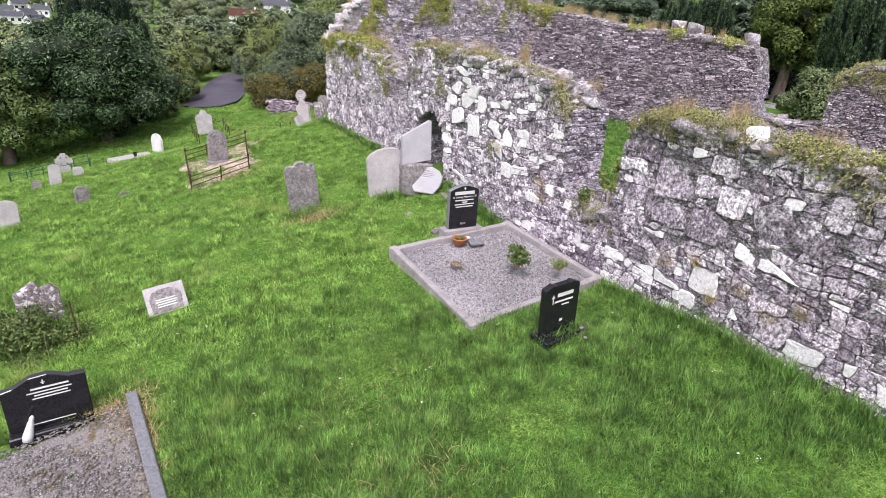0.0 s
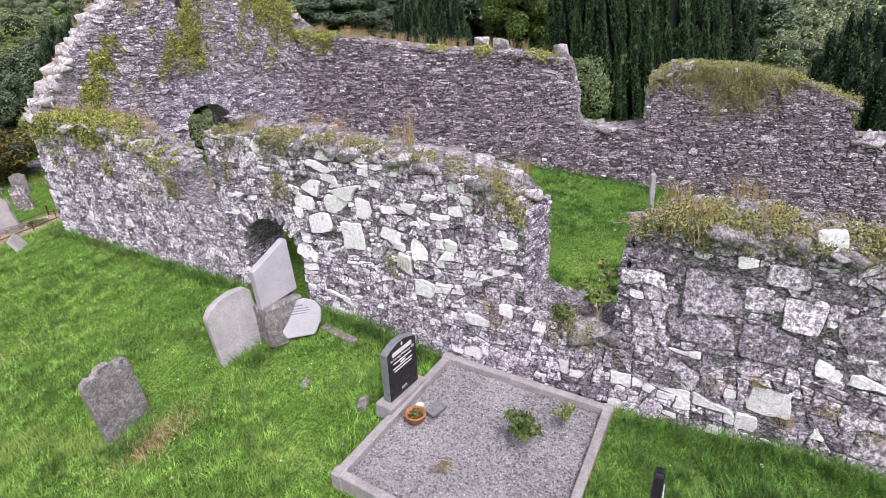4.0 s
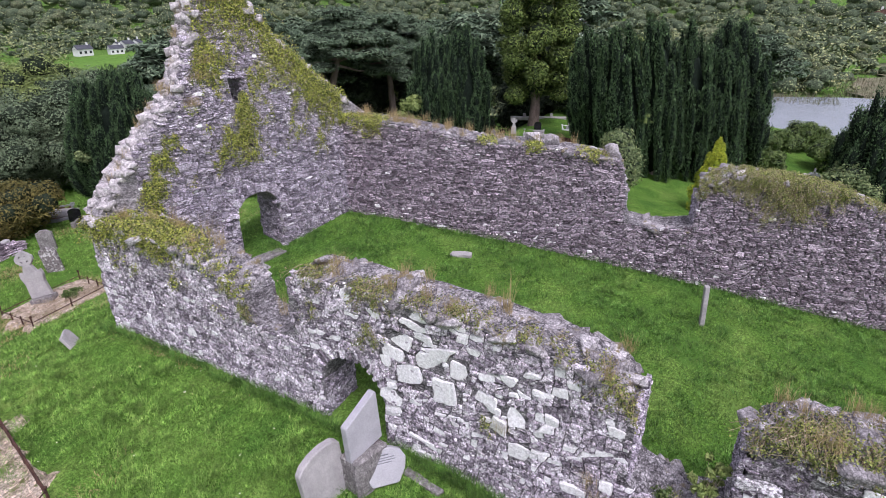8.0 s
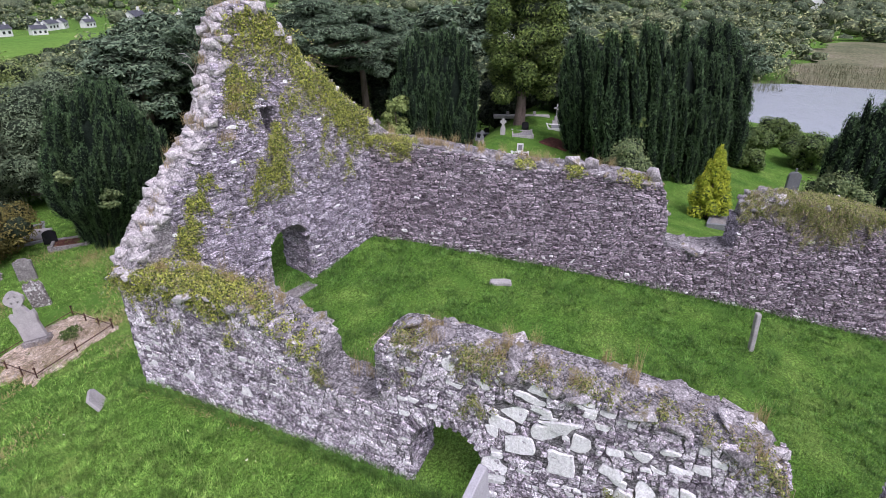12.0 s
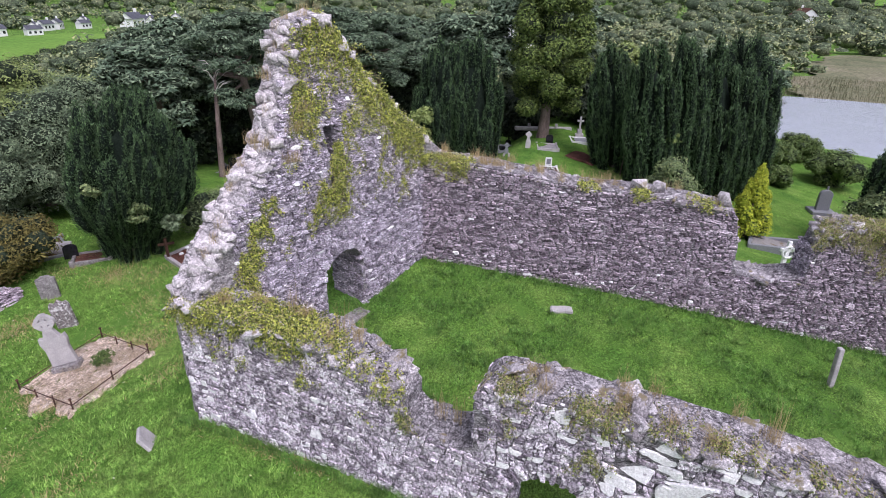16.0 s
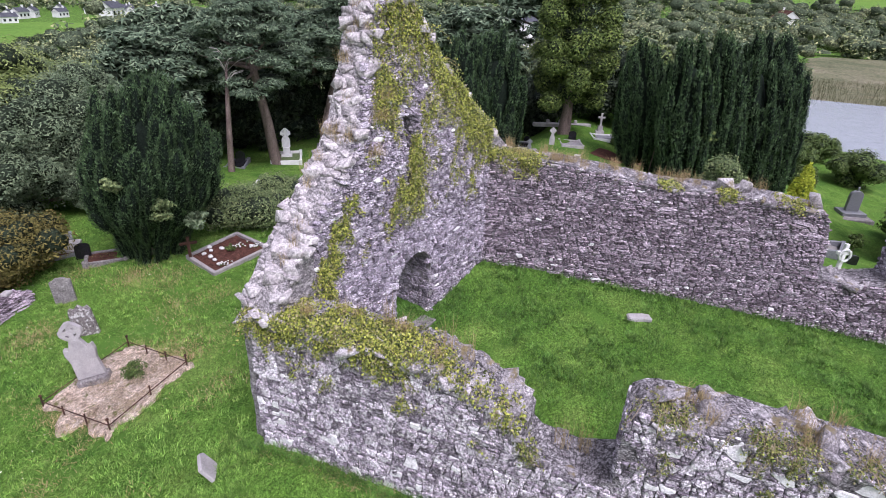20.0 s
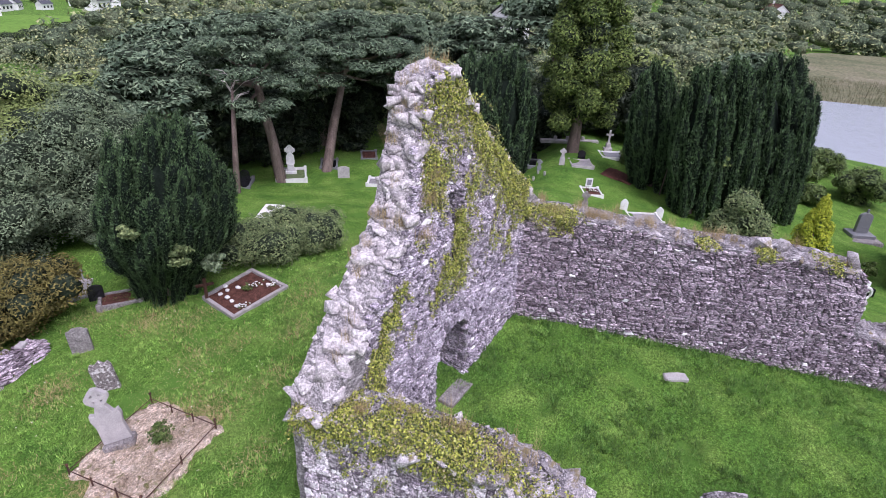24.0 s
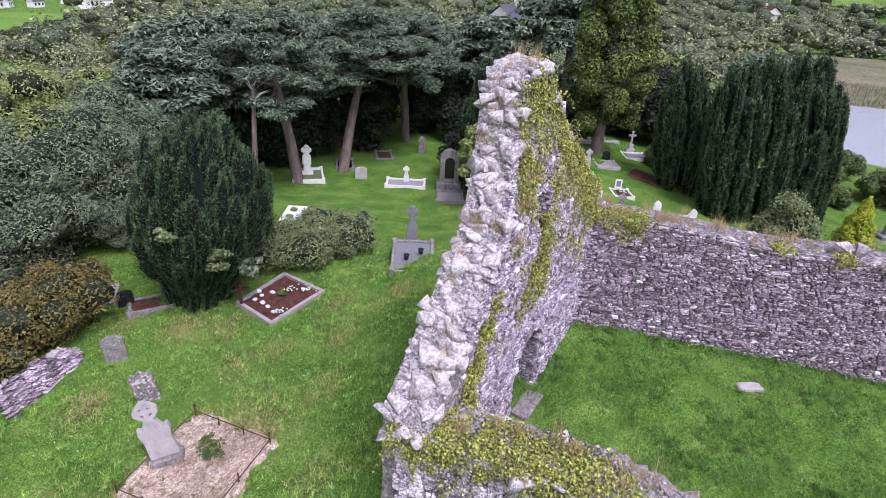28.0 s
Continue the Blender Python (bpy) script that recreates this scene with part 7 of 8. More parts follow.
def pine(label, at, h, lean, seed, spread, bare=False, n=64000, leaf=0.046):
    """A tall pine: a leaning bare trunk that forks under a broad dome of layered grey-green needle plates."""
    rg = np.random.default_rng(seed)
    split = 0.56
    top = (lean[0], lean[1], h * 0.86)
    pts = [(0, 0, -0.4), (lean[0] * 0.3, lean[1] * 0.3, h * 0.28), (lean[0] * 0.65, lean[1] * 0.65, h * split), top]
    limbs = [(pts, [0.3, 0.24, 0.18, 0.05])]
    if not bare:
        cl = []
        for k in range(46):
            a = k * 2.4 + rg.random()
            f = math.sqrt((k + 0.5) / 46)
            q = spread * f
            z = h * (0.96 - 0.3 * f ** 2.2 - 0.16 * rg.random() * (0.4 + f))
            e = np.array((top[0] + q * math.cos(a), top[1] + q * math.sin(a), z))
            if k % 4 == 3:
                b = np.array(pts[2]) + (np.array(top) - np.array(pts[2])) * (1 - f) * 0.8
                limbs.append(([tuple(b), tuple((b + e) / 2 - (0, 0, 0.15)), tuple(e - (0, 0, 0.1))], [0.09, 0.06, 0.025]))
            s = 0.55 + 0.4 * rg.random()
            cl.append((tuple(e), (s * 1.25, s * 1.25, s * 0.42)))
            for _ in range(2):
                cl.append((tuple(e + rg.normal(size=3) * (0.6, 0.6, 0.16)), (s * 0.7, s * 0.7, s * 0.3)))
        return cloud_tree("pine_tree", label, at, limbs, cl, n, leaf, M_PINE, seed, 1.1, 0.6, 0.6, 1.8)
    t = thing("dead_tree", label, "dead tree", at)
    for k in range(14):
        a, z = rg.random() * 6.28, h * (0.66 + 0.2 * rg.random())
        b = np.array([lean[0] * z / h, lean[1] * z / h, z])
        e = b + np.array([math.cos(a), math.sin(a), 0.6]) * (0.4 + 0.8 * rg.random())
        limbs.append(([tuple(b), tuple((b + e) / 2 + (0, 0, 0.15)), tuple(e)], [0.05, 0.035, 0.012]))
    part("trunk", mesh_of("trunk", *stretch_path(limbs[0][0], [q * 0.55 for q in limbs[0][1]], 8, 0.2), M_BARK, False), parent=t)
    for p, r in limbs[1:]:
        part("branch", mesh_of("branch", *stretch_path(p, [q * 0.6 for q in r], 5, 0.2), M_DEADWOOD, False), parent=t, label="bleached white broken branch")
    return t


pine("tall grey-green pine with a bare forked trunk", on(23.6, 30.1), 8.5, (-0.5, 1.0), 61, 2.9)
pine("leaning grey-green pine with a bare trunk", on(26.4, 29.2), 8.9, (2.6, -0.6), 62, 3.1)
pine("grey-green pine with a peeling trunk", on(34.0, 28.6), 8.6, (-0.4, 0.3), 63, 3.0)
pine("dead bleached trunk with broken white branches", on(20.2, 30.2), 6.4, (0.25, -0.3), 64, 1.0, bare=True)
FAR_PINES = [pine("tall grey-green pine in the wood", on(21.0, 34.2), 6.6, (-0.4, 0.3), 65, 2.5, n=16000, leaf=0.085), pine("tall grey-green pine in the wood", on(23.5, 36.5), 8.0, (0.5, 0.4), 66, 2.9, n=16000, leaf=0.09)]
for k, (x, y, s) in enumerate(((27.5, 35, 1.0), (31, 32, 0.95), (36, 33.5, 1.0), (27, 39.5, 0.95), (31, 39, 1.05), (34.5, 37.5, 1.05), (38.5, 30, 1.0), (41, 35, 1.1), (30, 43.5, 1.05), (35, 43, 1.1), (42, 26, 1.0), (45, 31, 1.1), (38, 24.5, 1.25), (41, 19.5, 1.3), (46.5, 6.5, 0.95))):
    copy_thing(FAR_PINES[k % 2], Matrix.Translation(on(x, y)) @ Matrix.Rotation(k * 1.9, 4, 'Z') @ Matrix.Scale(s, 4))
rg = np.random.default_rng(57)
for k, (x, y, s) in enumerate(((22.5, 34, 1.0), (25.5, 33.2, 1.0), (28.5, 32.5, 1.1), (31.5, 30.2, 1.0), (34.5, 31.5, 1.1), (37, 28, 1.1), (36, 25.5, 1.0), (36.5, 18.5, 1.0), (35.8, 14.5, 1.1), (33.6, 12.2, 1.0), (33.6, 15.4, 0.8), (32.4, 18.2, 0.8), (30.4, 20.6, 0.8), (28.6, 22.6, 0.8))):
    cloud_tree("undergrowth_shrub", "undergrowth with the shade of the pines put into its leaf colour", on(x, y), [], around(rg, (0, 0, 2.0 * s), (1.7 * s, 1.7 * s, 1.9 * s), 44, 0.8 * s, 0.9), 9000, 0.08, M_SHADELEAF, 300 + k, shade=M_YEWCORE)

rg = np.random.default_rng(71)
# shrubs
cloud_tree("hedge_shrub", "rounded clipped green shrub beside the flower bed grave", on(14.75, 23.6), [], [(tuple(Matrix.Rotation(-0.5, 3, 'Z') @ Vector(c)), r) for c, r in around(rg, (0.1, 0, 0.72), (2.25, 1.25, 0.56), 100, 0.56, 0.85)], 58000, 0.03, M_LEAF, 72, 0.8, 0.55)
cloud_tree("bush", "browning bramble bush beside the dry stone wall", on(8.4, 27.4), [], around(rg, (0, 0, 1.0), (1.4, 1.1, 0.8), 50, 0.6, 0.85), 30000, 0.034, M_BROWNBUSH, 73)
cloud_tree("bush", "yellow-brown bramble bush at the churchyard edge", on(6.3, 27.6), [], around(rg, (0, 0, 0.8), (1.2, 0.9, 0.6), 36, 0.5, 0.85), 16000, 0.034, M_BROWNBUSH, 74)
cloud_tree("bush", "pale green leafy bush against the dark yews", on(18.9, 9.15), [], around(rg, (0, 0, 1.5), (0.85, 0.85, 1.2), 46, 0.42, 0.85), 22000, 0.034, M_LEAF, 75)
cloud_tree("sapling", "bright green sapling beside the dark yew", on(24.2, 20.9), [([(0, 0, 0), (0.1, 0, 2), (0, 0.1, 3.6)], [0.07, 0.05, 0.02])], around(rg, (0, 0, 2.6), (0.8, 0.8, 1.8), 26, 0.35, 0.8), 6000, 0.06, M_LIGHTLEAF, 77, core=0)
cloud_tree("golden_conifer", "small golden-green cone-shaped conifer", on(22.1, 6.15), [([(0, 0, -0.1), (0, 0, 1.6)], [0.07, 0.03])],
           [((rg.normal() * 0.05 + 0.56 * (1 - (k / 26) ** 1.7) * math.cos(k * 2.4), 0.56 * (1 - (k / 26) ** 1.7) * math.sin(k * 2.4), 0.35 + k * 0.092), (0.36 - 0.0105 * k, 0.36 - 0.0105 * k, 0.36)) for k in range(26)], 14000, 0.035, M_GOLD, 78, 1.0, shade=M_SHRUB)
for k, (x, y, s, m) in enumerate(((26.5, 0.6, 0.8, 0), (23.0, -0.6, 0.8, 1), (33, -3.2, 1.0, 0), (31, -4.5, 1.1, 0), (34.5, 1.2, 0.9, 1), (29.5, 12.8, 0.5, 1), (31.8, 4.4, 0.5, 1), (33.0, 6.4, 0.65, 0), (35.0, 4.4, 0.75, 1), (36.8, 7.6, 0.8, 0), (38.0, 2.6, 0.8, 1), (33.6, 9.2, 0.8, 1))):
    cloud_tree("bush", "mixed green bush at the churchyard edge", on(x, y), [], around(rg, (0, 0, 1.1 * s), (1.5 * s, 1.5 * s, 0.9 * s), 34, 0.6 * s, 0.85), 14000, 0.05, M_SHRUB, 80 + k)
cloud_tree("broadleaf_tree", "green leafy tree in front of a dark yew", on(22.9, 1.9), [([(0, 0, -0.1), (0.05, 0, 1.2), (0, 0.1, 2.6)], [0.1, 0.07, 0.03])], around(rg, (0, 0, 1.9), (1.0, 1.0, 1.5), 44, 0.42, 0.85), 22000, 0.04, M_LEAF, 96)
for k, (x, y, q) in enumerate(((-0.9, 26.5, 1.25), (-4.3, 26.0, 1.0))):
    cloud_tree("broadleaf_tree", "dark broadleaf tree beyond the old graves", on(x, y), [([(0, 0, -0.3), (0.1, 0, 1.0), (0, 0, 2.2)], [0.25, 0.18, 0.08])], around(rg, (0, 0, 2.2 * q), (2.2 * q, 2.1 * q, 1.8 * q), 100, 0.62 * q, 0.85), 60000, 0.045, (M_YEW, M_SHRUB)[k], 88 + k, 0.7)

for k, (x, y, foot, tip, q) in enumerate(((10.28, 23.6, (11.0, 24.9), 3.11, 0.42), (11.26, 23.42, (11.1, 24.9), 2.5, 0.36), (9.65, 24.55, (11.0, 25.1), 3.85, 0.24), (25.4, 10.9, (26.2, 11.4), None, 0.5), (25.0, 9.4, (25.9, 9.8), None, 0.4))):
    base = gz(*foot) - 0.05
    z = (tip or base + (3.6, 2.6)[k - 3]) - base
    dx, dy = x - foot[0], y - foot[1]
    cloud_tree("elder_sapling", "pale green elder growing out through a dark yew", (*foot, base), [([(0, 0, 0), (dx * 0.3, dy * 0.3, z * 0.6), (dx, dy, z)], [0.03, 0.025, 0.01])],
               around(rg, (dx, dy, z), (q, q, q * 0.8), 12, q * 0.4, 0.7), 900, 0.04, (M_LEAF, M_GREYLEAF, M_LEAF, M_LIGHTLEAF, M_LIGHTLEAF)[k], 170 + k, core=0)

# the grove of broadleaf trees east of the graveyard
LEAVES = (M_GREYLEAF, M_LEAF, M_GREYLEAF, M_LIGHTLEAF, M_LEAF)
TREES = ("grey-green willow on the slope", "green broadleaf tree on the slope", "silvery green willow on the slope", "light green tree on the slope", "dark green tree on the slope")


def grove_tree(k, at, clumps, n, leaf, seed):
    return cloud_tree("broadleaf_tree", TREES[k], at, [([(0, 0, -0.3), (0.1, 0, 1.2), (0, 0, 2.8)], [0.3, 0.2, 0.08])],
                      around(rg, (0, 0, 2.3), (2.5, 2.5, 2.0), clumps, 0.72, 0.85, 0.5), n, leaf, LEAVES[k], seed, 0.8, 0.55, 0.6, 1.5)


KINDS = [grove_tree(k, on(x, y), 120, 84000, 0.034, 90 + k) for k, (x, y) in ((0, (12.6, 31.6)), (1, (16.2, 36.4)), (2, (15.2, 33.4)), (3, (13, 34.4)))]
for n, (k, x, y, q) in enumerate(((1, 1.5, 29.4, 0.34), (3, 2.7, 32.6, 0.4), (1, 6.5, 30.4, 0.32), (0, 7.4, 36.4, 0.5), (3, 4.0, 38.8, 0.5), (0, 10.2, 31.4, 0.9), (3, 8.8, 34.4, 0.85), (3, 13, 34.2, 1.05), (0, 16.6, 32.2, 0.8), (2, 12.8, 29.4, 0.45), (3, 0.4, 30.5, 0.45), (1, 1.4, 34, 0.5), (2, 8, 30.6, 0.45), (0, -0.9, 28.2, 0.4), (1, 7.6, 33.6, 0.45), (3, -3.4, 33, 0.6), (2, -5, 34, 0.8))):
    copy_thing(KINDS[k], Matrix.Translation(on(x, y)) @ Matrix.Rotation(n * 2.1 + 0.8, 4, 'Z') @ Matrix.Scale(q * (0.92 + 0.02 * ((n * 37) % 10)), 4))
FAR_KINDS = [grove_tree(k, on(11.5 + 2.6 * k, 39 + 2 * (k % 2)), 70, 11000, 0.1, 95 + k) for k in range(5)]
for n, (x, y, q) in enumerate(((18.2, 39.5, 1), (9.4, 37.2, 0.7), (3.2, 40.5, 0.55), (6.8, 43, 0.6), (5.4, 46.8, 0.7), (1.5, 39, 0.7), (-9, 31, 0.9), (-8, 26, 0.8), (4.2, 45.5, 0.8), (10, 44, 0.9), (16, 43, 1), (-3, 44, 0.8), (-10, 40, 0.9), (22, 47, 1),
                           (7, 49, 0.9), (14, 50, 1), (0, 51, 0.9), (-9, 50, 0.9), (29, 50, 1.1), (36, 48, 1.1), (42, 44, 1.1), (48, 38, 1.1), (50, 30, 1.1), (46, 22, 1), (45, 14, 1), (41.5, 10, 0.9), (39, 14, 0.8), (20, 55, 1),
                           (10, 57, 1), (0, 59, 1), (30, 57, 1.1), (40, 54, 1.1), (50, 46, 1.1), (-14, 47, 1), (-15, 35, 1), (56, 38, 1.1), (54, 24, 1.1), (-7, 60, 1), (17, 62, 1.1), (52, 16, 1), (56, 11, 1), (48, 52, 1.1),
                           (25, 64, 1.1), (36, 62, 1.1))):
    copy_thing(FAR_KINDS[(n * 3 + n // 4) % 5], Matrix.Translation(on(x, y)) @ Matrix.Rotation(n * 2.1, 4, 'Z') @ Matrix.Scale(q * (0.92 + 0.02 * ((n * 37) % 10)), 4))

# ---- the valley: lake, woods, fields and houses ----
water = tagged(part("water", mesh_of("water", [(48, -80, -5.3), (106, -80, -5.3), (104, -6, -5.3), (98, 8, -5.3), (75, 9, -5.3), (56, 4, -5.3)], [(0, 1, 2, 3, 4, 5)], M_WATER)), "pale grey lake reflecting the sky", "lake", kind="structure")


def land(name, outline, lift, mat, label, category, rough=0.25):
    """A stretch of land on the valley floor, cut fine enough to follow it."""
    bm = bmesh.new()
    bm.faces.new([bm.verts.new((x, y, 0)) for x, y in outline])
    bmesh.ops.triangulate(bm, faces=bm.faces)
    bmesh.ops.subdivide_edges(bm, edges=bm.edges, cuts=6, use_grid_fill=True)
    for v in bm.verts:
        if name == "reed_bed":
            v.co += noise.noise_vector(Vector((v.co.x, v.co.y, 0)) * 0.09) * 5 + noise.noise_vector(Vector((v.co.x, v.co.y, 0)) * 0.4) * 2
        v.co.z = gz(v.co.x, v.co.y) + lift + rough * noise.noise(v.co * 0.2)
    return tagged(part(name, bm, mat), label, category, kind="structure")


land("reed_bed", [(105, -80), (150, -88), (190, -92), (196, -50), (192, -26), (170, -17), (150, -16), (132, -10), (118, -10), (103, -2), (106, -30), (103, -55)], 0.45, M_REED, "olive-brown reed bed along the lake shore", "reeds")
land("pasture", [(54, 122), (74, 133), (86, 139), (107, 153), (134, 184), (126, 196), (112, 198), (90, 186), (62, 156)], 0.15, M_FIELD, "bright green pasture beyond the woods", "field", 0.05)
land("pasture", [(440, -40), (450, -108), (560, -130), (560, -20)], 0.8, M_FIELD, "pale green far field", "field")
land("lane", [(2.6, 31.4), (3.2, 30.0), (4.2, 29.3), (5.1, 29.8), (6.2, 32.5), (7.4, 37), (7.8, 40), (6.6, 41), (5.2, 38), (3.8, 34.4)], 0.06, M_LANE, "dark wet lane below the churchyard", "lane", 0.02)

rg = np.random.default_rng(77)
FAR = []
VILLAGE = [(154, 199, 20, 0.98), (123, 206, 70, 0.77), (130, 211, 40, 0.77), (117, 197, 10, 0.68), (136, 214, 60, 0.77), (143, 210, 30, 0.68), (167, 206, 80, 0.77), (173, 214, 15, 0.77), (162, 219, 45, 0.77), (151, 221, 60, 0.77), (109, 202, 20, 0.77), (185, 211, 65, 0.85), (-28, 302, 30, 0.75), (-24, 320, 75, 0.8), (-20, 350, 10, 0.8), (-30, 375, 50, 0.9), (-34, 341, 25, 0.8), (-19, 285, 60, 0.7)]
LONE_HOUSES = [(69, 321), (105, 391)]
while len(FAR) < 3300:
    a = radians(-38 + 165 * rg.random())
    d = 60 + 520 * rg.random() ** 1.45
    x, y = 5 + d * math.cos(a), 14 + d * math.sin(a)
    if 44 < x < 106 and -95 < y < 11 or 105 < x < 196 and y < -6 - (x - 118) * 0.16:
        continue
    f = 120 + (x - 54) * 0.72
    if 50 < x < 138 and f - 9 < y < f + 36 or 435 < x < 570 and -135 < y < -15:
        continue
    if any(math.hypot(x - v[0], y - v[1]) < 9 or math.hypot(x - v[0] * 0.93, y - v[1] * 0.93) < 9 for v in VILLAGE + LONE_HOUSES):
        continue
    s = (1.4 + 1.9 * rg.random()) * (0.75 + d / 190)
    if y > 160 and d < 330:
        s *= 0.55
    FAR.append((x, y, gz(x, y) + s * 0.55, s, d))
FAR = np.array(FAR)


def far_woods(sel, count, leaf, name, label):
    C, R = sel[:, :3], np.stack([sel[:, 3] * 1.35, sel[:, 3] * 1.35, sel[:, 3] * 0.9], 1)
    lob = [(c + rg.normal(size=3) * r * (0.5, 0.5, 0.36), r * (0.25 + 0.25 * rg.random())) for c, r in zip(C, R) for _ in range(9)]
    LC, LR = np.array([q[0] for q in lob]), np.array([q[1] for q in lob])
    v, f = leaves(LC, LR, count, leaf, rg, 0.3, 1.0, 1.1)
    ob = tagged(part(name, fast_mesh(name, v, f, M_WOODS)), label, "woodland", kind="stuff")
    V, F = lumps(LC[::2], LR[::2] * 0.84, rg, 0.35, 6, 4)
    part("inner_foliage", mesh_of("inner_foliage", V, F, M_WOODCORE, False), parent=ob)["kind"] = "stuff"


far_woods(FAR[FAR[:, 4] < 130], 620000, 0.17, "woodland", "grey-green mixed woodland filling the valley")
far_woods(FAR[FAR[:, 4] >= 130], 620000, 0.42, "far_woodland", "distant mixed trees and hedges on the hillside")


def house(at, turn, w, d, h, label, roof=None):
    t = thing("house", label, "house", at, turn)
    wall = part("wall", box(w, d, h + 1.5, (0, 0, -1.5)), M_RENDER, t)
    bm = bmesh.new()
    o, r = 0.4, d * 0.42
    q = [(-w / 2 - o, -d / 2 - o, h), (w / 2 + o, -d / 2 - o, h), (w / 2 + o, d / 2 + o, h), (-w / 2 - o, d / 2 + o, h), (-w / 2 - o, 0, h + r), (w / 2 + o, 0, h + r)]
    vs = [bm.verts.new(p) for p in q]
    for f in ((0, 1, 5, 4), (2, 3, 4, 5), (0, 3, 2, 1)):
        bm.faces.new([vs[i] for i in f])
    rf = part("roof", bm, roof or M_ROOF, t)
    for x in (-w / 2, w / 2):
        gb = bmesh.new()
        gb.faces.new([gb.verts.new(p) for p in ((x, -d / 2, h), (x, d / 2, h), (x, 0, h + r * 0.92))])
        part("gable_end", gb, M_RENDER, t)
    part("chimney", box(0.9, 0.7, 1.5, (w * 0.35, 0, h + r - 0.4)), M_RENDER, rf)
    for x in (-0.33, 0, 0.33):
        part("window", box(1.2, 0.1, 1.3, (x * w, -d / 2 - 0.02, h * 0.35)), M_PANE, wall)
    return t


rg = np.random.default_rng(83)
hx = np.linspace(56, 112, 46)
hs_c = np.stack([hx, 121 + (hx - 54) * 0.62, np.full(46, gz(80, 138) + 0.9)], 1) + rg.normal(size=(46, 3)) * (0.5, 0.5, 0.2)
hs_r = (1.1 + 0.9 * rg.random(46))[:, None] * (1, 1, 0.9)
v, f = leaves(hs_c, hs_r, 26000, 0.16, rg, 0.35, 0.8, 1.1)
hedge = tagged(part("hedge", fast_mesh("hedge", v, f, M_SHRUB)), "dark hedge of round bushes below the pasture", "hedge", kind="stuff")
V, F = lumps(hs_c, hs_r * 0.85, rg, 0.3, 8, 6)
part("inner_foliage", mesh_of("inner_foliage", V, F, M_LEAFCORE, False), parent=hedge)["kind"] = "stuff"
first = house((154, 199, gz(154, 199)), 20, 8, 5, 3.4, "white rendered house with a dark slate roof")
first["group"] = "village houses"
for x, y, a, q in VILLAGE[1:]:
    copy_thing(first, Matrix.Translation((x, y, gz(x, y))) @ Matrix.Rotation(radians(a - 20), 4, 'Z') @ Matrix.Scale(q * (0.8 if x > 100 else 1.2), 4))
house((128, 45.5, gz(128, 45.5)), -20, 7, 6, 9.6, "white gabled house among trees")
house((69, 321, gz(69, 321)), -15, 15, 8, 4.5, "low brick house with a red roof beyond the woods", M_SOIL)
house((105, 391, gz(105, 391)), -15, 17, 8, 6, "long white house beyond the woods")
house((330, -33, gz(330, -33)), 10, 16, 8, 5, "low house with a red roof behind trees", M_SOIL)

# ---- lawn grass ----
rg = np.random.default_rng(5)


def free_of_things(p):
    """Which points lie on open grass, not under walls or graves."""
    x, y = p[:, 0], p[:, 1]
    free = ~((x > 5.1) & (x < 5.98) & (y < 16.6)) & ~((x > 2.76) & (x < 5.2) & (y > 4.3) & (y < 6.7))
    xn = 14.43 - 0.2244 * y
    free &= ~((x > xn - 0.02) & (x < xn + 0.9) & (y < 15))
    yg = 15.772 - 0.2 * (x - 5.14)
    free &= ~((x > 5.1) & (x < 12) & (y > yg - 0.02) & (y < yg + 0.74) & ~((x > 7.95) & (x < 9.05)))
    return free & ~((x > 4.8) & (x < 7.3) & (y > 19.8) & (y < 22.1)) & ~((x > 10.9) & (x < 12.9) & (y > 22.2) & (y < 23.9)) & ~((x < -0.88) & (y > 2.2) & (y < 5.5))


def lawn(name, x0, x1, y0, y1, count, height, width, label, thin, mat, spread=0.045):
    """Grass in small tufts whose blades bend outward, with thicker and thinner patches."""
    k = count // 12
    c = np.stack([x0 + rg.random(k) * (x1 - x0), y0 + rg.random(k) * (y1 - y0)], 1)
    edge = np.min([{"w": c[:, 0] - x0, "e": x1 - c[:, 0], "s": c[:, 1] - y0, "n": y1 - c[:, 1]}[q] for q in thin], 0)
    c = c[rg.random(k) < edge / 1.6]
    k = len(c)
    clump = np.sin(c[:, 0] * 2.3 + 1.7 * np.sin(c[:, 1] * 1.4)) * np.sin(c[:, 1] * 2.9 + np.sin(c[:, 0] * 3.1)) + 0.6 * np.sin(c[:, 0] * 7.1 + c[:, 1] * 3.3) * np.sin(c[:, 1] * 8.3)
    tall = height * (0.7 + 0.35 * clump.clip(-1, 1) + 0.5 * rg.random(k) ** 3)
    idx = rg.integers(0, k, count)
    off = rg.normal(size=(count, 2)) * spread
    p = c[idx] + off
    ang = np.arctan2(-off[:, 0], off[:, 1]) + rg.normal(size=count) * 0.5
    ok = free_of_things(p)
    p, ang, hh = p[ok], ang[ok], tall[idx][ok]
    P = np.stack([p[:, 0], p[:, 1], ground_z(p[:, 0], p[:, 1]) - 0.005], 1)
    v, f = blades(P, hh, width, 1.5, rg, True, ang)
    return tagged(part(name, fast_mesh(name, v, f, mat)), label, "grass", kind="stuff")


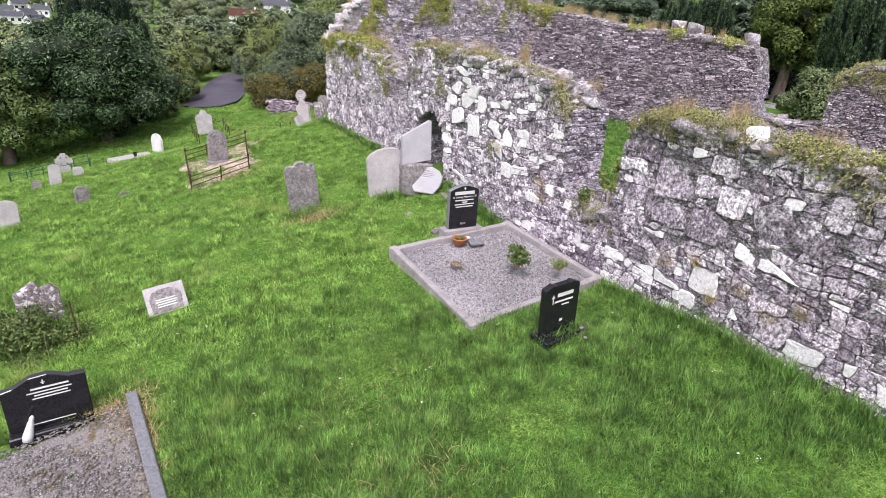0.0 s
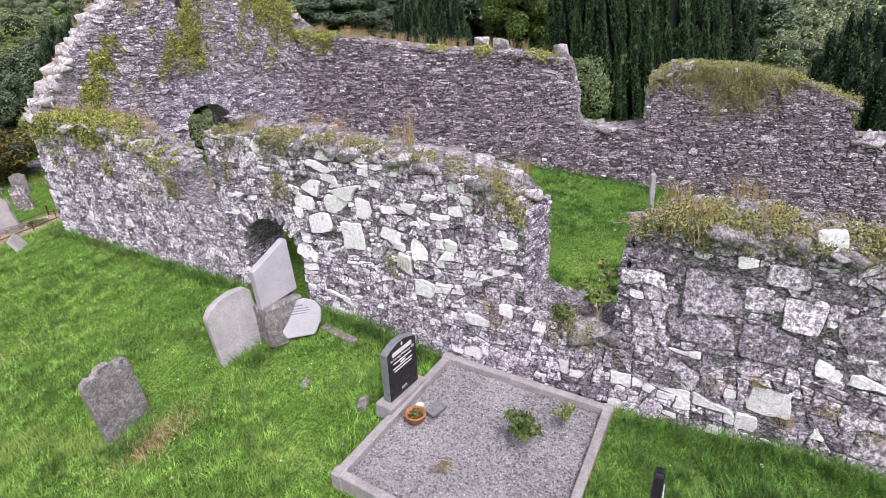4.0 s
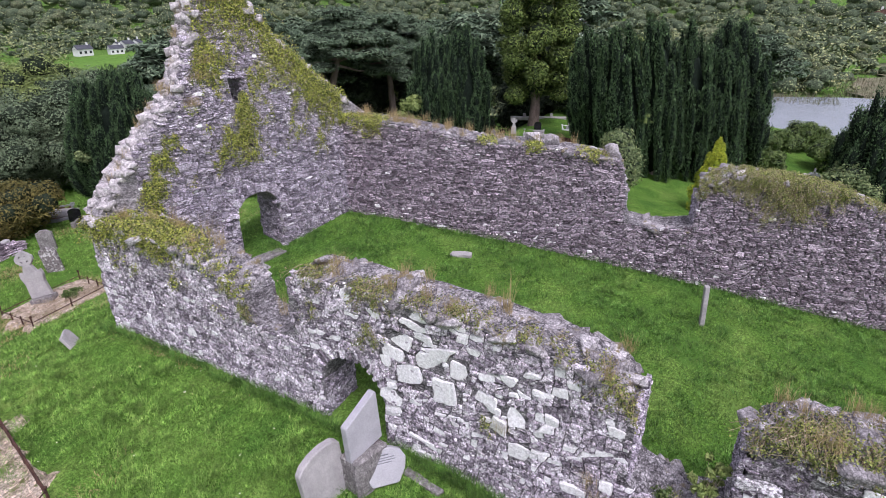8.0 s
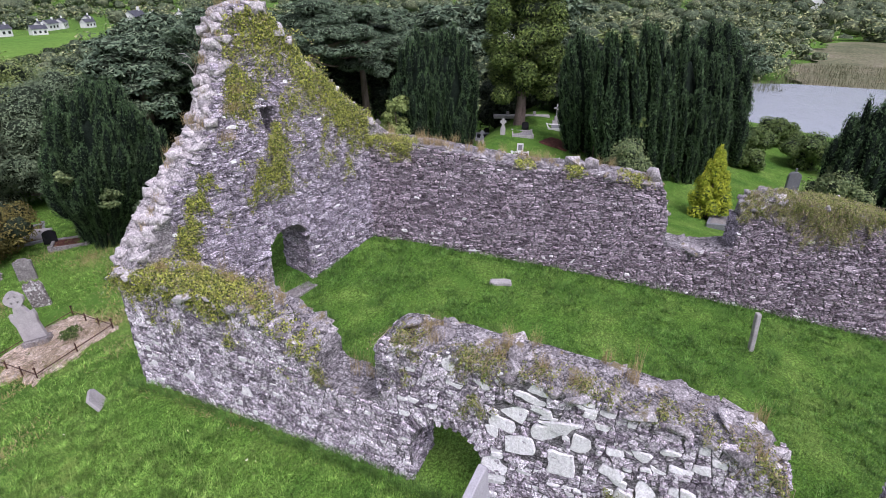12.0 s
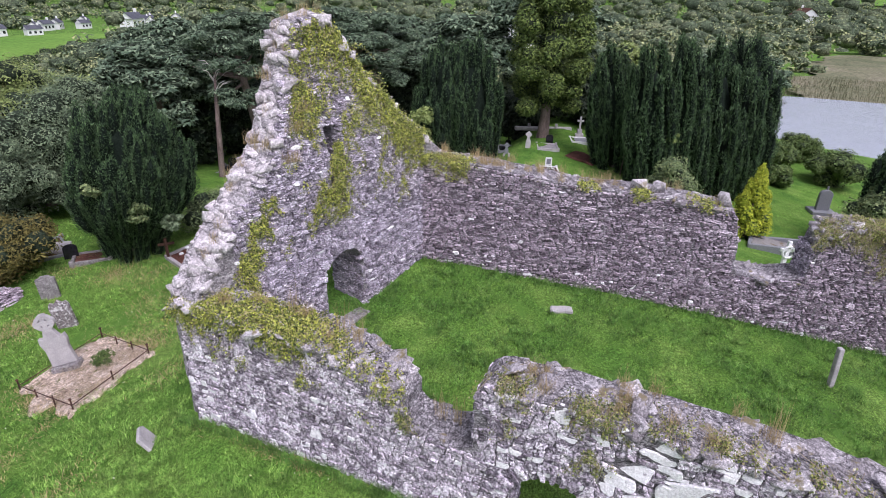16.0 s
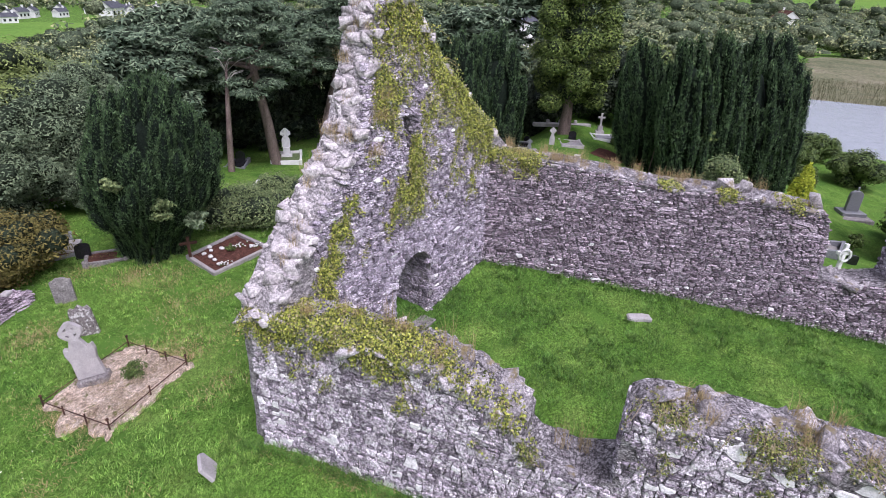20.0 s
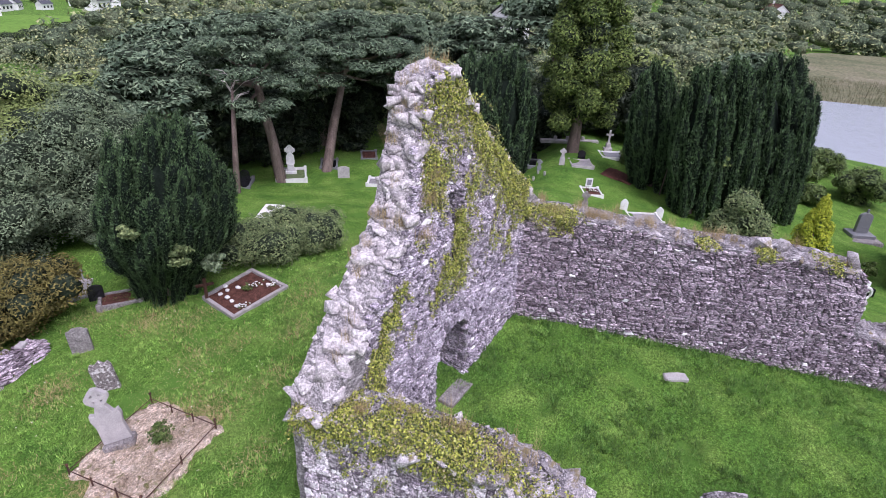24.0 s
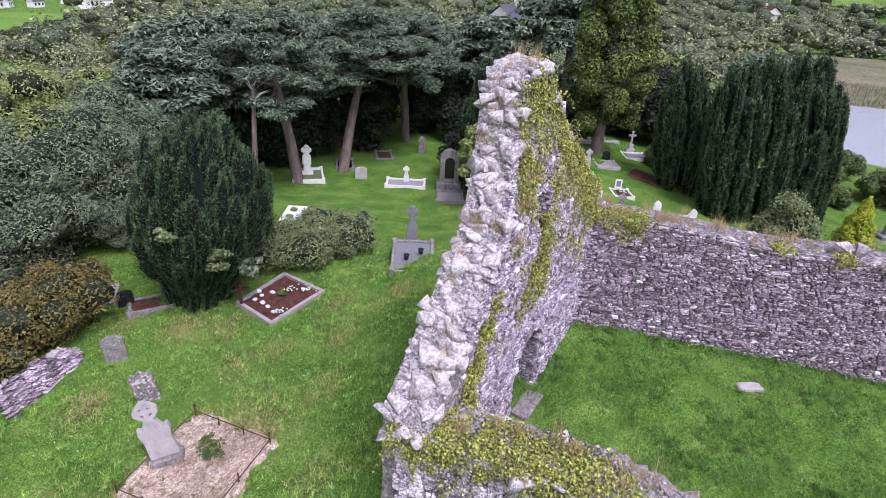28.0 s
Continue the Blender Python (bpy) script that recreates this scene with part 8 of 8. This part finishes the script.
lawn("long_lawn_grass", -4.5, 5.2, -1.0, 6.4, 280000, 0.1, 0.0044, "lush green grass beside the church wall", "wsn", M_GRASS)
lawn("lawn_grass", -4.5, 5.2, 2.6, 17, 420000, 0.08, 0.0046, "short bright green grass of the churchyard", "ws", M_MOWN_LIT)
lawn("nave_grass", 5.9, 14, -1, 15.5, 210000, 0.08, 0.0058, "bright green grass inside the roofless church", "s", M_GRASS)
lawn("bank_grass", -4.5, 16.5, 16, 29.5, 240000, 0.085, 0.0066, "green grass on the slope below the gable", "wen", M_MOWN_LIT)


def patches(name, spots, height, width, mat, label, lean=1.6, anywhere=False):
    """Small stands of grass: centre, radii, blades."""
    P = []
    for x, y, rx, ry, n in spots:
        q = rg.normal(size=(n, 2)) * (rx, ry) * 0.6 + (x, y)
        P.append(q if anywhere else q[free_of_things(q)])
    P = np.concatenate(P)
    v, f = blades(np.stack([P[:, 0], P[:, 1], ground_z(P[:, 0], P[:, 1])], 1), height, width, lean, rg)
    return tagged(part(name, fast_mesh(name, v, f, mat)), label, "grass", kind="stuff")


patches("long_grass", [(5.05 - 0.12 * rg.random(), -1 + 17.6 * k / 120, 0.07, 0.12, 70) for k in range(120)] + [(14.3 - 0.2244 * y, y, 0.1, 0.14, 30) for y in np.linspace(1, 14.5, 60)]
        + [(3.56, 3.58, 0.4, 0.25, 500), (2.2, 9.38, 0.4, 0.2, 300), (3.95, 9.0, 0.5, 0.25, 400), (3.0, 5.5, 0.12, 1.2, 500), (4.0, 4.45, 1.0, 0.1, 500), (5.0, 7.6, 0.1, 1.0, 600), (5.0, 11.5, 0.1, 1.2, 500)], 0.17, 0.0034, M_GRASS, "longer grass along the wall foot and round the stones")
patches("dry_grass", [(6.0, 20.9, 1.1, 1.0, 1500), (2.4, 9.15, 0.5, 0.22, 900), (10.2, 23.5, 0.8, 0.5, 900), (12.6, 21.2, 1.0, 0.5, 700), (6.1, 20.0, 1.6, 0.25, 900), (7.35, 21.0, 0.3, 1.3, 900), (5.0, 21.2, 0.25, 1.2, 700), (8.2, 21.6, 0.8, 0.8, 300), (-0.95, 4.4, 0.1, 1.3, 900), (-1.2, 5.0, 0.2, 0.5, 1100), (-1.3, 5.5, 0.5, 0.12, 500),
                      (0.95, 2.6, 0.7, 0.6, 500), (1.7, 12.8, 0.9, 0.3, 500), (5.0, 14.5, 0.15, 1.5, 500), (1.2, 4.0, 0.6, 0.4, 200)]
        + [(x, y, 0.7, 0.5, 420) for x, y in ((9.2, 22.4), (9.8, 24.6), (11.4, 24.9), (8.6, 19.6), (12.9, 19.6), (4.2, 23.4), (3.4, 19.8), (6.8, 24.6), (10.6, 20.2), (3.1, 17.6), (6.2, 18.2), (9.2, 26.2), (13.6, 25.6), (9.7, 24.7), (9.9, 21.7), (6.6, 24.6), (7.6, 20.6))], 0.06, 0.005, M_DRYGRASS, "straw-coloured dry grass worn thin round the graves", 2.5, True)
q = rg.random((700, 2)) * (14, 12) + (0, 16.5)
q = np.concatenate([q[np.sin(q[:, 0] * 1.3) * np.sin(q[:, 1] * 1.1) > 0.1], rg.random((160, 2)) * (6, 14) + (-1, 1)])
q = q[free_of_things(q)]
v, f = leaves(np.stack([q[:, 0], q[:, 1], ground_z(q[:, 0], q[:, 1]) + 0.06], 1), np.full(len(q), 0.02), len(q) * 2, 0.012, rg, 0.5, 3.0, 1.0, 0, False)
tagged(part("wild_flowers", fast_mesh("wild_flowers", v, f, M_FLOWER)), "tiny pale yellow flowers scattered in the grass", "wild flowers", kind="stuff")

# reeds along the shore
q = np.concatenate([rg.random((9000, 2)) * (30, 76) + (104, -80), rg.random((2600, 2)) * (12, 14) + (94, -4)])
q = q[(q[:, 1] < -4 - (q[:, 0] - 112) * 0.16) | (q[:, 0] < 104)]
v, f = blades(np.stack([q[:, 0], q[:, 1], ground_z(q[:, 0], q[:, 1]) + 0.3], 1), 0.9, 0.03, 0.5, rg)
tagged(part("reeds", fast_mesh("reeds", v, f, M_REED)), "tall olive reeds fringing the lake", "reeds", kind="stuff")
